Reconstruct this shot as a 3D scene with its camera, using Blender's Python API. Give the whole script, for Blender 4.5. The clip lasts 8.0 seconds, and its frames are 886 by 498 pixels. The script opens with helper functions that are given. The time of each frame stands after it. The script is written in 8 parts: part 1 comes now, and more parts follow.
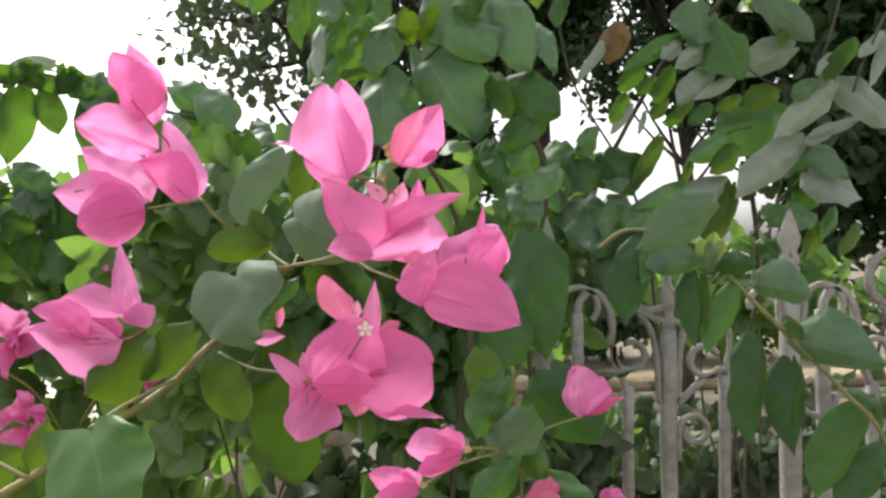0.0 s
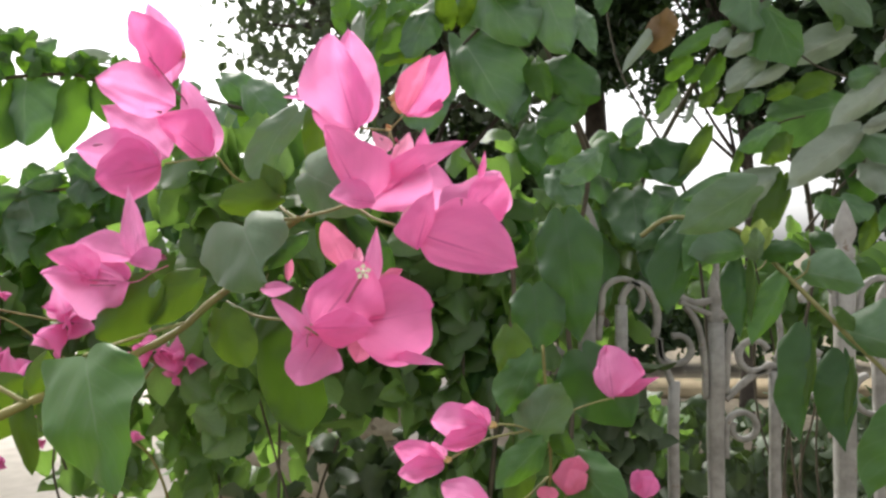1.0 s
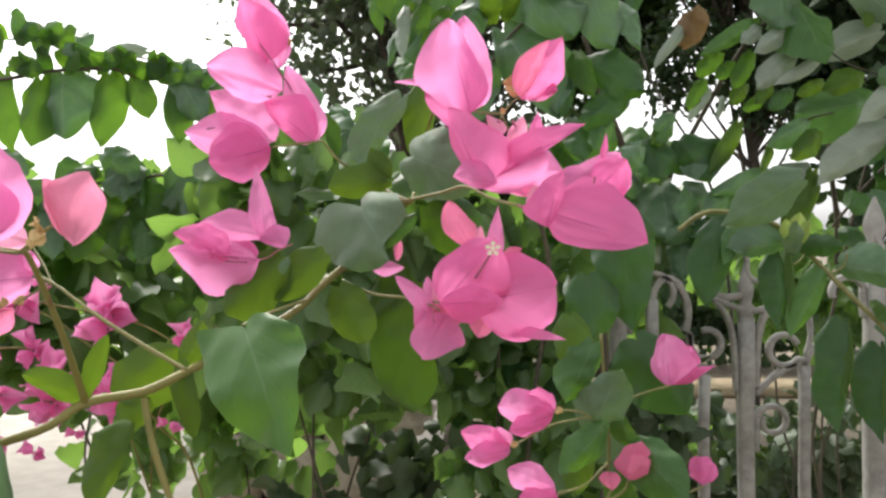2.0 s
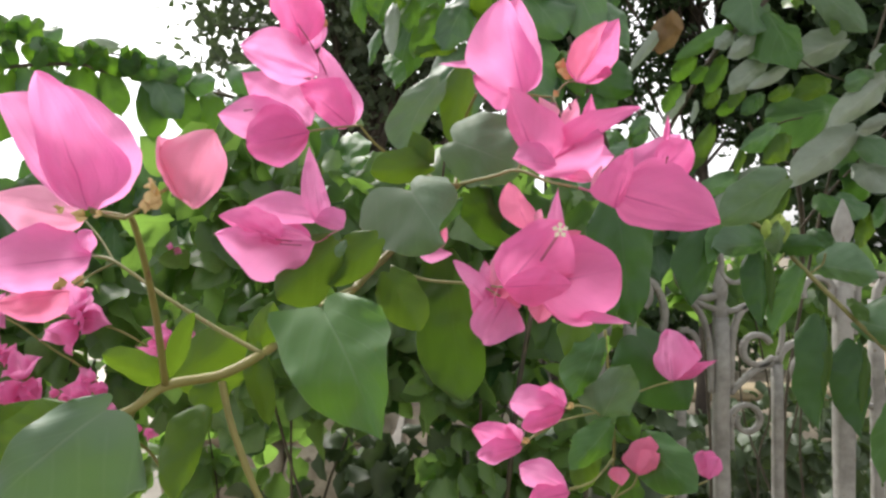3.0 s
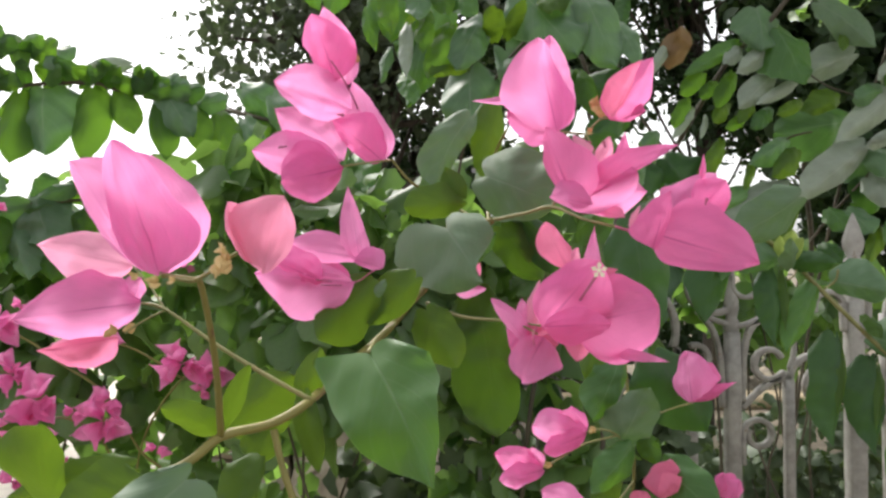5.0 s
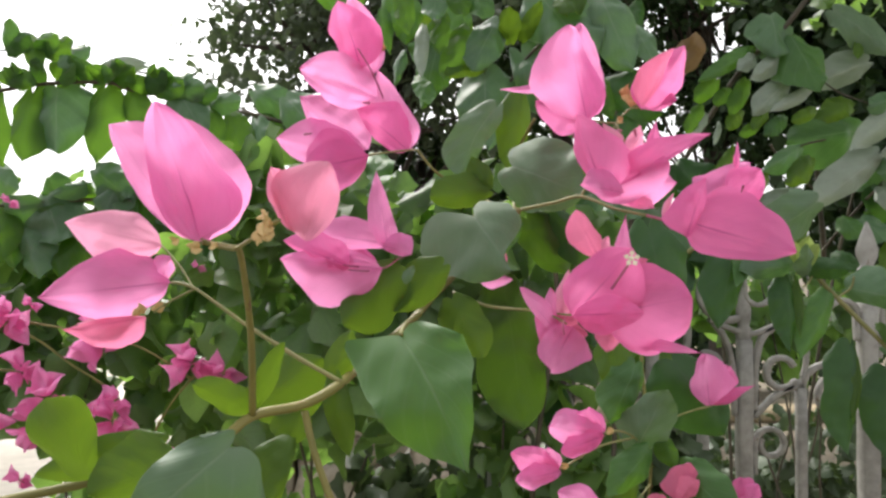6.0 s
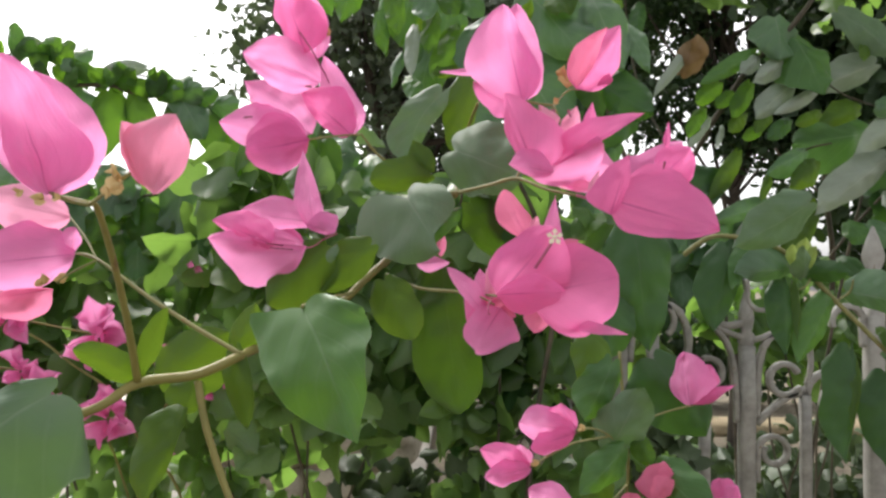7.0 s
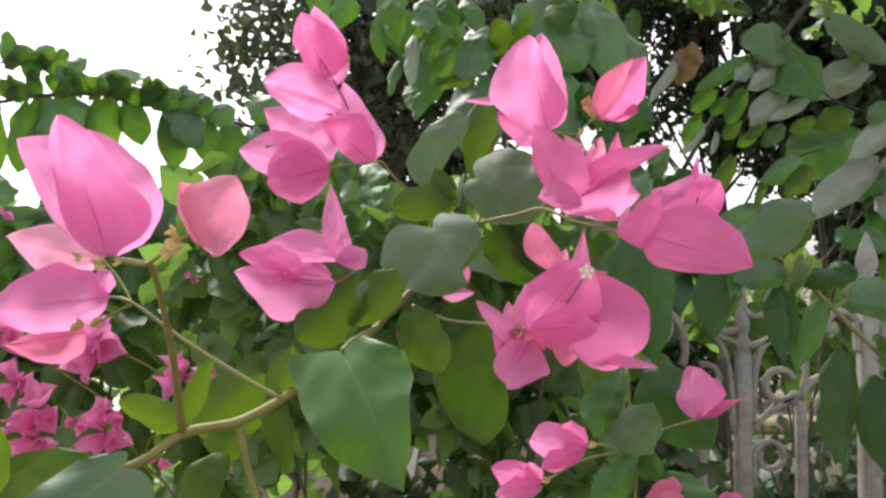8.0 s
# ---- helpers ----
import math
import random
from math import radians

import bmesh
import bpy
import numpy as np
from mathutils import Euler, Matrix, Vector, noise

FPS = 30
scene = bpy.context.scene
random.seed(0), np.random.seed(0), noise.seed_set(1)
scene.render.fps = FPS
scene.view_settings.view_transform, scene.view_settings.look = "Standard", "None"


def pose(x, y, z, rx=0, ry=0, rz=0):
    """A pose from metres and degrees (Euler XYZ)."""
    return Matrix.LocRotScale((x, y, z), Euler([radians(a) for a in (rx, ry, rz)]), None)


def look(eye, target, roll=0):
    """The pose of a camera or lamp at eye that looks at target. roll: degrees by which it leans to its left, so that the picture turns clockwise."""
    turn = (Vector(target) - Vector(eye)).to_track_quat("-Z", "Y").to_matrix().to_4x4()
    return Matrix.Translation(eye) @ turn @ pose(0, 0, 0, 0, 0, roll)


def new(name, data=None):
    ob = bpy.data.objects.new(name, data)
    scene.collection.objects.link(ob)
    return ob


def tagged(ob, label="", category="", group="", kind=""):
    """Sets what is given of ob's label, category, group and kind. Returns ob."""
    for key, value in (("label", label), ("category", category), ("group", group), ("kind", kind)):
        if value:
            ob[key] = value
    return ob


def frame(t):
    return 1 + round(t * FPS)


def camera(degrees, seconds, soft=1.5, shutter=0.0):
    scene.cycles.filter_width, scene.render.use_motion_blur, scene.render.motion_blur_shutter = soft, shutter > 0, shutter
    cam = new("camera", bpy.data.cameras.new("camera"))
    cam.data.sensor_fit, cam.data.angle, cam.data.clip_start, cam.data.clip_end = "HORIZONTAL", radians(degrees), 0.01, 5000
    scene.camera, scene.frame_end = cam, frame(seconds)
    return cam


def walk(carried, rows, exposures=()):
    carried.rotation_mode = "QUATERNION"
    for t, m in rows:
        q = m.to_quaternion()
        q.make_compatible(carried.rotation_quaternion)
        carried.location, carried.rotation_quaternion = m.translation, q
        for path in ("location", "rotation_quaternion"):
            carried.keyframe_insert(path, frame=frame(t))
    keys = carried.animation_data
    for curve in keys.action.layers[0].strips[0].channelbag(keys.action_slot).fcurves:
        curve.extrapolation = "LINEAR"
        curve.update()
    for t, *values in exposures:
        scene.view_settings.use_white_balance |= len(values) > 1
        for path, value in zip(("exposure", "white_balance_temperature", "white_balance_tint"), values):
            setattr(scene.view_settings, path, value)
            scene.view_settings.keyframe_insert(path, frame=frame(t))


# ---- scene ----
cam = camera(58.2, 8.0, soft=2.6)
walk(cam, [
    (0, pose(0.0719, 0.0031, 1.5558, 89.51, 0, -1.48) @ pose(0, 0, 0, 0, 0, -0.67)),
    (0.2, pose(0.0758, 0.0055, 1.5531, 89.29, 0, -1.33) @ pose(0, 0, 0, 0, 0, -0.30)),
    (0.5, pose(0.0945, 0.0096, 1.5250, 90.02, 0, 0.22) @ pose(0, 0, 0, 0, 0, -0.17)),
    (0.8, pose(0.1086, 0.0106, 1.5224, 89.84, 0, 2.35) @ pose(0, 0, 0, 0, 0, 0.40)),
    (1, pose(0.0963, 0.0055, 1.5294, 89.92, 0, 2.58) @ pose(0, 0, 0, 0, 0, -0.30)),
    (1.2, pose(0.0848, -0.0045, 1.5404, 89.39, 0, 3.43) @ pose(0, 0, 0, 0, 0, -0.23)),
    (1.5, pose(0.0582, -0.0073, 1.5402, 88.79, 0, 2.86) @ pose(0, 0, 0, 0, 0, 0.12)),
    (1.7, pose(0.0527, -0.0080, 1.5312, 89.31, 0, 2.93) @ pose(0, 0, 0, 0, 0, 0.02)),
    (2.8, pose(-0.0033, -0.0015, 1.5112, 90.37, 0, -0.07) @ pose(0, 0, 0, 0, 0, -0.40)),
    (3, pose(-0.0084, 0.0007, 1.5086, 90.50, 0, -0.97) @ pose(0, 0, 0, 0, 0, -0.18)),
    (3.2, pose(-0.0108, -0.0000, 1.5090, 90.14, 0, -1.60) @ pose(0, 0, 0, 0, 0, 0.08)),
    (3.5, pose(-0.0039, -0.0006, 1.5185, 90.20, 0, -1.14) @ pose(0, 0, 0, 0, 0, 0.04)),
    (3.8, pose(-0.0034, -0.0062, 1.5212, 90.12, 0, -0.10) @ pose(0, 0, 0, 0, 0, 0.44)),
    (4, pose(-0.0000, 0.0004, 1.4999, 91.14, 0, -0.00) @ pose(0, 0, 0, 0, 0, 0.12)),
    (4.2, pose(-0.0055, 0.0041, 1.4897, 91.63, 0, -0.38) @ pose(0, 0, 0, 0, 0, -0.27)),
    (4.5, pose(-0.0128, -0.0018, 1.5095, 91.05, 0, -0.39) @ pose(0, 0, 0, 0, 0, 0.11)),
    (4.7, pose(-0.0181, -0.0044, 1.5267, 90.77, 0, -0.83) @ pose(0, 0, 0, 0, 0, -0.25)),
    (5.8, pose(-0.0348, 0.0086, 1.5058, 92.28, 0, -0.74) @ pose(0, 0, 0, 0, 0, -0.63)),
    (6, pose(-0.0356, 0.0035, 1.5128, 91.74, 0, -0.52) @ pose(0, 0, 0, 0, 0, 0.29)),
    (6.2, pose(-0.0300, 0.0021, 1.5175, 91.81, 0, -0.39) @ pose(0, 0, 0, 0, 0, 0.27)),
    (6.5, pose(-0.0054, 0.0026, 1.5147, 91.88, 0, 0.62) @ pose(0, 0, 0, 0, 0, 0.25)),
    (6.8, pose(0.0146, 0.0025, 1.5075, 92.01, 0, 1.57) @ pose(0, 0, 0, 0, 0, 0.95)),
    (7, pose(0.0077, 0.0076, 1.4993, 92.52, 0, 1.18) @ pose(0, 0, 0, 0, 0, 0.61)),
    (7.2, pose(-0.0104, 0.0070, 1.5092, 92.18, 0, 0.55) @ pose(0, 0, 0, 0, 0, 0.39)),
    (7.5, pose(-0.0227, 0.0080, 1.5239, 92.06, 0, 0.10) @ pose(0, 0, 0, 0, 0, -0.54)),
    (7.8, pose(-0.0161, 0.0086, 1.5191, 92.23, 0, 0.05) @ pose(0, 0, 0, 0, 0, -0.40)),
    (8, pose(-0.0115, 0.0079, 1.5145, 92.45, 0, 0.17) @ pose(0, 0, 0, 0, 0, 0.27)),
], exposures=((0.0, 1.14), (1.5, 1.19), (4.5, 1.14), (6.0, 1.1), (8.0, 1.06)))

# ---- light ----
world = bpy.data.worlds.new("overcast")
scene.world = world
world.use_nodes = True
wn, wl = world.node_tree.nodes, world.node_tree.links
sky = wn.new("ShaderNodeTexSky")
sky.sky_type = "NISHITA"
sky.sun_disc = False
sky.sun_elevation, sky.sun_rotation = radians(52), radians(-25)
sky.air_density, sky.dust_density, sky.ozone_density = 1.0, 4.0, 1.0
pale = wn.new("ShaderNodeHueSaturation")
pale.inputs["Saturation"].default_value = 0.08
wl.new(sky.outputs["Color"], pale.inputs["Color"])
wl.new(pale.outputs["Color"], wn["Background"].inputs["Color"])
wn["Background"].inputs["Strength"].default_value = 0.15
sun = new("sun", bpy.data.lights.new("sun", "SUN"))
sun.data.energy, sun.data.angle, sun.data.color = 1.2, radians(25), (1.0, 0.94, 0.84)
sun.matrix_world = look((-2.5, 5.0, 7.5), (0, 0.4, 1.4))


# ---- materials ----
def material(name):
    m = bpy.data.materials.new(name)
    m.use_nodes = True
    m.node_tree.nodes.clear()
    return m, m.node_tree.nodes, m.node_tree.links


def mixed(n, l, fac, a, b, blend="MIX"):
    x = n.new("ShaderNodeMix")
    x.data_type, x.blend_type = "RGBA", blend
    for slot, value in ((x.inputs[0], fac), (x.inputs[6], a), (x.inputs[7], b)):
        if isinstance(value, bpy.types.NodeSocket):
            l.new(value, slot)
        elif isinstance(value, (int, float)):
            slot.default_value = value
        else:
            slot.default_value = (*value, 1)
    return x.outputs[2]


def math_node(n, l, op, a, b=None, clamp=False):
    x = n.new("ShaderNodeMath")
    x.operation, x.use_clamp = op, clamp
    for slot, value in zip(x.inputs, (a, b)):
        if isinstance(value, bpy.types.NodeSocket):
            l.new(value, slot)
        elif value is not None:
            slot.default_value = value
    return x.outputs[0]


def noise_node(n, l, scale, detail=3.0, coords="Object", rough=0.55):
    c = n.new("ShaderNodeTexCoord")
    x = n.new("ShaderNodeTexNoise")
    x.inputs["Scale"].default_value, x.inputs["Detail"].default_value, x.inputs["Roughness"].default_value = scale, detail, rough
    l.new(c.outputs[coords], x.inputs["Vector"])
    return x.outputs["Fac"]


def step_node(n, l, value, low, high):
    x = n.new("ShaderNodeMapRange")
    x.interpolation_type = "SMOOTHSTEP"
    l.new(value, x.inputs[0])
    x.inputs[1].default_value, x.inputs[2].default_value = low, high
    return x.outputs[0]


def random_node(n, l, island):
    if island:
        return n.new("ShaderNodeNewGeometry").outputs["Random Per Island"]
    return n.new("ShaderNodeObjectInfo").outputs["Random"]


def vein_nodes(n, l, pairs, slope, fade):
    """Midrib and side veins from the blade's own coordinates: x across (0.5 is the midrib), y along."""
    uv = n.new("ShaderNodeUVMap")
    sep = n.new("ShaderNodeSeparateXYZ")
    l.new(uv.outputs[0], sep.inputs[0])
    off = math_node(n, l, "ABSOLUTE", math_node(n, l, "SUBTRACT", sep.outputs[0], 0.5))
    rib = math_node(n, l, "SUBTRACT", 1.0, step_node(n, l, off, 0.004, 0.022))
    rib = math_node(n, l, "MULTIPLY", rib, math_node(n, l, "SUBTRACT", 1.0, math_node(n, l, "MULTIPLY", step_node(n, l, sep.outputs[1], fade, fade + 0.45), 0.85)))
    run = math_node(n, l, "SUBTRACT", sep.outputs[1], math_node(n, l, "MULTIPLY", off, slope))
    wave = math_node(n, l, "ABSOLUTE", math_node(n, l, "SINE", math_node(n, l, "MULTIPLY", run, pairs * math.pi)))
    side = math_node(n, l, "SUBTRACT", 1.0, step_node(n, l, wave, 0.0, 0.42))
    foot = math_node(n, l, "SUBTRACT", 1.0, step_node(n, l, math_node(n, l, "ADD", sep.outputs[1], math_node(n, l, "MULTIPLY", off, 0.5)), 0.0, 0.22))
    return rib, side, foot


def blade_material(name, dark, light, glow, vein, rough, through_share, pairs=5, slope=0.9, island=False, vein_strength=0.5, side_strength=0.14, speck=0.28, fade=0.45, coat=0.0, spec=0.4, foot_strength=0.35, crease=0.0, rim=0.55):
    m, n, l = material(name)
    rnd = random_node(n, l, island)
    grain = noise_node(n, l, 55, 4)
    blot = noise_node(n, l, 14, 2)
    tone = math_node(n, l, "ADD", math_node(n, l, "MULTIPLY", rnd, 0.6), math_node(n, l, "MULTIPLY", blot, 0.5), True)
    col = mixed(n, l, tone, dark, light)
    col = mixed(n, l, math_node(n, l, "MULTIPLY", step_node(n, l, grain, 0.42, 0.75), speck), col, [c * 0.62 for c in dark])
    rib, side, foot = vein_nodes(n, l, pairs, slope, fade)
    veins = math_node(n, l, "MAXIMUM", math_node(n, l, "MULTIPLY", rib, vein_strength), math_node(n, l, "MULTIPLY", side, side_strength))
    veins = math_node(n, l, "MAXIMUM", veins, math_node(n, l, "MULTIPLY", foot, foot_strength))
    col = mixed(n, l, veins, col, vein)
    if rim:
        uv = n.new("ShaderNodeUVMap")
        sep = n.new("ShaderNodeSeparateXYZ")
        l.new(uv.outputs[0], sep.inputs[0])
        off = math_node(n, l, "ABSOLUTE", math_node(n, l, "SUBTRACT", sep.outputs[0], 0.5))
        col = mixed(n, l, math_node(n, l, "MULTIPLY", step_node(n, l, off, 0.478, 0.496), rim), col, vein)
    bsdf = n.new("ShaderNodeBsdfPrincipled")
    l.new(col, bsdf.inputs["Base Color"])
    bsdf.inputs["Roughness"].default_value = rough
    bsdf.inputs["Specular IOR Level"].default_value = spec
    bsdf.inputs["Coat Weight"].default_value, bsdf.inputs["Coat Roughness"].default_value = coat, 0.35
    back = n.new("ShaderNodeBsdfTranslucent")
    l.new(mixed(n, l, math_node(n, l, "MULTIPLY", veins, 0.8), mixed(n, l, tone, [c * 0.8 for c in glow], glow), [c * 0.55 for c in glow]), back.inputs["Color"])
    bump = n.new("ShaderNodeBump")
    bump.inputs["Strength"].default_value, bump.inputs["Distance"].default_value = 0.35, 0.0012
    height = math_node(n, l, "SUBTRACT", math_node(n, l, "MULTIPLY", grain, 0.35), math_node(n, l, "MULTIPLY", veins, 0.5))
    if crease:
        uv = n.new("ShaderNodeUVMap")
        stretch = n.new("ShaderNodeMapping")
        stretch.inputs["Scale"].default_value = (15, 3.2, 1)
        paper = n.new("ShaderNodeTexNoise")
        paper.noise_dimensions = "4D"
        paper.inputs["Scale"].default_value, paper.inputs["Detail"].default_value, paper.inputs["Distortion"].default_value = 1.0, 4, 0.6
        l.new(uv.outputs[0], stretch.inputs["Vector"])
        l.new(stretch.outputs[0], paper.inputs["Vector"])
        l.new(math_node(n, l, "MULTIPLY", rnd, 40), paper.inputs["W"])
        height = math_node(n, l, "ADD", height, math_node(n, l, "MULTIPLY", paper.outputs["Fac"], crease))
    l.new(height, bump.inputs["Height"])
    l.new(bump.outputs[0], bsdf.inputs["Normal"])
    l.new(bump.outputs[0], back.inputs["Normal"])
    mix = n.new("ShaderNodeMixShader")
    mix.inputs[0].default_value = through_share
    l.new(bsdf.outputs[0], mix.inputs[1])
    l.new(back.outputs[0], mix.inputs[2])
    out = n.new("ShaderNodeOutputMaterial")
    l.new(mix.outputs[0], out.inputs[0])
    return m


def solid_material(name, dark, light, rough, scale=40, bump_height=0.001, speck=None, speck_from=0.62):
    m, n, l = material(name)
    big = noise_node(n, l, scale * 0.15, 3)
    fine = noise_node(n, l, scale, 5)
    col = mixed(n, l, step_node(n, l, math_node(n, l, "ADD", math_node(n, l, "MULTIPLY", big, 0.6), math_node(n, l, "MULTIPLY", fine, 0.4)), 0.35, 0.65), dark, light)
    if speck:
        col = mixed(n, l, step_node(n, l, noise_node(n, l, scale * 0.5, 6, rough=0.7), speck_from, speck_from + 0.08), col, speck)
    bsdf = n.new("ShaderNodeBsdfPrincipled")
    l.new(col, bsdf.inputs["Base Color"])
    bsdf.inputs["Roughness"].default_value = rough
    bump = n.new("ShaderNodeBump")
    bump.inputs["Strength"].default_value, bump.inputs["Distance"].default_value = 0.5, bump_height
    l.new(fine, bump.inputs["Height"])
    l.new(bump.outputs[0], bsdf.inputs["Normal"])
    out = n.new("ShaderNodeOutputMaterial")
    l.new(bsdf.outputs[0], out.inputs[0])
    return m


LEAF = blade_material("leaf_green", (0.034, 0.101, 0.024), (0.072, 0.174, 0.045), (0.170, 0.378, 0.018), (0.15, 0.26, 0.11), 0.46, 0.30, coat=0.10, spec=0.45, vein_strength=0.6, side_strength=0.2)
LEAF_THIN = blade_material("leaf_thin", (0.036, 0.095, 0.018), (0.068, 0.147, 0.029), (0.160, 0.330, 0.020), (0.14, 0.24, 0.08), 0.45, 0.6, speck=0.15)
# Leaf green darkened to imitate shade from the foliage overhead.
LEAF_SHADOWED = blade_material("leaf_shadowed", (0.018, 0.061, 0.018), (0.042, 0.105, 0.033), (0.100, 0.252, 0.016), (0.07, 0.12, 0.06), 0.45, 0.28, coat=0.06, spec=0.4)
LEAF_OLIVE = blade_material("leaf_olive", (0.026, 0.059, 0.008), (0.044, 0.090, 0.012), (0.070, 0.147, 0.008), (0.07, 0.12, 0.03), 0.45, 0.4, speck=0.12)
LEAF_YOUNG = blade_material("leaf_young", (0.050, 0.116, 0.015), (0.082, 0.164, 0.024), (0.130, 0.220, 0.012), (0.10, 0.18, 0.03), 0.42, 0.5, vein_strength=0.35, side_strength=0.18, speck=0.12)
# Leaf green greyed in its base colour to add to the sky's sheen.
LEAF_SHEEN = blade_material("leaf_sheen", (0.052, 0.120, 0.058), (0.114, 0.196, 0.110), (0.13, 0.31, 0.035), (0.22, 0.30, 0.20), 0.38, 0.28, coat=0.12, spec=0.5)
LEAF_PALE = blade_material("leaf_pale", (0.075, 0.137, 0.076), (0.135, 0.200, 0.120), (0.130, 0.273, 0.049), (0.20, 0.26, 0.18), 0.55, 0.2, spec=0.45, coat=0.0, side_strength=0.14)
# Pale underside grey, raised further to imitate sky light on upturned leaves.
LEAF_ASH_LIT = blade_material("leaf_ash_lit", (0.190, 0.235, 0.190), (0.340, 0.390, 0.325), (0.17, 0.26, 0.10), (0.42, 0.46, 0.40), 0.42, 0.22, spec=0.5, speck=0.2, coat=0.15)
LEAF_FAR = blade_material("leaf_far", (0.052, 0.118, 0.036), (0.172, 0.275, 0.108), (0.250, 0.440, 0.070), (0.11, 0.17, 0.09), 0.36, 0.54, island=True, coat=0.25, spec=0.5)
LEAF_HEDGE = blade_material("leaf_hedge", (0.064, 0.136, 0.042), (0.196, 0.300, 0.122), (0.250, 0.440, 0.070), (0.13, 0.20, 0.10), 0.36, 0.54, coat=0.25, spec=0.5)
# Leaf colour with the shade behind the fence and low hedge mixed in.
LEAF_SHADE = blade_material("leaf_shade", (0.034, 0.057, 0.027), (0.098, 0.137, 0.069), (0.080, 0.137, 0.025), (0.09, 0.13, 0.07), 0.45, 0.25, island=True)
# Tree leaf colour lightened and greyed to imitate haze and glare.
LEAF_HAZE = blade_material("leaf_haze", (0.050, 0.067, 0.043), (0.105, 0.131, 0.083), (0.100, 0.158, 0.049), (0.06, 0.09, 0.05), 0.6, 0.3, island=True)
LEAF_TREE = blade_material("leaf_tree", (0.016, 0.038, 0.015), (0.042, 0.079, 0.029), (0.070, 0.137, 0.020), (0.03, 0.06, 0.02), 0.5, 0.25, island=True)
LEAF_BUD = blade_material("leaf_bud", (0.240, 0.315, 0.098), (0.340, 0.420, 0.157), (0.450, 0.578, 0.118), (0.30, 0.36, 0.16), 0.5, 0.5, speck=0.1)
LEAF_BROWN = blade_material("leaf_brown", (0.17, 0.105, 0.055), (0.27, 0.18, 0.10), (0.28, 0.17, 0.06), (0.22, 0.10, 0.05), 0.5, 0.35)
PAPER = {"pairs": 7, "slope": 1.2, "fade": 0.22, "spec": 0.12, "foot_strength": 0.22, "crease": 0.7, "rim": 0.0}
BRACT = blade_material("bract_pink", (0.87, 0.215, 0.535), (0.91, 0.275, 0.595), (0.98, 0.39, 0.71), (0.58, 0.05, 0.28), 0.65, 0.58, vein_strength=0.75, side_strength=0.06, speck=0.10, **PAPER)
# Bract pink darkened: weaker light from behind is put into the colour.
BRACT_SHADED = blade_material("bract_shaded", (0.81, 0.145, 0.43), (0.87, 0.215, 0.50), (0.97, 0.29, 0.60), (0.50, 0.03, 0.20), 0.62, 0.50, vein_strength=0.8, side_strength=0.06, speck=0.12, **PAPER)
BRACT_CORAL = blade_material("bract_coral", (0.80, 0.19, 0.36), (0.86, 0.26, 0.43), (0.96, 0.29, 0.50), (0.60, 0.07, 0.20), 0.62, 0.45, vein_strength=0.5, side_strength=0.06, speck=0.10, **PAPER)
BRACT_SALMON = blade_material("bract_salmon", (0.76, 0.25, 0.40), (0.82, 0.32, 0.47), (0.92, 0.34, 0.53), (0.66, 0.20, 0.24), 0.62, 0.46, vein_strength=0.3, side_strength=0.06, speck=0.10, **PAPER)
BRACT_PALE = blade_material("bract_pale", (0.84, 0.31, 0.49), (0.89, 0.40, 0.57), (0.97, 0.43, 0.64), (0.68, 0.18, 0.26), 0.62, 0.48, vein_strength=0.4, side_strength=0.06, speck=0.10, **PAPER)
STEM = solid_material("stem_green", (0.145, 0.14, 0.032), (0.235, 0.21, 0.058), 0.55, 120, 0.0006, (0.16, 0.09, 0.04), 0.6)
STEM_PALE = solid_material("stem_pale", (0.17, 0.17, 0.055), (0.26, 0.25, 0.10), 0.5, 120, 0.0004, (0.26, 0.15, 0.07), 0.62)
TWIG = solid_material("twig_brown", (0.05, 0.045, 0.03), (0.11, 0.09, 0.06), 0.7, 80, 0.0008)
TUBE = solid_material("floret_tube", (0.30, 0.05, 0.13), (0.52, 0.14, 0.22), 0.5, 150, 0.0003)
FLORET = solid_material("floret_cream", (0.78, 0.74, 0.52), (0.88, 0.86, 0.70), 0.5, 150, 0.0003)
CALYX = solid_material("calyx_tan", (0.50, 0.32, 0.12), (0.66, 0.48, 0.22), 0.55, 150, 0.0003)
IRON = solid_material("painted_iron", (0.21, 0.20, 0.185), (0.40, 0.385, 0.36), 0.62, 60, 0.0018, (0.20, 0.15, 0.11), 0.60)
SOIL = solid_material("soil", (0.10, 0.08, 0.055), (0.22, 0.18, 0.12), 0.95, 9, 0.02, (0.06, 0.09, 0.03), 0.58)
PALE_STONE = solid_material("pale_plaster", (0.27, 0.23, 0.18), (0.50, 0.44, 0.36), 0.9, 24, 0.012, (0.14, 0.115, 0.085), 0.57)
SAND = solid_material("sand", (0.22, 0.17, 0.10), (0.36, 0.29, 0.18), 0.95, 9, 0.01, (0.10, 0.11, 0.05), 0.56)
CONCRETE = solid_material("concrete", (0.52, 0.47, 0.40), (0.68, 0.62, 0.54), 0.9, 6, 0.004, (0.35, 0.32, 0.28), 0.64)
BARK = solid_material("bark", (0.035, 0.028, 0.022), (0.08, 0.065, 0.05), 0.95, 12, 0.02)


# ---- builders ----
def empty(name, at, label, category, group=""):
    ob = new(name)
    ob.location = at
    ob.empty_display_size = 0.02
    return tagged(ob, label, category, group)


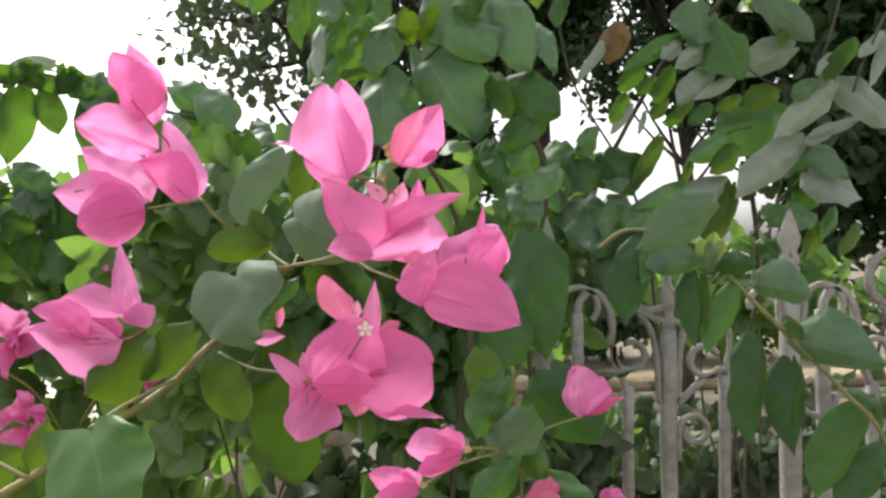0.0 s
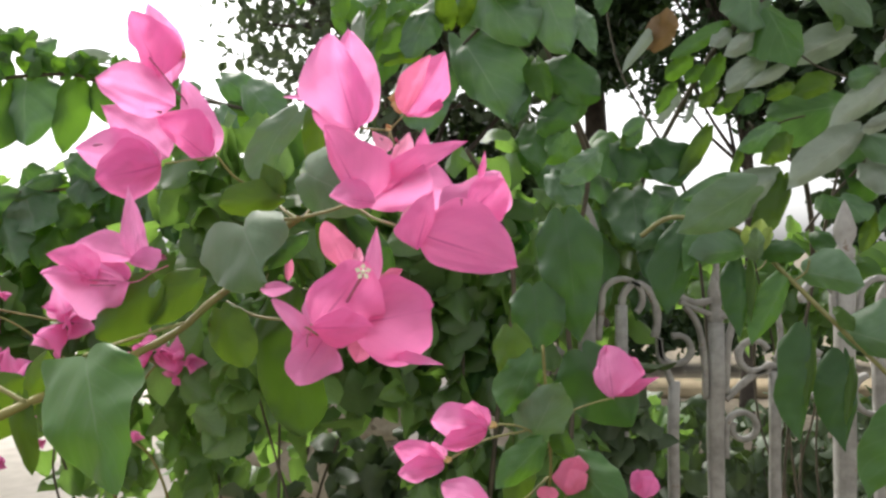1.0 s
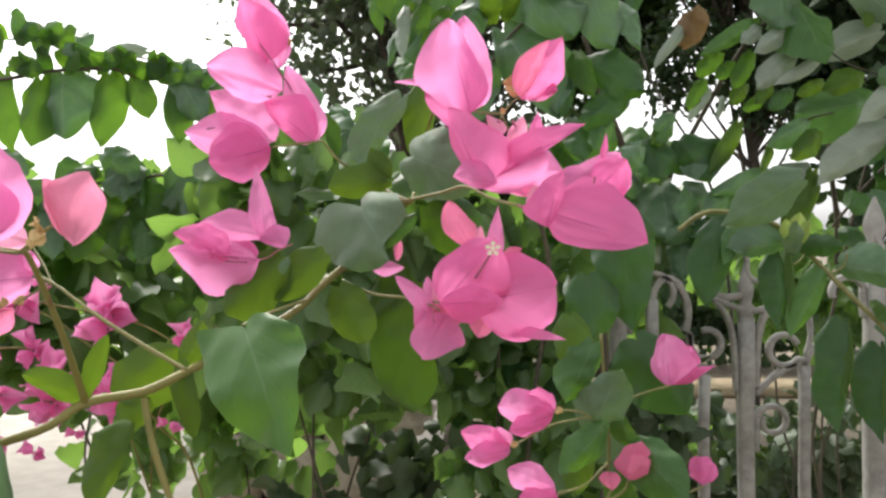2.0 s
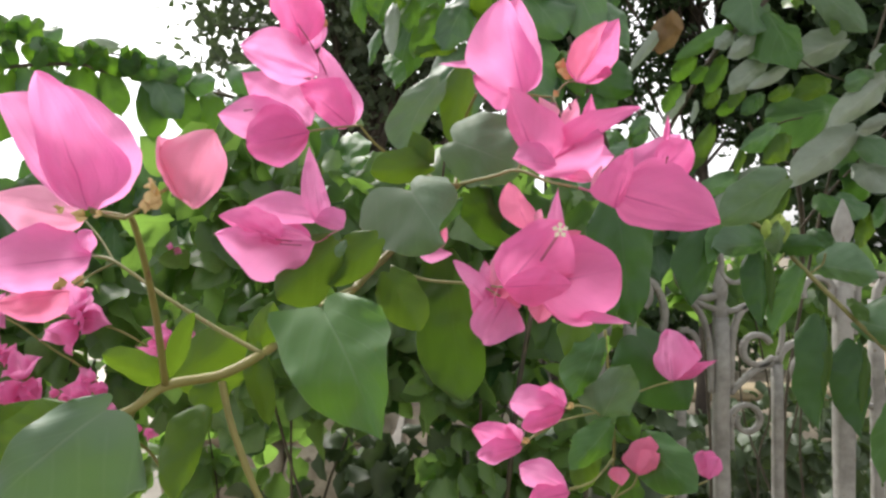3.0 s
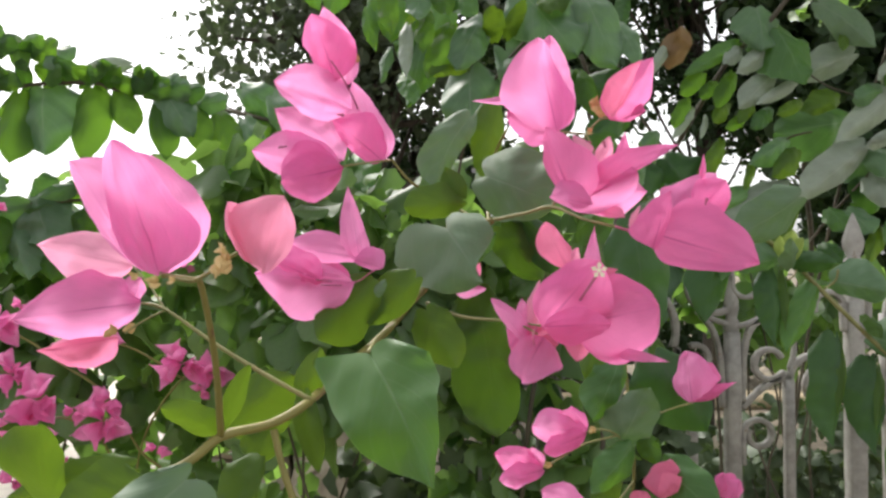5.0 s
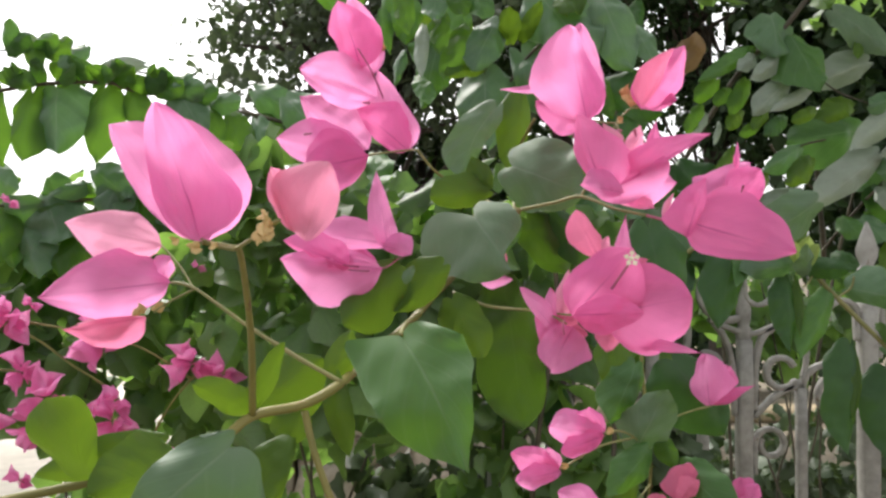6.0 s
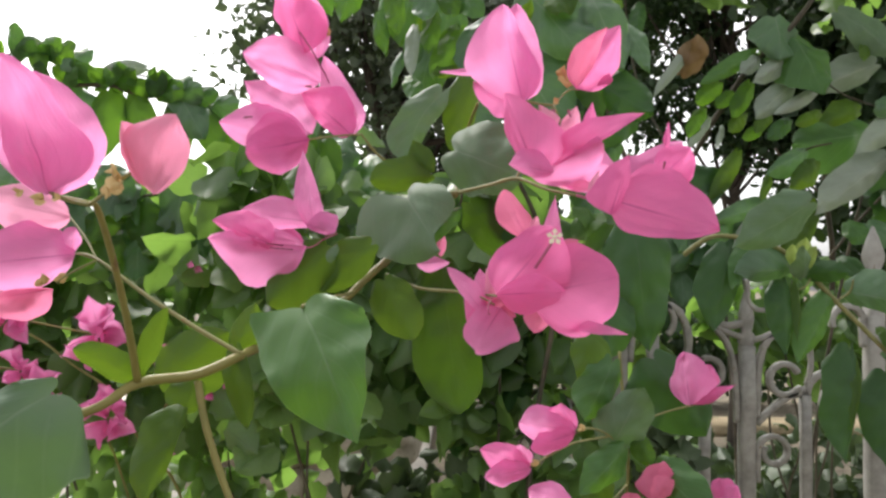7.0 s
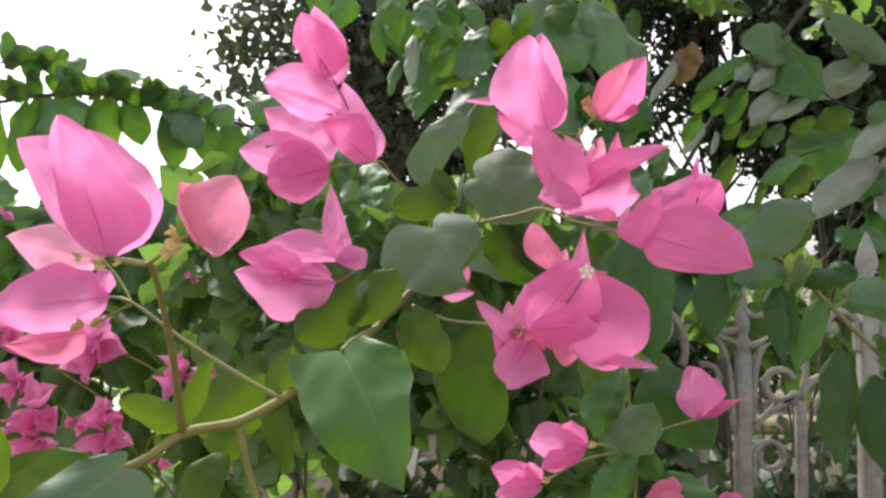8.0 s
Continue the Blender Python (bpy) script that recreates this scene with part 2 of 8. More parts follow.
def linked(name, mesh, mat, parent, label=""):
    """One mesh object in world coordinates, hung under a thing or a part without moving it."""
    if mat and not mesh.materials:
        mesh.materials.append(mat)
    ob = new(name, mesh)
    if parent:
        ob.parent = parent
        ob.matrix_parent_inverse = world_of(parent).inverted()
    return tagged(ob, label)


def world_of(ob):
    m = ob.matrix_basis.copy()
    while ob.parent:
        m = ob.parent.matrix_basis @ ob.matrix_parent_inverse @ m
        ob = ob.parent
    return m


def part(name, bm, mat, parent, label=""):
    mesh = bpy.data.meshes.new(name)
    bm.to_mesh(mesh)
    bm.free()
    for p in mesh.polygons:
        p.use_smooth = True
    return linked(name, mesh, mat, parent, label)


def outline(s, wide, sharp, heart, base=0.66):
    """Half width of a blade along its length: widest at `wide`, drawn out at the tip by `sharp`, rounded at the foot."""
    if s < wide:
        k = 1 - s / wide
        return base + (1 - base) * math.sqrt(max(0.0, 1 - k ** 2.2)) if heart else (1 - k ** 2.4) ** 0.62
    k = (s - wide) / (1 - wide)
    if heart:
        drip = max(0.0, (k - 0.72) / 0.28)
        return max(0.0, (1 - k) * (1 + 1.05 * k - 0.35 * k * k)) ** (0.95 * sharp) * (1 - 0.38 * drip * (1 - 0.5 * drip))
    drip = max(0.0, (k - 0.8) / 0.2)
    return max(0.0, 1 - k ** 1.35) ** (sharp + 0.1) * (1 - 0.3 * drip * (1 - 0.6 * drip))


def blade_grid(length, width, cup=0.15, fold=0.0, curl=0.0, wave=0.04, twist=0.0, wide=0.36, sharp=0.8, heart=True, seed=0, ns=26, nv=16, lobe=0.6, arch=0.0, tilt=0.0, bow=0.0, left=None, right=None, base=0.66, taper=None, ears=(0.0, 0.0)):
    """A leaf or bract as rows of points: x across, y along, z towards its face. left and right are the half
    width of each side and where along the blade it is widest; arch bows it out, bow curves its midrib
    sideways, tilt raises its right lobe, taper is sharp for each side and ears draw the corners of the foot back."""
    r = random.Random(seed)
    ph = [r.uniform(0, 6.28) for _ in range(6)]
    skew, lean = r.uniform(-0.06, 0.06), r.uniform(-0.10, 0.10)
    if left:
        skew, lean = skew * 0.3, 0.0
    off = Vector((r.uniform(0, 50), r.uniform(0, 50), r.uniform(0, 50)))
    cup = cup * r.uniform(0.8, 1.25)
    rows = []
    for i in range(ns + 1):
        s = (i / ns) ** 0.92
        halves = [outline(min(s, 0.9995), peak, point, heart, base) * half for (half, peak), point in zip((left or (width / 2, wide), right or (width / 2, wide)), taper or (sharp, sharp))]
        row = []
        for j in range(nv + 1):
            v = 2 * j / nv - 1
            w = halves[v > 0]
            edge = 1 + ((0.05 if heart else 0.08) * math.sin(8 * s + ph[0] + (1.7 if v > 0 else 0)) + 0.02 * math.sin(19 * s + ph[4] * (1 if v > 0 else 2)) + 0.006 * math.sin(41 * s + ph[2] + 3 * v)) * abs(v)
            x = v * w * edge + skew * width * math.sin(math.pi * s) + lean * v * v * w
            x += bow * length * math.sin(math.pi * s)
            y = s * length
            if heart and s < 0.30:
                u = abs(v) ** 0.85
                y += length * (1 - s / 0.30) ** 2 * (0.10 * u ** 4 - lobe * 0.13 * 4 * u * (1 - u) * (1 + 2 * skew * v)) * (1 + tilt * v)
                y -= length * (1 - s / 0.30) * ears[v > 0] * v * v
            z = -cup * width * v * v * (w * 2 / width) - fold * abs(v) ** 1.25 * w
            z += curl * length * (math.sin(math.pi * 0.5 * s) ** 2 * -1.0 + s * 0.35)
            z += arch * length * 3.6 * s * (1 - s) ** 1.5
            z += wave * width * abs(v) ** 1.8 * math.sin((11.0 if heart else 8.0) * s + ph[1] + (2.1 if v > 0 else 0))
            z += 0.4 * wave * width * math.sin(5 * s + ph[2]) * math.cos(3 * v + ph[3])
            z += 0.9 * wave * width * noise.noise(Vector((x / width * 3.2, y / width * 3.2, 0)) + off)
            z += 0.3 * wave * width * noise.noise(Vector((x / width * 8, y / width * 6, 3)) + off)
            if heart:
                z += 0.012 * width * math.sin(10 * math.pi * (s - 0.45 * abs(v)) + 1.5) * abs(v) ** 0.6 * (1 - s)
                if ns > 10:
                    for start, slant in ((0.02, 0.70), (0.28, 0.62), (0.52, 0.55)):
                        d = (abs(v * w) * math.cos(slant) - (s - start) * length * math.sin(slant)) / (0.075 * width)
                        z -= (0.026 - 0.02 * start) * width * math.exp(-d * d) * min(1.0, 4 * abs(v))
                    z -= 0.02 * width * math.exp(-(v * w / (0.07 * width)) ** 2) * (1 - s)
            else:
                z += 0.022 * width * math.sin(4.2 * math.pi * v + ph[5]) * (1 - s) ** 0.7 * min(1.0, s * 5) + 0.06 * width * (1 - abs(v)) ** 3 * (s - 0.5)
            a = twist * s
            row.append((x * math.cos(a) - z * math.sin(a), y, x * math.sin(a) + z * math.cos(a)))
        rows.append(row)
    return rows


def blade_frame(foot, tip, roll):
    """Axes of a blade from foot to tip; roll 0 turns its face to the path (-y), positive turns it to its own right."""
    foot, tip = Vector(foot), Vector(tip)
    along = (tip - foot).normalized()
    face = Vector((0, -1, 0.0))
    face = face - along * face.dot(along)
    if face.length < 0.2:
        face = Vector((0, -0.3, 1)) - along * Vector((0, -0.3, 1)).dot(along)
    face.normalize()
    across = along.cross(face)
    m = Matrix((across, along, face)).transposed().to_4x4()
    m.translation = foot
    return m @ Matrix.Rotation(radians(roll), 4, "Y"), (tip - foot).length


def grid_mesh(name, rows, m=None):
    nv = len(rows[0])
    verts = [(m @ Vector(p)) if m else Vector(p) for row in rows for p in row]
    faces = [(i * nv + j, i * nv + j + 1, (i + 1) * nv + j + 1, (i + 1) * nv + j) for i in range(len(rows) - 1) for j in range(nv - 1)]
    mesh = bpy.data.meshes.new(name)
    mesh.from_pydata(verts, [], faces)
    uv = mesh.uv_layers.new(name="UVMap")
    ns = len(rows) - 1
    co = np.array([[(k % nv) / (nv - 1), (k // nv) / ns] for k in range(len(verts))])
    idx = np.zeros(len(mesh.loops), dtype=np.int32)
    mesh.loops.foreach_get("vertex_index", idx)
    uv.data.foreach_set("uv", co[idx].ravel())
    mesh.polygons.foreach_set("use_smooth", [True] * len(mesh.polygons))
    mesh.update()
    return mesh


SEED = [100]


def blade(name, parent, mat, foot, tip, width, roll, heart, shape):
    SEED[0] += 1
    if width is None:
        width = shape["left"][0] + shape["right"][0]
    m, length = blade_frame(foot, tip, roll)
    return linked(name, grid_mesh(name, blade_grid(length, width, heart=heart, seed=SEED[0], **shape), m), mat, parent)


def bract(parent, foot, tip, width=None, roll=0, mat=None, **shape):
    usual = {"cup": 0.30, "fold": 0.05, "curl": 0.10, "wave": 0.075, "wide": 0.45, "sharp": 0.72}
    return blade("bract", parent, mat or BRACT, foot, tip, width, roll, False, {**usual, **shape})


def leaf(parent, foot, tip, width=None, roll=0, mat=None, **shape):
    usual = {"cup": 0.08, "fold": 0.22, "curl": 0.10, "wave": 0.075, "wide": 0.30, "sharp": 0.92, "arch": 0.10, "lobe": 0.7}
    return blade("leaf", parent, mat or LEAF, foot, tip, width, roll, True, {**usual, **shape})


def tube_mesh(name, points, radii, sides=8, wobble=0.0, seed=0):
    """A tapered round stem along a smooth line through the points."""
    r = random.Random(seed)
    pts = [Vector(p) for p in points]
    fine, rads = [], []
    for i in range(len(pts) - 1):
        p0, p1, p2, p3 = pts[max(i - 1, 0)], pts[i], pts[i + 1], pts[min(i + 2, len(pts) - 1)]
        for k in range(6):
            u = k / 6
            fine.append(0.5 * ((2 * p1) + (p2 - p0) * u + (2 * p0 - 5 * p1 + 4 * p2 - p3) * u * u + (3 * p1 - p0 - 3 * p2 + p3) * u ** 3))
            rads.append((radii[i] * (1 - u) + radii[i + 1] * u) * (1 + wobble * r.uniform(-1, 1)))
    fine.append(pts[-1])
    rads.append(radii[-1])
    verts, faces = [], []
    side = Vector((0.3, 0.5, 0.81))
    for i, p in enumerate(fine):
        d = (fine[min(i + 1, len(fine) - 1)] - fine[max(i - 1, 0)]).normalized()
        side = (side - d * side.dot(d)).normalized()
        up = d.cross(side)
        for k in range(sides):
            a = 2 * math.pi * k / sides
            verts.append(p + rads[i] * (math.cos(a) * side + math.sin(a) * up))
    for i in range(len(fine) - 1):
        for k in range(sides):
            faces.append((i * sides + k, i * sides + (k + 1) % sides, (i + 1) * sides + (k + 1) % sides, (i + 1) * sides + k))
    faces.append(tuple(range(sides))[::-1])
    faces.append(tuple(range(len(verts) - sides, len(verts))))
    mesh = bpy.data.meshes.new(name)
    mesh.from_pydata(verts, [], faces)
    mesh.polygons.foreach_set("use_smooth", [True] * len(mesh.polygons))
    mesh.update()
    return mesh


def stem(name, parent, mat, points, radii, label="", wobble=0.06, sides=8):
    SEED[0] += 1
    return linked(name, tube_mesh(name, points, radii, sides, wobble, SEED[0]), mat, parent, label)


def floret(parent, at, size):
    """A small open star of five cream lobes with a dark throat."""
    at = Vector(at)
    bm = bmesh.new()
    bmesh.ops.create_icosphere(bm, subdivisions=1, radius=size * 0.16, matrix=Matrix.Translation(at))
    for k in range(5):
        a = 2 * math.pi * k / 5 + 0.3
        d = Vector((math.cos(a), -0.25, math.sin(a)))
        side = Vector((-math.sin(a), 0, math.cos(a)))
        ring = [at + d * size * 0.1, at + d * size * 0.32 + side * size * 0.17, at + d * size * 0.52 + Vector((0, size * 0.06, 0)), at + d * size * 0.32 - side * size * 0.17]
        bm.faces.new([bm.verts.new(p) for p in ring])
    return part("floret", bm, FLORET, parent, "cream five-lobed floret")


def tube_floret(parent, at, size):
    """A closed floret: a short ribbed tube with a swollen dark tip."""
    at = Vector(at)
    SEED[0] += 1
    r = random.Random(SEED[0])
    d = Vector((r.uniform(-1, 1), -0.5, r.uniform(-0.3, 0.6))).normalized()
    mesh = tube_mesh("floret", [at - d * size * 1.2, at - d * size * 0.4, at + d * size * 0.3, at + d * size * 0.6], [size * 0.14, size * 0.17, size * 0.26, size * 0.08], 8, 0.1, SEED[0])
    return linked("floret", mesh, TUBE, parent, "dark pink closed floret")


def bud_scale(parent, at, size):
    """Young tan scales curled round an unopened bud."""
    at = Vector(at)
    SEED[0] += 1
    r = random.Random(SEED[0])
    bm = bmesh.new()
    for k in range(4):
        d = Vector((r.uniform(-1, 1), r.uniform(-0.6, 0.2), r.uniform(-0.6, 1))).normalized()
        m, length = blade_frame(at - d * size * 0.2, at + d * size * 0.5, r.uniform(-60, 60))
        rows = blade_grid(length, size * 0.5, cup=0.4, wide=0.5, heart=False, seed=SEED[0] * 7 + k, ns=6, nv=4)
        grid = [[bm.verts.new(m @ Vector(p)) for p in row] for row in rows]
        for i in range(len(grid) - 1):
            for j in range(len(grid[0]) - 1):
                bm.faces.new((grid[i][j], grid[i][j + 1], grid[i + 1][j + 1], grid[i + 1][j]))
    return part("bud", bm, CALYX, parent, "small tan unopened bud")


def small_flower(parent, foot, direction, size, mat, spread=34):
    """A flower of three papery bracts round a short stalk; foot is where the bracts meet."""
    SEED[0] += 1
    r = random.Random(SEED[0])
    foot, d = Vector(foot), Vector(direction).normalized()
    back = foot - d * size * 0.35
    core = stem("flower", parent, STEM_PALE, [back, (back + foot) / 2 + Vector((0, 0, -0.02 * size)), foot, foot + d * size * 0.25], [size * 0.02, size * 0.022, size * 0.03, size * 0.02])
    side = d.cross(Vector((0.2, 0.9, 0.35))).normalized()
    up = d.cross(side)
    turn = r.uniform(0, 2.1)
    for k in range(3):
        a = turn + k * 2 * math.pi / 3 + r.uniform(-0.25, 0.25)
        out = math.cos(a) * side + math.sin(a) * up
        lean = radians(spread + r.uniform(-12, 14))
        tip = foot + size * r.uniform(0.82, 1.15) * (d * math.cos(lean) + out * math.sin(lean))
        length, along = (tip - foot).length, (tip - foot).normalized()
        face = (out - along * out.dot(along)).normalized()
        m = Matrix((along.cross(face), along, face)).transposed().to_4x4()
        m.translation = foot
        rows = blade_grid(length, size * r.uniform(0.66, 0.88), 0.32, 0.05, 0.16, 0.08, r.uniform(-0.2, 0.2), 0.42, 0.85, False, SEED[0] * 5 + k, 12, 8)
        linked("bract", grid_mesh("bract", rows, m), mat, core)
    return core


# ---- the flowering branch in front ----

main = empty("bougainvillea_branch", (-0.0713, 0.3000, 1.4724), "flowering bougainvillea branch with pink bracts and green heart-shaped leaves", "plant")
stem("stem", main, STEM, [(-0.1666, 0.2350, 1.4454), (-0.1343, 0.2400, 1.4517), (-0.1049, 0.2500, 1.4594), (-0.0939, 0.2600, 1.4668), (-0.0801, 0.2750, 1.4681), (-0.0693, 0.2900, 1.4733), (-0.0631, 0.3300, 1.4781), (-0.0473, 0.3750, 1.4899), (-0.0362, 0.3900, 1.5025), (-0.0277, 0.4000, 1.5109), (-0.0170, 0.4100, 1.5232), (-0.0053, 0.4100, 1.5379), (0.0059, 0.4000, 1.5443)], [0.00140, 0.00148, 0.00158, 0.00166, 0.00172, 0.00178, 0.00184, 0.00190, 0.00192, 0.00192, 0.00192, 0.00190, 0.00185])
stem("stem", main, STEM, [(-0.0939, 0.2600, 1.4668), (-0.0889, 0.2350, 1.4938), (-0.0872, 0.2150, 1.5166), (-0.0885, 0.2100, 1.5191), (-0.0948, 0.2050, 1.5203)], [0.00129, 0.00104, 0.00084, 0.00071, 0.00058])
stem("stem", main, STEM, [(-0.0797, 0.2750, 1.4658), (-0.0749, 0.2700, 1.4512), (-0.0661, 0.2650, 1.4317), (-0.0577, 0.2600, 1.4185), (-0.0539, 0.2600, 1.4002), (-0.0517, 0.2650, 1.3628), (-0.0512, 0.2700, 1.2943), (-0.0521, 0.2800, 1.1708), (-0.0535, 0.2900, 0.9634), (-0.0550, 0.3050, 0.5783), (-0.0581, 0.3200, -0.1124)], [0.00127, 0.00124, 0.00120, 0.00117, 0.00116, 0.00118, 0.00119, 0.00122, 0.00126, 0.00131, 0.00136])
# flowers of the branch
stem("stem", main, STEM_PALE, [(-0.0273, 0.3900, 1.5036), (-0.0112, 0.3830, 1.4974), (0.0074, 0.3740, 1.4959), (0.0213, 0.3660, 1.4949)], [0.00089, 0.00076, 0.00064, 0.00057])
stem("stem", main, STEM_PALE, [(0.0054, 0.4030, 1.5446), (0.0225, 0.3940, 1.5478), (0.0347, 0.3880, 1.5503), (0.0475, 0.3740, 1.5435), (0.0598, 0.3620, 1.5394)], [0.00097, 0.00084, 0.00088, 0.00069, 0.00067])
stem("stem", main, STEM_PALE, [(0.0347, 0.3880, 1.5503), (0.0378, 0.3900, 1.5561), (0.0471, 0.3980, 1.5714), (0.0532, 0.3950, 1.5874)], [0.00072, 0.00066, 0.00062, 0.00056])
stem("stem", main, STEM, [(0.0055, 0.4050, 1.5442), (-0.0052, 0.4200, 1.5490), (-0.0221, 0.4400, 1.5603), (-0.0360, 0.4350, 1.5681), (-0.0459, 0.4340, 1.5798)], [0.00104, 0.00089, 0.00081, 0.00074, 0.00068])
stem("stem", main, STEM, [(0.0054, 0.4150, 1.5441), (0.0075, 0.4480, 1.5629), (0.0105, 0.4460, 1.5819), (0.0169, 0.4280, 1.5959)], [0.00094, 0.00089, 0.00082, 0.00073])
stem("stem", main, STEM_PALE, [(-0.0690, 0.2880, 1.4739), (-0.0854, 0.2880, 1.4831), (-0.1039, 0.2880, 1.4947), (-0.1221, 0.2900, 1.5070), (-0.1318, 0.2940, 1.5090)], [0.00094, 0.00086, 0.00074, 0.00058, 0.00046])
stem("stem", main, STEM_PALE, [(-0.1221, 0.2900, 1.5066), (-0.1303, 0.2900, 1.5024), (-0.1365, 0.2900, 1.4983)], [0.00045, 0.00041, 0.00041])
stem("stem", main, STEM_PALE, [(-0.1221, 0.2900, 1.5066), (-0.1293, 0.2960, 1.5149), (-0.1382, 0.3020, 1.5228)], [0.00041, 0.00038, 0.00034])
bloom = stem("flower", main, TUBE, [(-0.0459, 0.4340, 1.5798), (-0.0508, 0.4440, 1.5826), (-0.0592, 0.4480, 1.5948), (-0.0663, 0.4400, 1.6122), (-0.0678, 0.4320, 1.6153), (-0.0720, 0.4240, 1.6231), (-0.0773, 0.4190, 1.6308)], [0.00046, 0.00047, 0.00048, 0.00047, 0.00046, 0.00045, 0.00045])
bract(bloom, (-0.0718, 0.4340, 1.6195), (-0.0825, 0.4280, 1.6630), left=(0.0115, 0.56), right=(0.0119, 0.43), cup=0.2, sharp=0.7)
bract(bloom, (-0.0762, 0.4280, 1.6217), (-0.0880, 0.4210, 1.6568), left=(0.0117, 0.64), right=(0.0156, 0.39), roll=-8, mat=BRACT_SHADED, cup=0.2, sharp=0.62)
bract(bloom, (-0.0674, 0.4290, 1.6069), (-0.1078, 0.4200, 1.6213), left=(0.0122, 0.56), right=(0.0157, 0.59), cup=0.1, fold=-0.25, sharp=0.62)
bract(bloom, (-0.0506, 0.4380, 1.5804), (-0.0686, 0.4400, 1.6249), left=(0.0112, 0.58), right=(0.0101, 0.34), cup=0.18, sharp=0.6)
bract(bloom, (-0.0509, 0.4340, 1.5791), (-0.0786, 0.4280, 1.6026), left=(0.0072, 0.42), right=(0.0158, 0.56), mat=BRACT_SHADED, cup=0.2, sharp=0.7)
tube_floret(bloom, (-0.0718, 0.4190, 1.6019), 0.0033)
bloom = stem("flower", main, STEM_PALE, [(-0.0459, 0.4340, 1.5798), (-0.0604, 0.4300, 1.5778), (-0.0728, 0.4270, 1.5755)], [0.00055, 0.00055, 0.00055])
bract(bloom, (-0.0723, 0.4320, 1.5793), (-0.1096, 0.4300, 1.6085), left=(0.0112, 0.57), right=(0.0162, 0.55), cup=0.12, fold=0.2, sharp=0.7)
bract(bloom, (-0.0739, 0.4260, 1.5759), (-0.1195, 0.4200, 1.5839), left=(0.0110, 0.59), right=(0.0161, 0.66), roll=8, cup=0.12, sharp=0.7)
bract(bloom, (-0.0711, 0.4190, 1.5737), (-0.1015, 0.4080, 1.5660), left=(0.0130, 0.53), right=(0.0201, 0.57), mat=BRACT_SHADED, cup=0.24, sharp=0.5)
tube_floret(bloom, (-0.1023, 0.4110, 1.5838), 0.0026)
bud_scale(main, (-0.0675, 0.4360, 1.6370), 0.0087)
bloom = stem("flower", main, STEM_PALE, [(0.0532, 0.3950, 1.5874), (0.0462, 0.3920, 1.5873), (0.0389, 0.3900, 1.5880)], [0.00062, 0.00061, 0.00061])
bract(bloom, (0.0374, 0.3850, 1.5865), (0.0269, 0.3720, 1.6294), left=(0.0209, 0.53), right=(0.0113, 0.24), cup=0.2, sharp=0.46)
bract(bloom, (0.0395, 0.3900, 1.5886), (0.0343, 0.3840, 1.6344), left=(0.0093, 0.57), right=(0.0137, 0.48), roll=12, cup=0.2, sharp=0.55)
bract(bloom, (0.0386, 0.3920, 1.5879), (0.0136, 0.3960, 1.5994), left=(0.0105, 0.46), right=(0.0067, 0.42), mat=BRACT_SHADED, cup=0.2, sharp=0.5)
bract(bloom, (0.0200, 0.3980, 1.6056), (-0.0038, 0.4050, 1.6066), left=(0.0024, 0.30), right=(0.0022, 0.30), sharp=0.9)
bloom = stem("flower", main, STEM_PALE, [(0.0532, 0.3950, 1.5874), (0.0566, 0.3950, 1.5914), (0.0605, 0.3950, 1.5948), (0.0649, 0.3940, 1.5952)], [0.00048, 0.00048, 0.00048, 0.00048])
bract(bloom, (0.0623, 0.3810, 1.5918), (0.0809, 0.3720, 1.6200), left=(0.0109, 0.35), right=(0.0102, 0.53), mat=BRACT_SHADED, cup=0.2, fold=0.2, sharp=0.7)
bract(bloom, (0.0619, 0.3760, 1.5915), (0.0752, 0.3680, 1.6172), left=(0.0088, 0.42), right=(0.0023, 0.55), roll=20, mat=BRACT_CORAL, cup=0.25)
bract(bloom, (0.0646, 0.3840, 1.5935), (0.0793, 0.3800, 1.5960), left=(0.0087, 0.85), right=(0.0027, 0.47), mat=BRACT_SHADED, sharp=0.8)
bud_scale(bloom, (0.0576, 0.3880, 1.6005), 0.0099)
bud_scale(bloom, (0.0594, 0.3860, 1.5967), 0.0077)
bud_scale(bloom, (0.0528, 0.3860, 1.5873), 0.0047)
bloom = stem("flower", main, STEM_PALE, [(0.0532, 0.3950, 1.5874), (0.0538, 0.3920, 1.5845), (0.0581, 0.3880, 1.5726)], [0.00045, 0.00045, 0.00044])
bract(bloom, (0.0462, 0.3920, 1.5564), (0.0856, 0.3980, 1.5589), left=(0.0140, 0.72), right=(0.0118, 0.65), cup=0.2, sharp=0.65)
bract(bloom, (0.0436, 0.3940, 1.5566), (0.0741, 0.3980, 1.5458), left=(0.0085, 0.71), right=(0.0044, 0.39), mat=BRACT_PALE, cup=0.2, sharp=0.6)
bract(bloom, (0.0397, 0.3840, 1.5521), (0.0723, 0.3700, 1.5650), left=(0.0152, 0.58), right=(0.0123, 0.55), cup=0.34, sharp=0.45)
bract(bloom, (0.0432, 0.3720, 1.5492), (0.0275, 0.3580, 1.5842), left=(0.0052, 0.53), right=(0.0206, 0.20), mat=BRACT_SHADED, cup=0.2, sharp=0.6)
bract(bloom, (0.0498, 0.3640, 1.5499), (0.0298, 0.3580, 1.5528), left=(0.0035, 0.37), right=(0.0102, 0.64), cup=0.25, sharp=0.75)
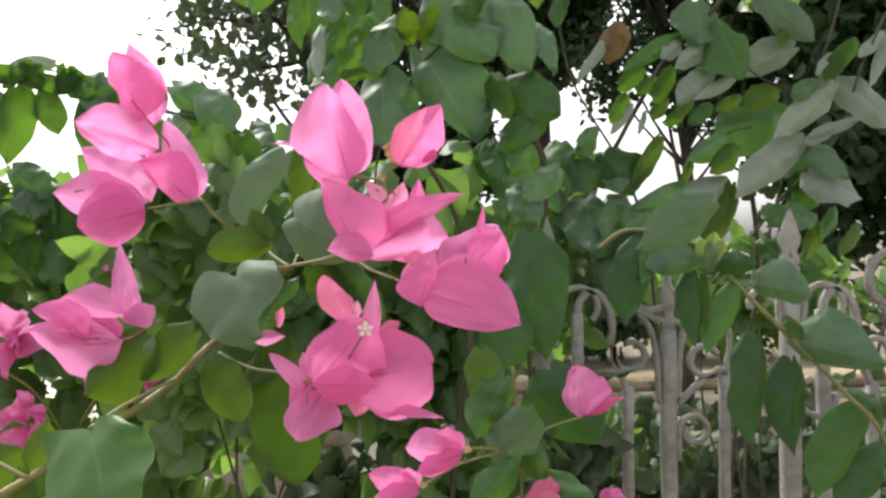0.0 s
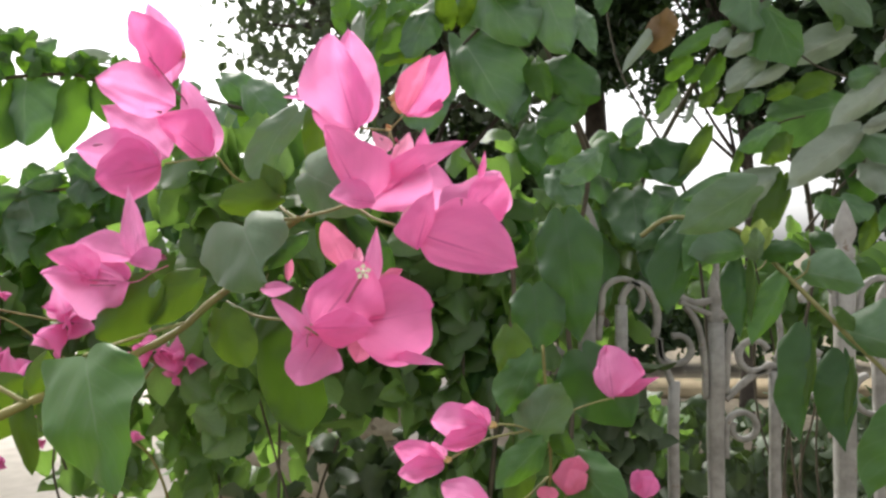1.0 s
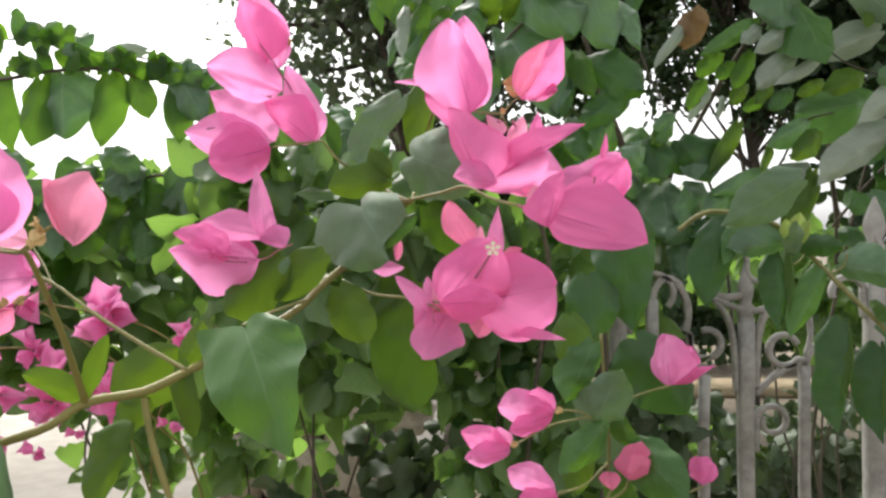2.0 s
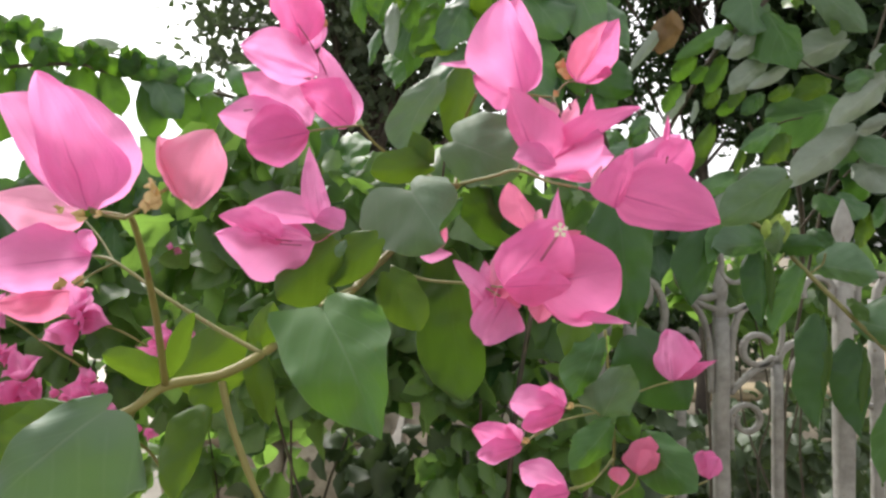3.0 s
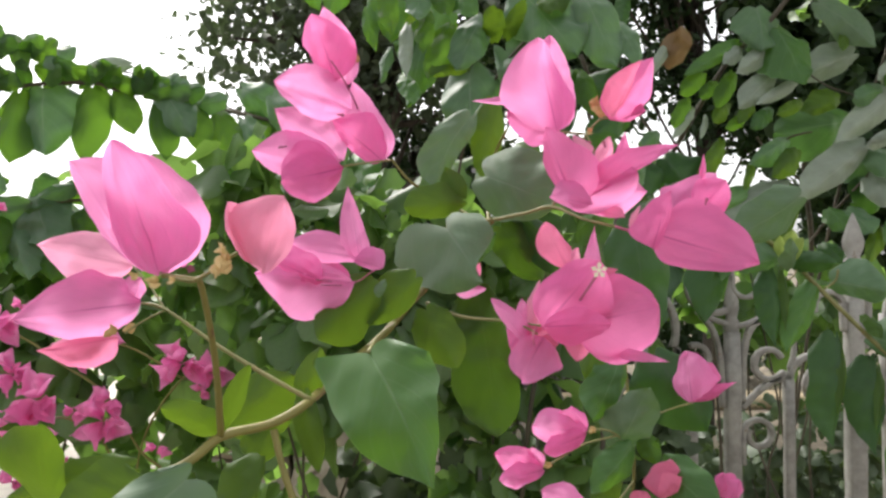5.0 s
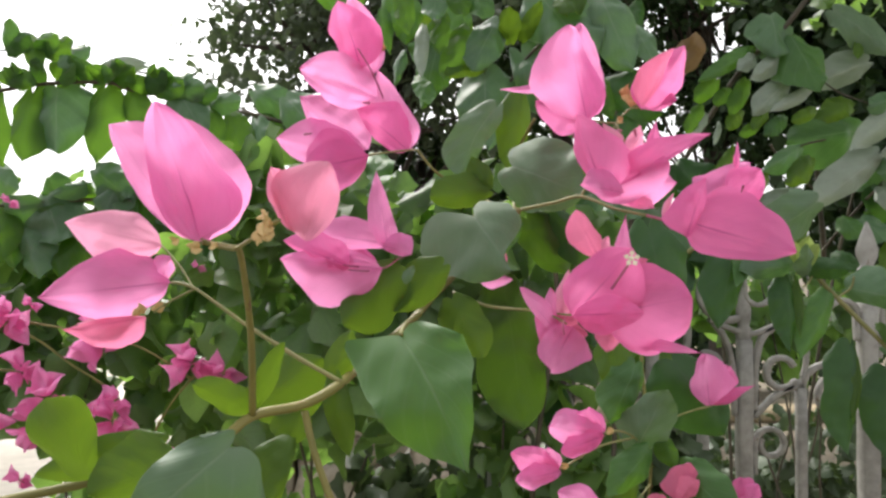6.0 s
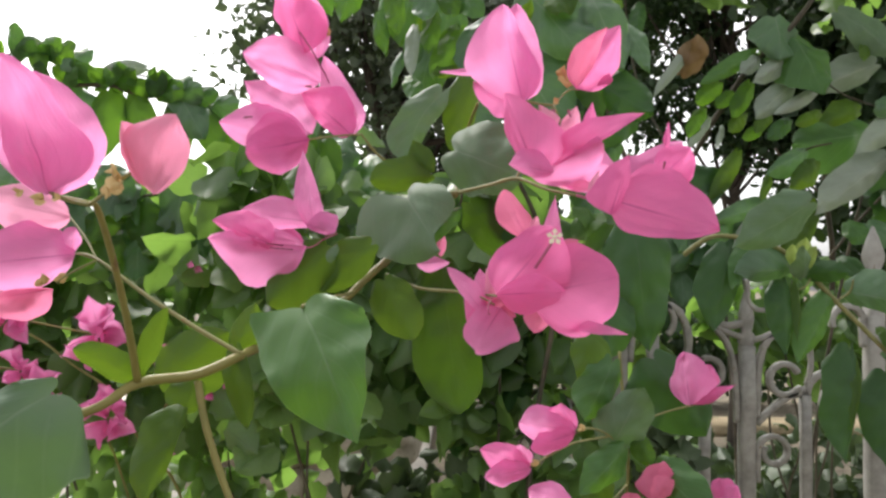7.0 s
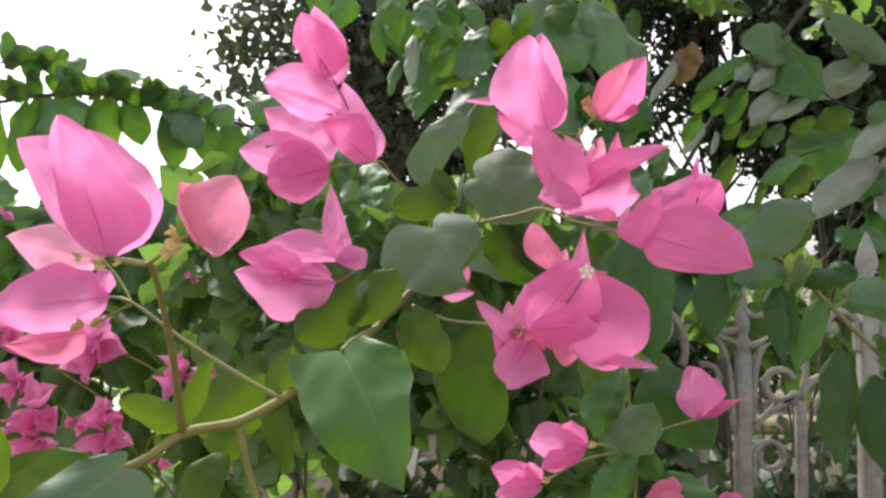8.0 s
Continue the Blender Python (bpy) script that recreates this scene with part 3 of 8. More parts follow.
bract(bloom, (0.0508, 0.3780, 1.5547), (0.0909, 0.3660, 1.5776), left=(0.0116, 0.51), right=(0.0012, 0.45), mat=BRACT_SHADED, cup=0.14, sharp=0.9)
bract(bloom, (0.0658, 0.3820, 1.5703), (0.0706, 0.3840, 1.5872), left=(0.0021, 0.35), right=(0.0063, 0.48), mat=BRACT_SHADED, sharp=0.95)
bract(bloom, (0.0556, 0.3820, 1.5717), (0.0633, 0.3860, 1.5851), left=(0.0027, 0.55), right=(0.0064, 0.57), mat=BRACT_PALE, sharp=0.7)
bract(bloom, (0.0519, 0.3840, 1.5747), (0.0450, 0.3860, 1.5859), left=(0.0023, 0.50), right=(0.0061, 0.33), mat=BRACT_PALE, sharp=0.8)
tube_floret(bloom, (0.0511, 0.3760, 1.5804), 0.0024)
tube_floret(bloom, (0.0581, 0.3760, 1.5799), 0.0029)
bloom = stem("flower", main, TUBE, [(0.0598, 0.3620, 1.5394), (0.0654, 0.3520, 1.5365), (0.0720, 0.3450, 1.5341)], [0.00067, 0.00065, 0.00064])
bract(bloom, (0.0818, 0.3520, 1.5386), (0.1061, 0.3580, 1.5633), left=(0.0132, 0.52), right=(0.0139, 0.76), roll=-10, cup=0.24, sharp=0.5)
bract(bloom, (0.0926, 0.3500, 1.5452), (0.1075, 0.3500, 1.5591), left=(0.0086, 0.69), right=(0.0119, 0.51), mat=BRACT_SHADED, cup=0.2, sharp=0.55)
bract(bloom, (0.0965, 0.3520, 1.5599), (0.0993, 0.3560, 1.5725), left=(0.0011, 0.37), right=(0.0024, 0.41), mat=BRACT_SHADED, sharp=1.0)
bract(bloom, (0.0713, 0.3420, 1.5353), (0.1113, 0.3260, 1.5221), left=(0.0209, 0.48), right=(0.0113, 0.32), mat=BRACT_SHADED, cup=0.14, sharp=0.66, fold=-0.1)
bract(bloom, (0.0703, 0.3380, 1.5287), (0.0775, 0.3340, 1.5534), left=(0.0118, 0.26), right=(0.0037, 0.51), mat=BRACT_SHADED, cup=0.16, sharp=0.8)
bract(bloom, (0.0623, 0.3460, 1.5376), (0.0668, 0.3440, 1.5478), left=(0.0016, 0.50), right=(0.0016, 0.50), mat=BRACT_PALE)
tube_floret(bloom, (0.0894, 0.3260, 1.5484), 0.0021)
bloom = stem("flower", main, STEM_PALE, [(0.0199, 0.3650, 1.4947), (0.0246, 0.3600, 1.4944), (0.0295, 0.3580, 1.4950)], [0.00052, 0.00051, 0.00051])
bract(bloom, (0.0373, 0.3620, 1.5204), (0.0272, 0.3580, 1.5413), left=(0.0074, 0.63), right=(0.0062, 0.33), mat=BRACT_CORAL, cup=0.3, sharp=0.5)
bract(bloom, (0.0394, 0.3640, 1.5205), (0.0424, 0.3620, 1.5300), left=(0.0024, 0.46), right=(0.0029, 0.50), mat=BRACT_PALE)
bract(bloom, (0.0452, 0.3600, 1.5062), (0.0504, 0.3600, 1.5397), left=(0.0046, 0.29), right=(0.0056, 0.41), sharp=1.0, cup=0.12)
bract(bloom, (0.0364, 0.3560, 1.4951), (0.0751, 0.3460, 1.5029), left=(0.0172, 0.60), right=(0.0221, 0.65), mat=BRACT_SHADED, cup=0.14, sharp=0.34)
bract(bloom, (0.0243, 0.3520, 1.4942), (0.0479, 0.3400, 1.5234), left=(0.0134, 0.44), right=(0.0191, 0.54), mat=BRACT_SHADED, cup=0.16, sharp=0.55)
bract(bloom, (0.0237, 0.3460, 1.4950), (0.0506, 0.3340, 1.4965), left=(0.0077, 0.54), right=(0.0086, 0.40), mat=BRACT_SHADED, cup=0.26, sharp=0.55)
bract(bloom, (0.0525, 0.3580, 1.4820), (0.0801, 0.3500, 1.4784), left=(0.0037, 0.46), right=(0.0019, 0.44), sharp=0.9, cup=0.12)
bract(bloom, (0.0455, 0.3620, 1.4920), (0.0411, 0.3600, 1.4780), left=(0.0068, 0.47), right=(0.0061, 0.58), mat=BRACT_CORAL)
bract(bloom, (0.0521, 0.3580, 1.5126), (0.0654, 0.3580, 1.5139), left=(0.0036, 0.55), right=(0.0034, 0.49), mat=BRACT_PALE, sharp=0.8)
bract(bloom, (0.0512, 0.3620, 1.5140), (0.0619, 0.3660, 1.5198), left=(0.0033, 0.64), right=(0.0032, 0.57), mat=BRACT_CORAL, sharp=0.8)
bract(bloom, (0.0693, 0.3640, 1.5036), (0.0718, 0.3660, 1.5107), left=(0.0012, 0.54), right=(0.0027, 0.48), sharp=0.9)
stem("stamen", bloom, TUBE, [(0.0397, 0.3440, 1.5064), (0.0435, 0.3420, 1.5125), (0.0470, 0.3410, 1.5181)], [0.00063, 0.00063, 0.00063])
floret(bloom, (0.0474, 0.3400, 1.5195), 0.0072)
bloom = stem("flower", main, STEM_PALE, [(0.0122, 0.3660, 1.4946), (0.0185, 0.3640, 1.4932), (0.0235, 0.3620, 1.4902)], [0.00052, 0.00052, 0.00051])
bract(bloom, (0.0264, 0.3620, 1.4891), (0.0153, 0.3520, 1.4701), left=(0.0135, 0.28), right=(0.0102, 0.65), cup=0.16, sharp=0.5, fold=-0.2)
bract(bloom, (0.0199, 0.3640, 1.4854), (0.0025, 0.3600, 1.5064), left=(0.0027, 0.45), right=(0.0055, 0.48), sharp=0.45, cup=0.15)
bract(bloom, (0.0238, 0.3650, 1.4931), (0.0114, 0.3620, 1.4824), left=(0.0079, 0.65), right=(0.0084, 0.46), mat=BRACT_SHADED, cup=0.3)
bract(bloom, (0.0211, 0.3640, 1.4932), (0.0255, 0.3660, 1.5153), left=(0.0039, 0.50), right=(0.0044, 0.39), mat=BRACT_PALE, sharp=0.95)
bract(bloom, (0.0200, 0.3660, 1.4931), (0.0169, 0.3660, 1.5066), left=(0.0033, 0.63), right=(0.0030, 0.53), sharp=0.8)
bract(bloom, (0.0305, 0.3660, 1.4931), (0.0173, 0.3640, 1.4906), left=(0.0069, 0.60), right=(0.0038, 0.44), mat=BRACT_CORAL, cup=0.3)
bract(bloom, (0.0263, 0.3640, 1.4893), (0.0331, 0.3620, 1.4855), left=(0.0019, 0.42), right=(0.0039, 0.64), mat=BRACT_CORAL)
stem("stamen", bloom, TUBE, [(0.0224, 0.3580, 1.4934), (0.0205, 0.3540, 1.4906), (0.0208, 0.3520, 1.4862)], [0.00036, 0.00035, 0.00035])
tube_floret(bloom, (0.0207, 0.3560, 1.4910), 0.0015)
bloom = stem("flower", main, STEM_PALE, [(-0.0095, 0.4000, 1.5172), (-0.0106, 0.4000, 1.5129), (-0.0118, 0.4000, 1.5097)], [0.00043, 0.00043, 0.00043])
bract(bloom, (-0.0135, 0.4000, 1.5092), (0.0031, 0.4000, 1.5098), left=(0.0034, 0.49), right=(0.0042, 0.47))
bract(bloom, (-0.0018, 0.4100, 1.5130), (-0.0007, 0.4100, 1.5261), left=(0.0024, 0.54), right=(0.0023, 0.57), mat=BRACT_CORAL)
bloom = stem("flower", main, TUBE, [(-0.0483, 0.3700, 1.5218), (-0.0527, 0.3620, 1.5189), (-0.0601, 0.3600, 1.5147), (-0.0758, 0.3500, 1.5161)], [0.00032, 0.00031, 0.00031, 0.00030])
stem("stamen", bloom, TUBE, [(-0.0576, 0.3600, 1.5153), (-0.0641, 0.3520, 1.5136), (-0.0729, 0.3450, 1.5140)], [0.00028, 0.00027, 0.00027])
bract(bloom, (-0.0566, 0.3560, 1.5228), (-0.0626, 0.3580, 1.5587), left=(0.0070, 0.57), right=(0.0052, 0.28), sharp=0.95, cup=0.15)
bract(bloom, (-0.0629, 0.3580, 1.5157), (-0.0876, 0.3740, 1.5250), left=(0.0063, 0.49), right=(0.0057, 0.49), mat=BRACT_SHADED, cup=0.3)
bract(bloom, (-0.0551, 0.3560, 1.5259), (-0.0952, 0.3700, 1.5312), left=(0.0062, 0.72), right=(0.0085, 0.63), roll=-14, cup=0.22, sharp=0.6)
bract(bloom, (-0.0736, 0.3520, 1.5156), (-0.1063, 0.3660, 1.5278), left=(0.0052, 0.45), right=(0.0104, 0.66), mat=BRACT_SHADED, cup=0.2, fold=0.3)
bract(bloom, (-0.0593, 0.3500, 1.5151), (-0.1065, 0.3620, 1.5188), left=(0.0191, 0.63), right=(0.0071, 0.57), cup=0.2, sharp=0.5)
bract(bloom, (-0.0591, 0.3520, 1.5247), (-0.0461, 0.3500, 1.5211), left=(0.0084, 0.61), right=(0.0024, 0.48), sharp=0.45, cup=0.25)
bloom = stem("flower", main, STEM_PALE, [(-0.0878, 0.2100, 1.5186), (-0.0911, 0.2050, 1.5194), (-0.0940, 0.2020, 1.5210)], [0.00052, 0.00051, 0.00050])
bract(bloom, (-0.0933, 0.2060, 1.5209), (-0.1018, 0.2060, 1.5528), left=(0.0074, 0.51), right=(0.0126, 0.38), cup=0.16, sharp=0.5)
bract(bloom, (-0.0977, 0.2050, 1.5209), (-0.1187, 0.2040, 1.5503), left=(0.0048, 0.72), right=(0.0128, 0.70), cup=0.14, sharp=0.62)
bract(bloom, (-0.0943, 0.2020, 1.5204), (-0.1038, 0.1940, 1.5537), left=(0.0088, 0.63), right=(0.0116, 0.23), cup=0.14, sharp=0.6)
bloom = stem("flower", main, STEM_PALE, [(-0.1221, 0.2900, 1.5068), (-0.1270, 0.2920, 1.5082), (-0.1318, 0.2940, 1.5090)], [0.00045, 0.00046, 0.00046])
bract(bloom, (-0.1382, 0.3020, 1.5228), (-0.1753, 0.3020, 1.5309), left=(0.0118, 0.68), right=(0.0096, 0.59), mat=BRACT_PALE, cup=0.2, sharp=0.8)
bract(bloom, (-0.1334, 0.2980, 1.5090), (-0.1794, 0.2920, 1.5035), left=(0.0113, 0.48), right=(0.0142, 0.51), cup=0.18, sharp=0.62)
bract(bloom, (-0.1372, 0.2990, 1.5077), (-0.1335, 0.2970, 1.5183), left=(0.0078, 0.60), right=(0.0024, 0.50), sharp=0.6)
bract(bloom, (-0.1428, 0.3000, 1.4958), (-0.1738, 0.2980, 1.4911), left=(0.0104, 0.42), right=(0.0020, 0.52), mat=BRACT_CORAL, cup=0.2, sharp=0.85)
bract(bloom, (-0.1495, 0.3030, 1.4945), (-0.1700, 0.3020, 1.4931), left=(0.0029, 0.52), right=(0.0027, 0.50), mat=BRACT_PALE)
bud_scale(bloom, (-0.1416, 0.2900, 1.4987), 0.0062)
bud_scale(bloom, (-0.1350, 0.2900, 1.4999), 0.0054)
bud_scale(bloom, (-0.0943, 0.1970, 1.5185), 0.0045)
bud_scale(bloom, (-0.0993, 0.1970, 1.5201), 0.0036)
bud_scale(bloom, (-0.0895, 0.1970, 1.5190), 0.0028)
bloom = stem("flower", main, STEM_PALE, [(-0.0878, 0.2100, 1.5186), (-0.0830, 0.2070, 1.5210), (-0.0795, 0.2060, 1.5236), (-0.0748, 0.2040, 1.5261)], [0.00052, 0.00051, 0.00051, 0.00051])
bract(bloom, (-0.0684, 0.2020, 1.5205), (-0.0620, 0.1980, 1.5399), left=(0.0127, 0.55), right=(0.0049, 0.54), mat=BRACT_SALMON, cup=0.22, sharp=0.5)
bract(bloom, (-0.0711, 0.2040, 1.5232), (-0.0772, 0.2030, 1.5392), left=(0.0039, 0.65), right=(0.0072, 0.49), mat=BRACT_SALMON, sharp=0.6)
bud_scale(bloom, (-0.0785, 0.2030, 1.5246), 0.0063)
bud_scale(bloom, (-0.0771, 0.2030, 1.5220), 0.0049)
bud_scale(bloom, (-0.0808, 0.2030, 1.5214), 0.0043)
bud_scale(bloom, (-0.0791, 0.2030, 1.5271), 0.0037)
leaf(main, (-0.0480, 0.2900, 1.4908), (-0.0254, 0.2620, 1.4492), left=(0.0180, 0.25), right=(0.0228, 0.25), curl=0.05, fold=0.14, arch=0.14, bow=-0.03, lobe=0.4, base=0.93, taper=(1.5, 0.95), ears=(-0.1, 0.3))
stem("stem", main, STEM_PALE, [(-0.0420, 0.3720, 1.4948), (-0.0474, 0.3250, 1.4925), (-0.0480, 0.2900, 1.4908)], [0.00079, 0.00070, 0.00065])
leaf(main, (-0.0174, 0.3860, 1.5403), (-0.0009, 0.3660, 1.5142), left=(0.0179, 0.30), right=(0.0298, 0.12), mat=LEAF_PALE, fold=0.3, curl=0.05, arch=0.12, lobe=2.0, tilt=0.8, base=0.94, taper=(4.0, 0.85), ears=(0.1, 0.42), wave=0.04)
stem("stem", main, STEM_PALE, [(0.0053, 0.4000, 1.5443), (-0.0057, 0.3920, 1.5436), (-0.0174, 0.3880, 1.5407)], [0.00087, 0.00078, 0.00070])
leaf(main, (-0.0011, 0.4050, 1.5086), (0.0080, 0.3950, 1.4362), left=(0.0149, 0.68), right=(0.0200, 0.51), mat=LEAF_OLIVE, fold=0.08, curl=0.05, sharp=0.6, wave=0.09, lobe=0.4)
leaf(main, (-0.0514, 0.3620, 1.5163), (-0.0760, 0.3550, 1.4896), left=(0.0139, 0.64), right=(0.0112, 0.58), mat=LEAF_YOUNG, sharp=0.6, wave=0.03, lobe=0.2)
leaf(main, (-0.0322, 0.3650, 1.5164), (-0.0544, 0.3600, 1.4958), left=(0.0080, 0.46), right=(0.0111, 0.52), mat=LEAF_YOUNG, sharp=0.6, wave=0.03)
leaf(main, (-0.0485, 0.3520, 1.5086), (-0.0453, 0.3520, 1.5162), left=(0.0029, 0.35), right=(0.0017, 0.59), mat=LEAF_PALE, wide=0.5)
leaf(main, (-0.0276, 0.3820, 1.5004), (-0.0134, 0.3720, 1.4742), left=(0.0105, 0.48), right=(0.0123, 0.24), mat=LEAF_YOUNG, sharp=0.6, wave=0.03)
leaf(main, (-0.0082, 0.4200, 1.5565), (-0.0383, 0.4120, 1.5526), left=(0.0078, 0.56), right=(0.0110, 0.50), mat=LEAF_YOUNG, sharp=0.55, wave=0.03)
leaf(main, (-0.0082, 0.4200, 1.5580), (-0.0172, 0.4200, 1.5746), left=(0.0070, 0.48), right=(0.0056, 0.38), mat=LEAF_YOUNG, wave=0.03)
leaf(main, (-0.0024, 0.4400, 1.6045), (-0.0219, 0.4280, 1.5641), left=(0.0071, 0.32), right=(0.0137, 0.73), mat=LEAF_PALE, fold=0.15, sharp=0.6, bow=0.06)
leaf(main, (0.0114, 0.4500, 1.6148), (0.0071, 0.4400, 1.5683), left=(0.0070, 0.34), right=(0.0116, 0.45), mat=LEAF_YOUNG, wave=0.03, sharp=0.7)
leaf(main, (0.0046, 0.4250, 1.5699), (0.0376, 0.4020, 1.5547), left=(0.0239, 0.31), right=(0.0175, 0.39), mat=LEAF_PALE, fold=0.2, lobe=1.3, base=0.85, sharp=0.6, arch=0.14, wave=0.07)
leaf(main, (-0.1033, 0.3020, 1.4614), (-0.0777, 0.3000, 1.4809), left=(0.0105, 0.32), right=(0.0140, 0.58), mat=LEAF_YOUNG, sharp=0.6, wave=0.03, lobe=0.2)
leaf(main, (-0.0936, 0.2620, 1.4678), (-0.1091, 0.2480, 1.4779), left=(0.0041, 0.46), right=(0.0057, 0.46), mat=LEAF_YOUNG, sharp=0.55, wave=0.04, lobe=0.2, fold=0.3)
leaf(main, (-0.0924, 0.2580, 1.4702), (-0.0821, 0.2520, 1.4905), left=(0.0041, 0.48), right=(0.0027, 0.42), roll=30, mat=LEAF_YOUNG, sharp=0.7, wave=0.03)
leaf(main, (-0.0714, 0.2900, 1.4757), (-0.0658, 0.2850, 1.4480), left=(0.0042, 0.52), right=(0.0059, 0.40), mat=LEAF_YOUNG, sharp=0.8, wave=0.03)
leaf(main, (-0.0730, 0.3000, 1.4724), (-0.0668, 0.2980, 1.4917), left=(0.0060, 0.46), right=(0.0052, 0.52), mat=LEAF_YOUNG, wave=0.03)
leaf(main, (-0.0808, 0.2780, 1.4652), (-0.0849, 0.2750, 1.4550), left=(0.0046, 0.46), right=(0.0087, 0.79), mat=LEAF_YOUNG, wave=0.03, sharp=0.5)
leaf(main, (-0.0831, 0.2720, 1.4575), (-0.0903, 0.2580, 1.4301), left=(0.0028, 0.36), right=(0.0114, 0.52), mat=LEAF_YOUNG, sharp=0.6, wave=0.06, lobe=0.2)
leaf(main, (-0.0799, 0.1780, 1.4750), (-0.0995, 0.1640, 1.4571), left=(0.0190, 0.19), right=(0.0076, 0.31), mat=LEAF_PALE, curl=0.06, arch=0.14, sharp=0.7, lobe=0.8)
leaf(main, (-0.1149, 0.2360, 1.4627), (-0.1477, 0.2280, 1.4554), left=(0.0047, 0.50), right=(0.0067, 0.29), mat=LEAF_YOUNG, wave=0.03, sharp=0.6)
leaf(main, (-0.1318, 0.2250, 1.4570), (-0.1315, 0.2150, 1.4794), left=(0.0155, 0.50), right=(0.0046, 0.55), mat=LEAF_YOUNG, wave=0.04, sharp=0.6)
leaf(main, (-0.1070, 0.2250, 1.4586), (-0.1253, 0.2120, 1.4552), left=(0.0053, 0.38), right=(0.0113, 0.32), mat=LEAF_YOUNG, wave=0.04, sharp=0.6)
leaf(main, (-0.0098, 0.4050, 1.5216), (0.0093, 0.4100, 1.5393), left=(0.0045, 0.39), right=(0.0056, 0.57), mat=LEAF_SHADOWED)
leaf(main, (0.0257, 0.4300, 1.5454), (0.0518, 0.4300, 1.5148), left=(0.0080, 0.47), right=(0.0119, 0.35), mat=LEAF_SHADOWED)
leaf(main, (0.0134, 0.4300, 1.5423), (0.0367, 0.4320, 1.5132), left=(0.0145, 0.57), right=(0.0114, 0.49), mat=LEAF_OLIVE, sharp=0.8)

# ---- lower sprays ----

low = empty("bougainvillea_spray", (0.1447, 0.6800, 1.3683), "small pink bougainvillea flowers on a thin leafy twig", "plant")
stem("stem", low, STEM, [(0.1718, 0.7500, 0.4006), (0.1682, 0.7400, 0.9722), (0.1622, 0.7300, 1.2344), (0.1587, 0.7300, 1.2960), (0.1604, 0.7300, 1.3373), (0.1574, 0.7300, 1.3785), (0.1546, 0.7400, 1.4397)], [0.00154, 0.00152, 0.00150, 0.00150, 0.00150, 0.00150, 0.00152])
stem("stem", low, STEM_PALE, [(0.1570, 0.7200, 1.3523), (0.1369, 0.7000, 1.3715), (0.1162, 0.6700, 1.3822), (0.1026, 0.6600, 1.3817)], [0.00102, 0.00099, 0.00095, 0.00094])
stem("stem", low, STEM_PALE, [(0.1369, 0.7000, 1.3700), (0.1043, 0.6700, 1.3703), (0.0861, 0.6600, 1.3640), (0.0679, 0.6600, 1.3528)], [0.00099, 0.00095, 0.00094, 0.00094])
stem("stem", low, STEM_PALE, [(0.1570, 0.7200, 1.3244), (0.1322, 0.6900, 1.3126), (0.1072, 0.6600, 1.3155)], [0.00102, 0.00098, 0.00094])
stem("stem", low, STEM_PALE, [(0.1615, 0.7300, 1.3708), (0.1836, 0.7350, 1.3818), (0.2061, 0.7400, 1.3883), (0.2182, 0.7400, 1.3915)], [0.00088, 0.00089, 0.00089, 0.00089])
bloom = stem("flower", low, STEM_PALE, [(0.1162, 0.6700, 1.3822), (0.1105, 0.6650, 1.3822), (0.1026, 0.6600, 1.3817)], [0.00095, 0.00094, 0.00094])
bract(bloom, (0.1039, 0.6620, 1.3823), (0.0896, 0.6550, 1.4040), left=(0.0170, 0.85), right=(0.0068, 0.37), mat=BRACT_SHADED, sharp=0.7, cup=0.3)
bract(bloom, (0.1035, 0.6600, 1.3817), (0.0572, 0.6480, 1.3895), left=(0.0147, 0.63), right=(0.0160, 0.64), sharp=0.6, cup=0.25)
bract(bloom, (0.1028, 0.6560, 1.3806), (0.0660, 0.6450, 1.3700), left=(0.0114, 0.60), right=(0.0111, 0.38), mat=BRACT_SHADED, sharp=0.6, cup=0.3)
bud_scale(bloom, (0.1082, 0.6550, 1.3841), 0.0093)
bloom = stem("flower", low, STEM_PALE, [(0.0861, 0.6600, 1.3640), (0.0768, 0.6600, 1.3584), (0.0674, 0.6600, 1.3528)], [0.00094, 0.00094, 0.00094])
bract(bloom, (0.0672, 0.6620, 1.3532), (0.0570, 0.6550, 1.3706), left=(0.0120, 0.85), right=(0.0059, 0.34), sharp=0.7, cup=0.3)
bract(bloom, (0.0674, 0.6600, 1.3537), (0.0268, 0.6480, 1.3675), left=(0.0147, 0.52), right=(0.0102, 0.58), mat=BRACT_SHADED, sharp=0.65, cup=0.25)
bract(bloom, (0.0669, 0.6560, 1.3519), (0.0304, 0.6460, 1.3460), left=(0.0111, 0.59), right=(0.0105, 0.45), sharp=0.6, cup=0.3)
bud_scale(bloom, (0.0700, 0.6550, 1.3567), 0.0084)
bloom = stem("flower", low, STEM_PALE, [(0.1322, 0.6900, 1.3126), (0.1161, 0.6700, 1.3135), (0.1062, 0.6600, 1.3137)], [0.00098, 0.00095, 0.00094])
bract(bloom, (0.1053, 0.6600, 1.3155), (0.0648, 0.6500, 1.3350), left=(0.0140, 0.55), right=(0.0130, 0.62), sharp=0.6, cup=0.25)
bract(bloom, (0.1065, 0.6560, 1.3130), (0.0737, 0.6480, 1.3085), left=(0.0123, 0.60), right=(0.0139, 0.49), mat=BRACT_SHADED, sharp=0.6, cup=0.3)
bloom = stem("flower", low, STEM_PALE, [(0.1522, 0.7000, 1.2949), (0.1652, 0.6850, 1.3092), (0.1688, 0.6800, 1.3212)], [0.00099, 0.00097, 0.00097])
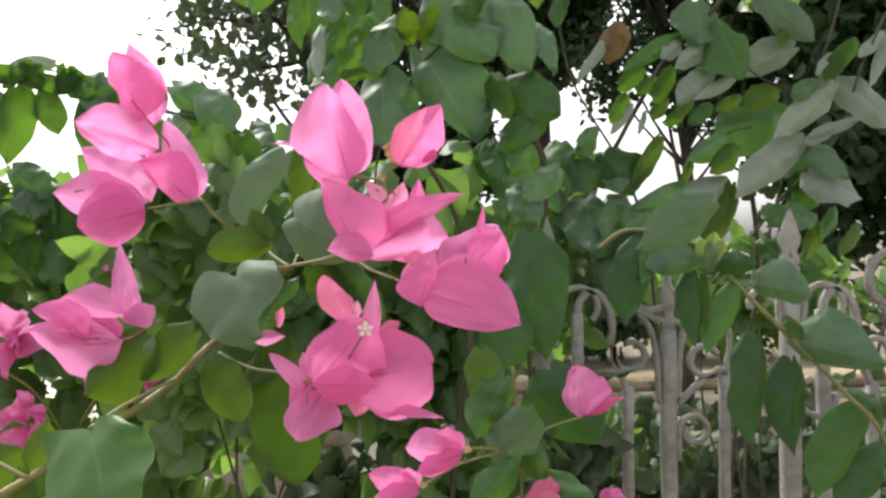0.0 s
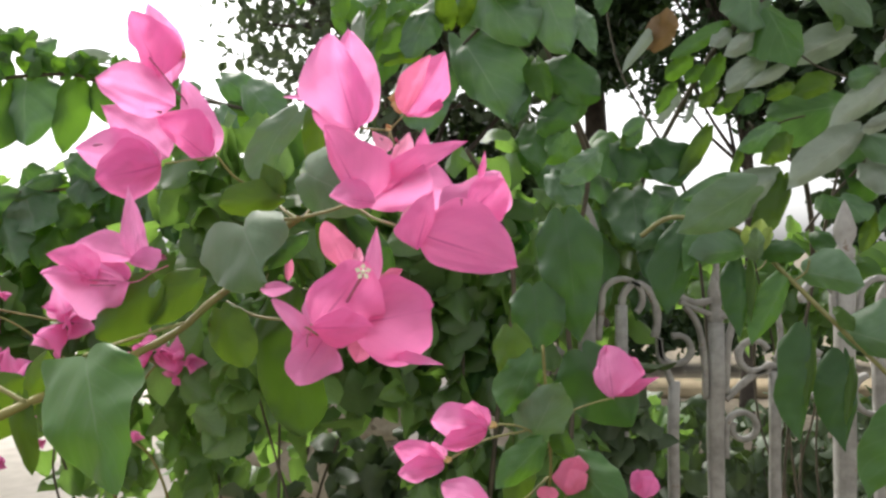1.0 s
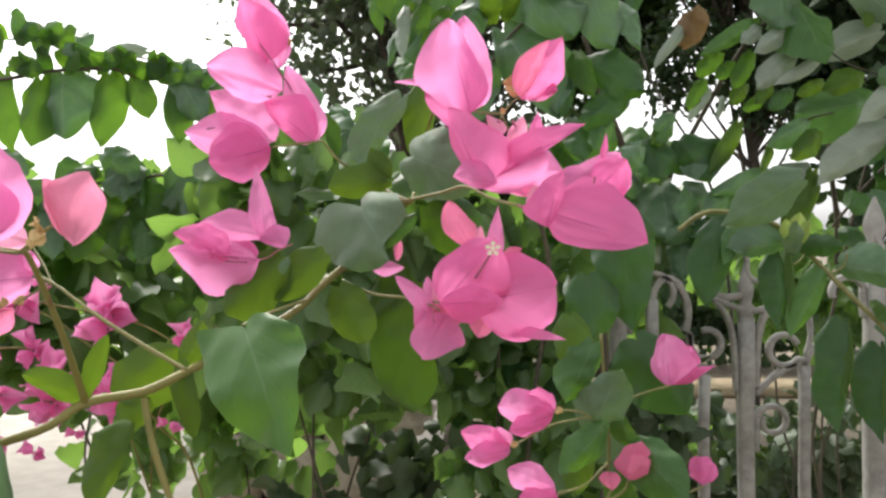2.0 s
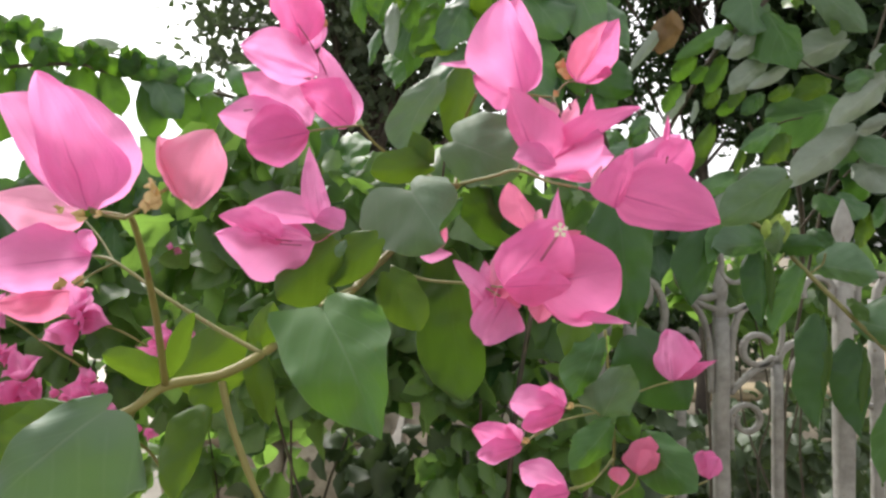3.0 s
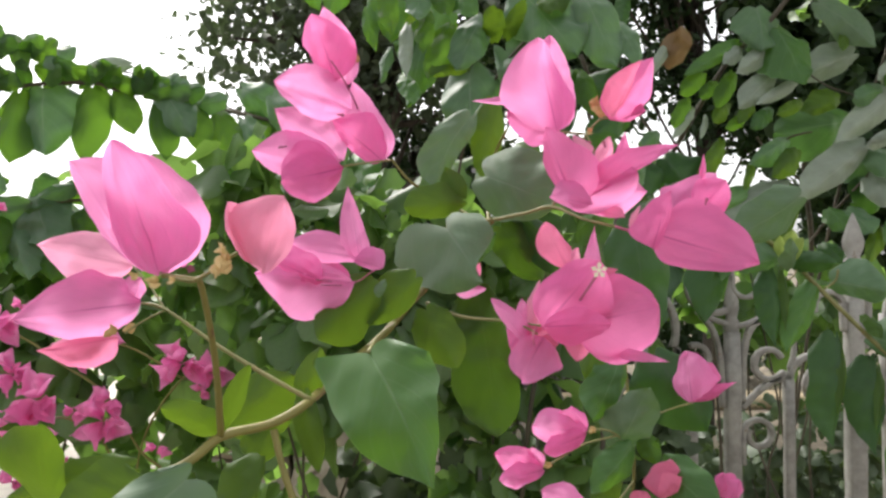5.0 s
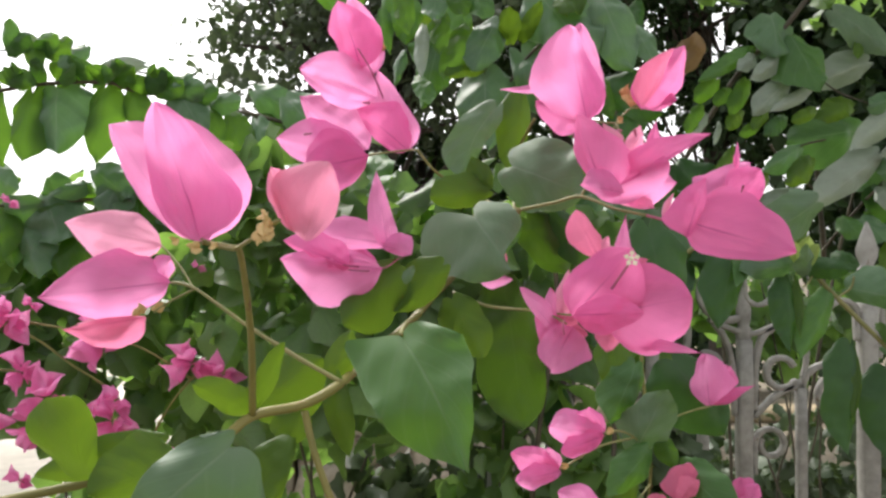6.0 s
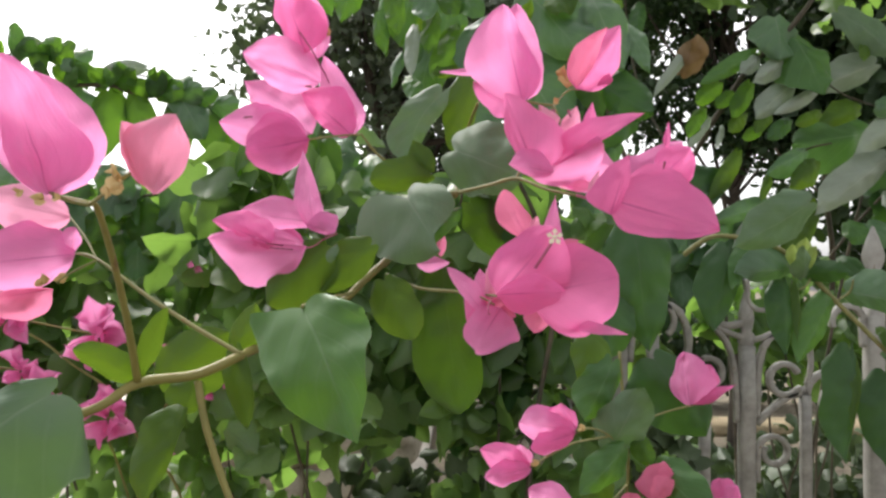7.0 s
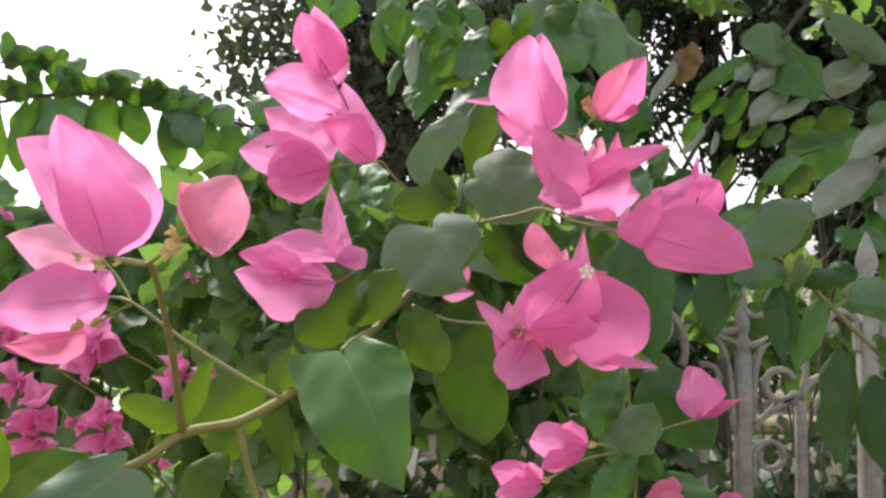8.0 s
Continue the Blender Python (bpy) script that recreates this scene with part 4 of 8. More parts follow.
bract(bloom, (0.1693, 0.6820, 1.3206), (0.1782, 0.6720, 1.3542), left=(0.0140, 0.21), right=(0.0143, 0.59), mat=BRACT_CORAL, sharp=0.65, cup=0.3)
bract(bloom, (0.1687, 0.6760, 1.3223), (0.1846, 0.6680, 1.3415), left=(0.0099, 0.64), right=(0.0085, 0.41), mat=BRACT_CORAL, sharp=0.6)
bract(bloom, (0.1748, 0.6840, 1.3408), (0.1795, 0.6800, 1.3538), left=(0.0038, 0.26), right=(0.0058, 0.61), mat=BRACT_PALE)
bloom = stem("flower", low, STEM_PALE, [(0.1498, 0.6900, 1.2955), (0.1530, 0.6850, 1.3067), (0.1543, 0.6800, 1.3130)], [0.00098, 0.00097, 0.00097])
bract(bloom, (0.1547, 0.6780, 1.3122), (0.1519, 0.6740, 1.3290), left=(0.0085, 0.61), right=(0.0086, 0.42), mat=BRACT_CORAL, sharp=0.55, cup=0.3)
bloom = stem("flower", low, STEM_PALE, [(0.1568, 0.7200, 1.2736), (0.2049, 0.7200, 1.2888), (0.2398, 0.7100, 1.3069)], [0.00092, 0.00092, 0.00091])
bract(bloom, (0.2414, 0.7100, 1.3079), (0.2347, 0.7050, 1.3342), left=(0.0102, 0.60), right=(0.0154, 0.40), mat=BRACT_SHADED, sharp=0.6, cup=0.3)
bract(bloom, (0.2389, 0.7060, 1.3090), (0.2476, 0.7020, 1.3290), left=(0.0101, 0.49), right=(0.0094, 0.57), sharp=0.6, cup=0.3)
bloom = stem("flower", low, STEM_PALE, [(0.2061, 0.7400, 1.3883), (0.2129, 0.7400, 1.3899), (0.2182, 0.7400, 1.3915)], [0.00105, 0.00105, 0.00105])
bract(bloom, (0.2223, 0.7480, 1.3913), (0.2396, 0.7450, 1.4277), left=(0.0171, 0.52), right=(0.0154, 0.71), mat=BRACT_SHADED, sharp=0.6, cup=0.2)
bract(bloom, (0.2188, 0.7420, 1.3912), (0.2112, 0.7320, 1.4395), left=(0.0140, 0.50), right=(0.0287, 0.38), sharp=0.62, cup=0.2, fold=-0.15)
bract(bloom, (0.2214, 0.7450, 1.3928), (0.2603, 0.7380, 1.4102), left=(0.0061, 0.43), right=(0.0066, 0.38), mat=BRACT_SHADED, sharp=1.0)
leaf(low, (0.1405, 0.7100, 1.3590), (0.1658, 0.6900, 1.4121), left=(0.0232, 0.26), right=(0.0238, 0.47), mat=LEAF_PALE, fold=0.25, sharp=0.8, lobe=0.6)
leaf(low, (0.1503, 0.7000, 1.3601), (0.1119, 0.6700, 1.3287), left=(0.0163, 0.24), right=(0.0149, 0.52), mat=LEAF, fold=0.3, sharp=0.8)
leaf(low, (0.1449, 0.7200, 1.4324), (0.1185, 0.7000, 1.3819), left=(0.0144, 0.37), right=(0.0207, 0.55), mat=LEAF, fold=0.25, sharp=0.8)
leaf(low, (0.1958, 0.7800, 1.4293), (0.2400, 0.7600, 1.3603), left=(0.0285, 0.51), right=(0.0457, 0.31), mat=LEAF_SHADOWED, sharp=0.85)
leaf(low, (0.1782, 0.7000, 1.3453), (0.2122, 0.6600, 1.3118), left=(0.0220, 0.44), right=(0.0236, 0.42), mat=LEAF, arch=0.18, sharp=0.8)
leaf(low, (0.1253, 0.7300, 1.4562), (0.1325, 0.7100, 1.4022), left=(0.0165, 0.60), right=(0.0191, 0.39), mat=LEAF_YOUNG, wave=0.045, sharp=0.8)
leaf(low, (0.1335, 0.7200, 1.3396), (0.1244, 0.7000, 1.2999), left=(0.0153, 0.52), right=(0.0128, 0.48), mat=LEAF_YOUNG, wave=0.045)
leaf(low, (0.1641, 0.7200, 1.3142), (0.1740, 0.7000, 1.2851), left=(0.0126, 0.57), right=(0.0149, 0.41), mat=LEAF_THIN, sharp=0.8)
leaf(low, (0.1643, 0.7100, 1.3696), (0.1742, 0.7000, 1.3443), left=(0.0085, 0.58), right=(0.0108, 0.38), mat=LEAF_THIN, sharp=0.8)
leaf(low, (0.1500, 0.8000, 1.4909), (0.1541, 0.7800, 1.4304), left=(0.0300, 0.47), right=(0.0261, 0.40), mat=LEAF_SHADOWED, sharp=0.85)

# ---- twig over the fence ----

twig = empty("bougainvillea_twig", (0.4662, 1.1000, 1.5103), "arching green bougainvillea twig with large hanging leaves", "plant")
stem("stem", twig, STEM_PALE, [(0.3253, 1.1400, 1.5442), (0.3612, 1.1200, 1.5695), (0.4192, 1.1000, 1.5607), (0.4625, 1.1000, 1.5390), (0.5152, 1.1000, 1.4856), (0.5801, 1.0900, 1.4165), (0.6402, 1.0700, 1.3488), (0.6940, 1.0500, 1.2683), (0.7361, 1.0400, 1.0443), (0.7609, 1.0600, 0.4935), (0.7781, 1.0800, -0.1302)], [0.00340, 0.00334, 0.00328, 0.00328, 0.00328, 0.00325, 0.00319, 0.00313, 0.00310, 0.00316, 0.00322])
stem("stem", twig, STEM_PALE, [(0.4861, 1.1000, 1.5151), (0.4767, 1.0900, 1.5038), (0.4646, 1.0850, 1.4964)], [0.00125, 0.00124, 0.00123])
stem("stem", twig, STEM_PALE, [(0.5216, 1.1000, 1.4831), (0.5333, 1.0900, 1.4953), (0.5353, 1.0850, 1.5111)], [0.00141, 0.00139, 0.00139])
leaf(twig, (0.4472, 1.1000, 1.5101), (0.4387, 1.0600, 1.4116), left=(0.0123, 0.45), right=(0.0246, 0.34), mat=LEAF_SHADOWED, fold=0.3, lobe=0.6, sharp=0.95, wave=0.06)
leaf(twig, (0.5105, 1.1000, 1.4927), (0.4539, 1.0600, 1.4008), left=(0.0156, 0.42), right=(0.0216, 0.57), mat=LEAF, fold=0.3, lobe=0.6, sharp=0.95, wave=0.06)
leaf(twig, (0.4630, 1.1000, 1.5075), (0.4526, 1.0600, 1.4296), left=(0.0056, 0.43), right=(0.0075, 0.42), mat=LEAF_YOUNG, fold=0.3, lobe=0.6, sharp=0.95, wave=0.06)
leaf(twig, (0.5385, 1.1000, 1.4159), (0.5172, 1.0600, 1.2727), left=(0.0073, 0.54), right=(0.0372, 0.47), mat=LEAF_SHADOWED, fold=0.3, lobe=0.6, sharp=0.95, wave=0.06)
leaf(twig, (0.5408, 1.1000, 1.4080), (0.5229, 1.0600, 1.3145), left=(0.0102, 0.46), right=(0.0060, 0.46), mat=LEAF_YOUNG, fold=0.3, lobe=0.6, sharp=0.95, wave=0.06)
leaf(twig, (0.5861, 1.1000, 1.3836), (0.5740, 1.0600, 1.2618), left=(0.0133, 0.39), right=(0.0383, 0.36), mat=LEAF_SHADOWED, fold=0.3, lobe=0.6, sharp=0.95, wave=0.06)
leaf(twig, (0.5964, 1.1000, 1.3756), (0.5743, 1.0600, 1.2984), left=(0.0098, 0.45), right=(0.0070, 0.46), mat=LEAF_YOUNG, fold=0.3, lobe=0.6, sharp=0.95, wave=0.06)
leaf(twig, (0.5879, 1.1000, 1.4152), (0.6718, 1.0200, 1.3884), left=(0.0539, 0.31), right=(0.0216, 0.42), mat=LEAF_SHEEN, fold=0.3, lobe=0.6, sharp=0.95, wave=0.06, arch=0.18)
leaf(twig, (0.6896, 1.1000, 1.3170), (0.6043, 1.0600, 1.1970), left=(0.0191, 0.32), right=(0.0417, 0.49), mat=LEAF, fold=0.3, lobe=0.6, sharp=0.95, wave=0.06)
leaf(twig, (0.7181, 1.1000, 1.2547), (0.6412, 1.0600, 1.1672), left=(0.0177, 0.28), right=(0.0366, 0.53), mat=LEAF_SHADOWED, fold=0.3, lobe=0.6, sharp=0.95, wave=0.06)
leaf(twig, (0.5328, 1.1000, 1.4948), (0.5957, 1.0600, 1.4777), left=(0.0391, 0.40), right=(0.0169, 0.68), mat=LEAF_SHEEN, fold=0.3, lobe=0.6, sharp=0.95, wave=0.06)
leaf(twig, (0.4758, 1.1000, 1.5207), (0.5193, 1.0600, 1.5213), left=(0.0167, 0.50), right=(0.0144, 0.50), mat=LEAF_SHADOWED, fold=0.3, lobe=0.6, sharp=0.95, wave=0.06)
leaf(twig, (0.4600, 1.1000, 1.5256), (0.3741, 1.0600, 1.5185), left=(0.0138, 0.58), right=(0.0336, 0.48), mat=LEAF_SHEEN, fold=0.3, lobe=0.6, sharp=0.95, wave=0.06)
leaf(twig, (0.3733, 1.1000, 1.5534), (0.3445, 1.0600, 1.4433), left=(0.0265, 0.35), right=(0.0323, 0.48), mat=LEAF_SHADOWED, fold=0.3, lobe=0.6, sharp=0.95, wave=0.06)
leaf(twig, (0.4034, 1.1000, 1.5632), (0.3678, 1.0600, 1.4990), left=(0.0146, 0.43), right=(0.0156, 0.51), mat=LEAF, fold=0.3, lobe=0.6, sharp=0.95, wave=0.06)
leaf(twig, (0.5770, 1.1000, 1.4469), (0.5814, 1.0600, 1.4201), left=(0.0126, 0.44), right=(0.0101, 0.62), mat=LEAF_YOUNG, fold=0.3, lobe=0.6, sharp=0.95, wave=0.06)
leaf(twig, (0.6642, 1.1000, 1.3428), (0.6888, 1.0600, 1.3269), left=(0.0081, 0.40), right=(0.0093, 0.53), mat=LEAF_SHEEN, fold=0.3, lobe=0.6, sharp=0.95, wave=0.06)
leaf(twig, (0.7002, 1.1000, 1.3343), (0.6901, 1.0600, 1.2963), left=(0.0106, 0.58), right=(0.0078, 0.44), mat=LEAF_YOUNG, fold=0.3, lobe=0.6, sharp=0.95, wave=0.06)
leaf(twig, (0.1834, 0.8200, 1.5606), (0.1957, 0.7900, 1.4367), 0.0674, 0, mat=LEAF_SHADOWED)
leaf(twig, (0.4186, 0.9500, 1.5998), (0.3260, 0.9300, 1.5445), 0.0601, -10, mat=LEAF_PALE, fold=0.3)

# ---- leafy shoots at the top ----

shoot = empty("bougainvillea_shoot", (0.1399, 0.8000, 1.7393), "leafy bougainvillea shoot hanging from above with large greyish leaves", "plant")
stem("stem", shoot, TWIG, [(0.3533, 1.2700, 2.1355), (0.2341, 1.1200, 1.9584), (0.1639, 1.0400, 1.8642), (0.0939, 1.0200, 1.8050), (0.0543, 1.0200, 1.7514), (0.0182, 1.0200, 1.6720), (0.0088, 1.0700, 1.6022)], [0.00361, 0.00292, 0.00246, 0.00217, 0.00193, 0.00169, 0.00152])
leaf(shoot, (-0.0112, 1.1400, 1.8815), (-0.0396, 1.1400, 1.8051), 0.0607, 0)
leaf(shoot, (-0.0519, 1.1400, 1.8497), (-0.0641, 1.1400, 1.8094), 0.0445, 10)
leaf(shoot, (-0.0715, 1.1700, 1.9160), (-0.0799, 1.1700, 1.8498), 0.0498, -20)
leaf(shoot, (-0.1193, 1.2100, 1.9122), (-0.1089, 1.2100, 1.8477), 0.0275, 15)
leaf(shoot, (-0.0881, 1.2400, 1.8594), (-0.1041, 1.2400, 1.8067), 0.0264, 40, mat=LEAF_SHEEN)
leaf(shoot, (0.2373, 1.2100, 1.7039), (0.1918, 1.1800, 1.6584), 0.0679, 0)
leaf(shoot, (0.1793, 1.2700, 1.7123), (0.1886, 1.2700, 1.6405), 0.0631, 0)
leaf(shoot, (-0.0344, 1.1400, 1.8382), (-0.0574, 1.1200, 1.7479), 0.0529, 8)
leaf(shoot, (-0.0146, 1.1700, 1.9144), (0.0066, 1.1700, 1.8595), 0.0498, 0)
leaf(shoot, (0.0025, 1.1700, 1.8468), (0.0348, 1.1400, 1.8301), 0.0426, 0, mat=LEAF_SHEEN)
leaf(shoot, (-0.1626, 1.2100, 1.9543), (-0.1795, 1.2100, 1.9017), 0.0430, 0)
leaf(shoot, (-0.0931, 1.2100, 1.9631), (-0.1099, 1.2100, 1.8737), 0.0515, 15)
leaf(shoot, (-0.2252, 1.2700, 1.9853), (-0.2019, 1.2700, 1.9301), 0.0361, 0)
leaf(shoot, (-0.0562, 1.2700, 1.9394), (-0.0697, 1.2700, 1.9027), 0.0361, 0, mat=LEAF_YOUNG, wave=0.045)
leaf(shoot, (0.0730, 1.0200, 1.7988), (0.1390, 0.9800, 1.6850), left=(0.0585, 0.44), right=(0.0292, 0.38), mat=LEAF_SHEEN, fold=0.2, lobe=0.9, sharp=0.84, wave=0.09)
leaf(shoot, (0.0259, 1.0200, 1.7689), (0.0280, 0.9800, 1.6680), left=(0.0485, 0.12), right=(0.0375, 0.25), mat=LEAF_SHEEN, fold=0.2, lobe=1.4, sharp=0.84, wave=0.09, tilt=0.5)
leaf(shoot, (0.0933, 1.0200, 1.8734), (0.1568, 0.9800, 1.7846), left=(0.0445, 0.66), right=(0.0445, 0.29), mat=LEAF_SHEEN, fold=0.2, lobe=0.7, sharp=0.84, wave=0.09)
leaf(shoot, (0.1727, 1.0200, 1.8731), (0.2081, 0.9800, 1.7691), left=(0.0297, 0.45), right=(0.0298, 0.62), mat=LEAF_SHEEN, fold=0.2, lobe=0.7, sharp=0.84, wave=0.09)
leaf(shoot, (0.2179, 1.0200, 1.8312), (0.2402, 0.9800, 1.7675), left=(0.0167, 0.12), right=(0.0148, 0.42), mat=LEAF_SHEEN, fold=0.2, lobe=0.7, sharp=0.84, wave=0.09)
leaf(shoot, (0.0433, 1.0200, 1.8392), (0.0071, 0.9800, 1.7661), left=(0.0238, 0.49), right=(0.0213, 0.62), mat=LEAF_SHEEN, fold=0.2, lobe=0.7, sharp=0.84, wave=0.09)
leaf(shoot, (0.0595, 1.0200, 1.8104), (0.0549, 0.9800, 1.8418), left=(0.0152, 0.48), right=(0.0143, 0.47), mat=LEAF_YOUNG, fold=0.2, lobe=0.7, sharp=0.84, wave=0.09)
leaf(shoot, (0.0739, 1.0200, 1.8146), (0.0924, 0.9800, 1.8499), left=(0.0113, 0.44), right=(0.0109, 0.54), mat=LEAF_YOUNG, fold=0.2, lobe=0.7, sharp=0.84, wave=0.09)
leaf(shoot, (0.0044, 1.0200, 1.8293), (-0.0247, 0.9800, 1.7553), left=(0.0163, 0.41), right=(0.0177, 0.61), mat=LEAF_THIN, fold=0.2, lobe=0.7, sharp=0.84, wave=0.09)
leaf(shoot, (0.0260, 1.0200, 1.7761), (-0.0254, 0.9800, 1.7595), left=(0.0079, 0.54), right=(0.0184, 0.47), mat=LEAF_YOUNG, fold=0.2, lobe=0.7, sharp=0.84, wave=0.09)
leaf(shoot, (-0.0801, 1.0200, 1.8812), (-0.0707, 0.9800, 1.8120), left=(0.0115, 0.53), right=(0.0157, 0.49), mat=LEAF_THIN, fold=0.2, lobe=0.7, sharp=0.84, wave=0.09)
leaf(shoot, (-0.0358, 1.0200, 1.8825), (-0.0403, 0.9800, 1.8298), left=(0.0178, 0.46), right=(0.0173, 0.59), mat=LEAF_SHEEN, fold=0.2, lobe=0.7, sharp=0.84, wave=0.09)
leaf(shoot, (-0.0290, 1.0200, 1.8509), (-0.0326, 0.9800, 1.7864), left=(0.0123, 0.49), right=(0.0127, 0.55), mat=LEAF_THIN, fold=0.2, lobe=0.7, sharp=0.84, wave=0.09)
leaf(shoot, (0.0129, 1.0200, 1.8794), (0.0203, 0.9800, 1.8295), left=(0.0187, 0.59), right=(0.0174, 0.39), mat=LEAF, fold=0.2, lobe=0.7, sharp=0.84, wave=0.09)
leaf(shoot, (-0.0515, 1.0200, 1.8296), (-0.0536, 0.9800, 1.7589), left=(0.0070, 0.47), right=(0.0120, 0.50), mat=LEAF_ASH_LIT, fold=0.2, lobe=0.7, sharp=0.84, wave=0.09)
leaf(shoot, (0.1801, 1.0200, 1.7564), (0.2424, 0.9800, 1.7161), left=(0.0342, 0.46), right=(0.0220, 0.60), mat=LEAF_SHADOWED, fold=0.2, lobe=0.7, sharp=0.84, wave=0.09, curl=0.2)
leaf(shoot, (0.1701, 1.0200, 1.7709), (0.1838, 0.9800, 1.7089), left=(0.0111, 0.48), right=(0.0220, 0.32), mat=LEAF_THIN, fold=0.2, lobe=0.7, sharp=0.84, wave=0.09)
leaf(shoot, (0.1568, 1.0200, 1.7378), (0.1417, 0.9800, 1.6815), left=(0.0121, 0.45), right=(0.0172, 0.59), mat=LEAF_SHADOWED, fold=0.2, lobe=0.7, sharp=0.84, wave=0.09)
leaf(shoot, (0.2276, 1.0200, 1.7228), (0.1687, 0.9800, 1.6709), left=(0.0234, 0.50), right=(0.0176, 0.51), mat=LEAF_SHADOWED, fold=0.2, lobe=0.7, sharp=0.84, wave=0.09)
leaf(shoot, (0.2472, 1.0200, 1.6489), (0.1980, 0.9800, 1.6109), left=(0.0220, 0.44), right=(0.0151, 0.48), mat=LEAF_SHEEN, fold=0.2, lobe=0.7, sharp=0.84, wave=0.09)
leaf(shoot, (-0.0157, 1.0200, 1.8867), (-0.0044, 0.9800, 1.8358), left=(0.0142, 0.63), right=(0.0144, 0.46), mat=LEAF_THIN, fold=0.2, lobe=0.7, sharp=0.84, wave=0.09)
leaf(shoot, (-0.0602, 1.0200, 1.7651), (-0.0451, 0.9800, 1.7224), left=(0.0133, 0.61), right=(0.0115, 0.40), mat=LEAF, fold=0.2, lobe=0.7, sharp=0.84, wave=0.09)
leaf(shoot, (0.1440, 1.0200, 1.8862), (0.1290, 0.9800, 1.8387), left=(0.0196, 0.42), right=(0.0214, 0.70), mat=LEAF_YOUNG, fold=0.2, lobe=0.7, sharp=0.84, wave=0.09)
leaf(shoot, (0.1619, 1.0200, 1.6844), (0.1718, 0.9800, 1.6306), left=(0.0163, 0.59), right=(0.0197, 0.39), mat=LEAF_SHADOWED, fold=0.2, lobe=0.7, sharp=0.84, wave=0.09)
leaf(shoot, (0.1866, 1.0200, 1.6227), (0.2131, 0.9800, 1.5815), left=(0.0198, 0.61), right=(0.0179, 0.34), mat=LEAF_SHEEN, fold=0.2, lobe=0.7, sharp=0.84, wave=0.09)
leaf(shoot, (0.2055, 1.0200, 1.6912), (0.1824, 0.9800, 1.6444), left=(0.0155, 0.44), right=(0.0123, 0.53), mat=LEAF, fold=0.2, lobe=0.7, sharp=0.84, wave=0.09)

upper = empty("bougainvillea_shoot", (0.4203, 1.4000, 1.7561), "upright bougainvillea shoot with green and sky-brightened ash-grey leaves", "plant")
stem("stem", upper, TWIG, [(0.4154, 1.6200, 1.5857), (0.4234, 1.6000, 1.6649), (0.4577, 1.5500, 1.7493), (0.4966, 1.5000, 1.8333), (0.5363, 1.4600, 1.9034), (0.5957, 1.4200, 1.9643), (0.6597, 1.4000, 2.0579)], [0.00518, 0.00511, 0.00495, 0.00479, 0.00466, 0.00454, 0.00447])
stem("stem", upper, TWIG, [(0.3592, 1.6000, 1.5403), (0.3262, 1.5000, 1.6428), (0.2831, 1.4200, 1.7241), (0.2532, 1.3800, 1.7783), (0.2369, 1.3600, 1.8522)], [0.00454, 0.00426, 0.00403, 0.00392, 0.00386])
stem("stem", upper, TWIG, [(0.7925, 1.7000, 1.4857), (0.7654, 1.6400, 1.5822), (0.7376, 1.6000, 1.6618), (0.7147, 1.5600, 1.7261), (0.6668, 1.5000, 1.7947)], [0.00543, 0.00524, 0.00511, 0.00498, 0.00479])
stem("stem", upper, TWIG, [(0.7182, 1.5500, 1.5586), (0.7521, 1.5000, 1.6278), (0.7980, 1.4600, 1.6932), (0.8408, 1.4400, 1.7527), (0.8618, 1.4200, 1.8514), (0.9024, 1.4000, 1.9572)], [0.00286, 0.00277, 0.00269, 0.00266, 0.00262, 0.00258])
stem("stem", upper, TWIG, [(0.7343, 1.6000, 1.6824), (0.6746, 1.5500, 1.7032), (0.6175, 1.5000, 1.7287), (0.5857, 1.4700, 1.7537)], [0.00273, 0.00264, 0.00256, 0.00250])
stem("stem", upper, TWIG, [(0.6121, 1.5000, 1.7288), (0.6400, 1.4600, 1.7519), (0.6739, 1.4400, 1.7592)], [0.00192, 0.00187, 0.00184])
stem("stem", upper, TWIG, [(0.8409, 1.4400, 1.7682), (0.7737, 1.4300, 1.8132), (0.6868, 1.4200, 1.8424), (0.6359, 1.4200, 1.8832)], [0.00164, 0.00162, 0.00161, 0.00161])
leaf(upper, (0.8737, 1.4500, 1.7757), (0.7485, 1.3800, 1.7321), left=(0.0132, 0.47), right=(0.0082, 0.49), mat=LEAF_ASH_LIT, fold=0.3, lobe=0.6, sharp=0.92, wave=0.07)
leaf(upper, (0.8363, 1.4500, 1.8424), (0.9112, 1.3800, 1.7476), left=(0.0415, 0.28), right=(0.0298, 0.39), mat=LEAF_ASH_LIT, fold=0.3, lobe=0.6, sharp=0.92, wave=0.07)
leaf(upper, (0.7723, 1.4500, 1.7287), (0.8201, 1.3800, 1.6633), left=(0.0278, 0.39), right=(0.0257, 0.37), mat=LEAF_SHEEN, fold=0.3, lobe=0.6, sharp=0.92, wave=0.07)
leaf(upper, (0.7824, 1.4500, 1.6799), (0.8198, 1.3800, 1.6118), left=(0.0454, 0.85), right=(0.0313, 0.22), mat=LEAF_ASH_LIT, fold=0.3, lobe=0.6, sharp=0.92, wave=0.07)
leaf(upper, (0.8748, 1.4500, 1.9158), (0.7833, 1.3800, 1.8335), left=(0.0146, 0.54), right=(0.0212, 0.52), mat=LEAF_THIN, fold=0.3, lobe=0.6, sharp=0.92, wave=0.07)
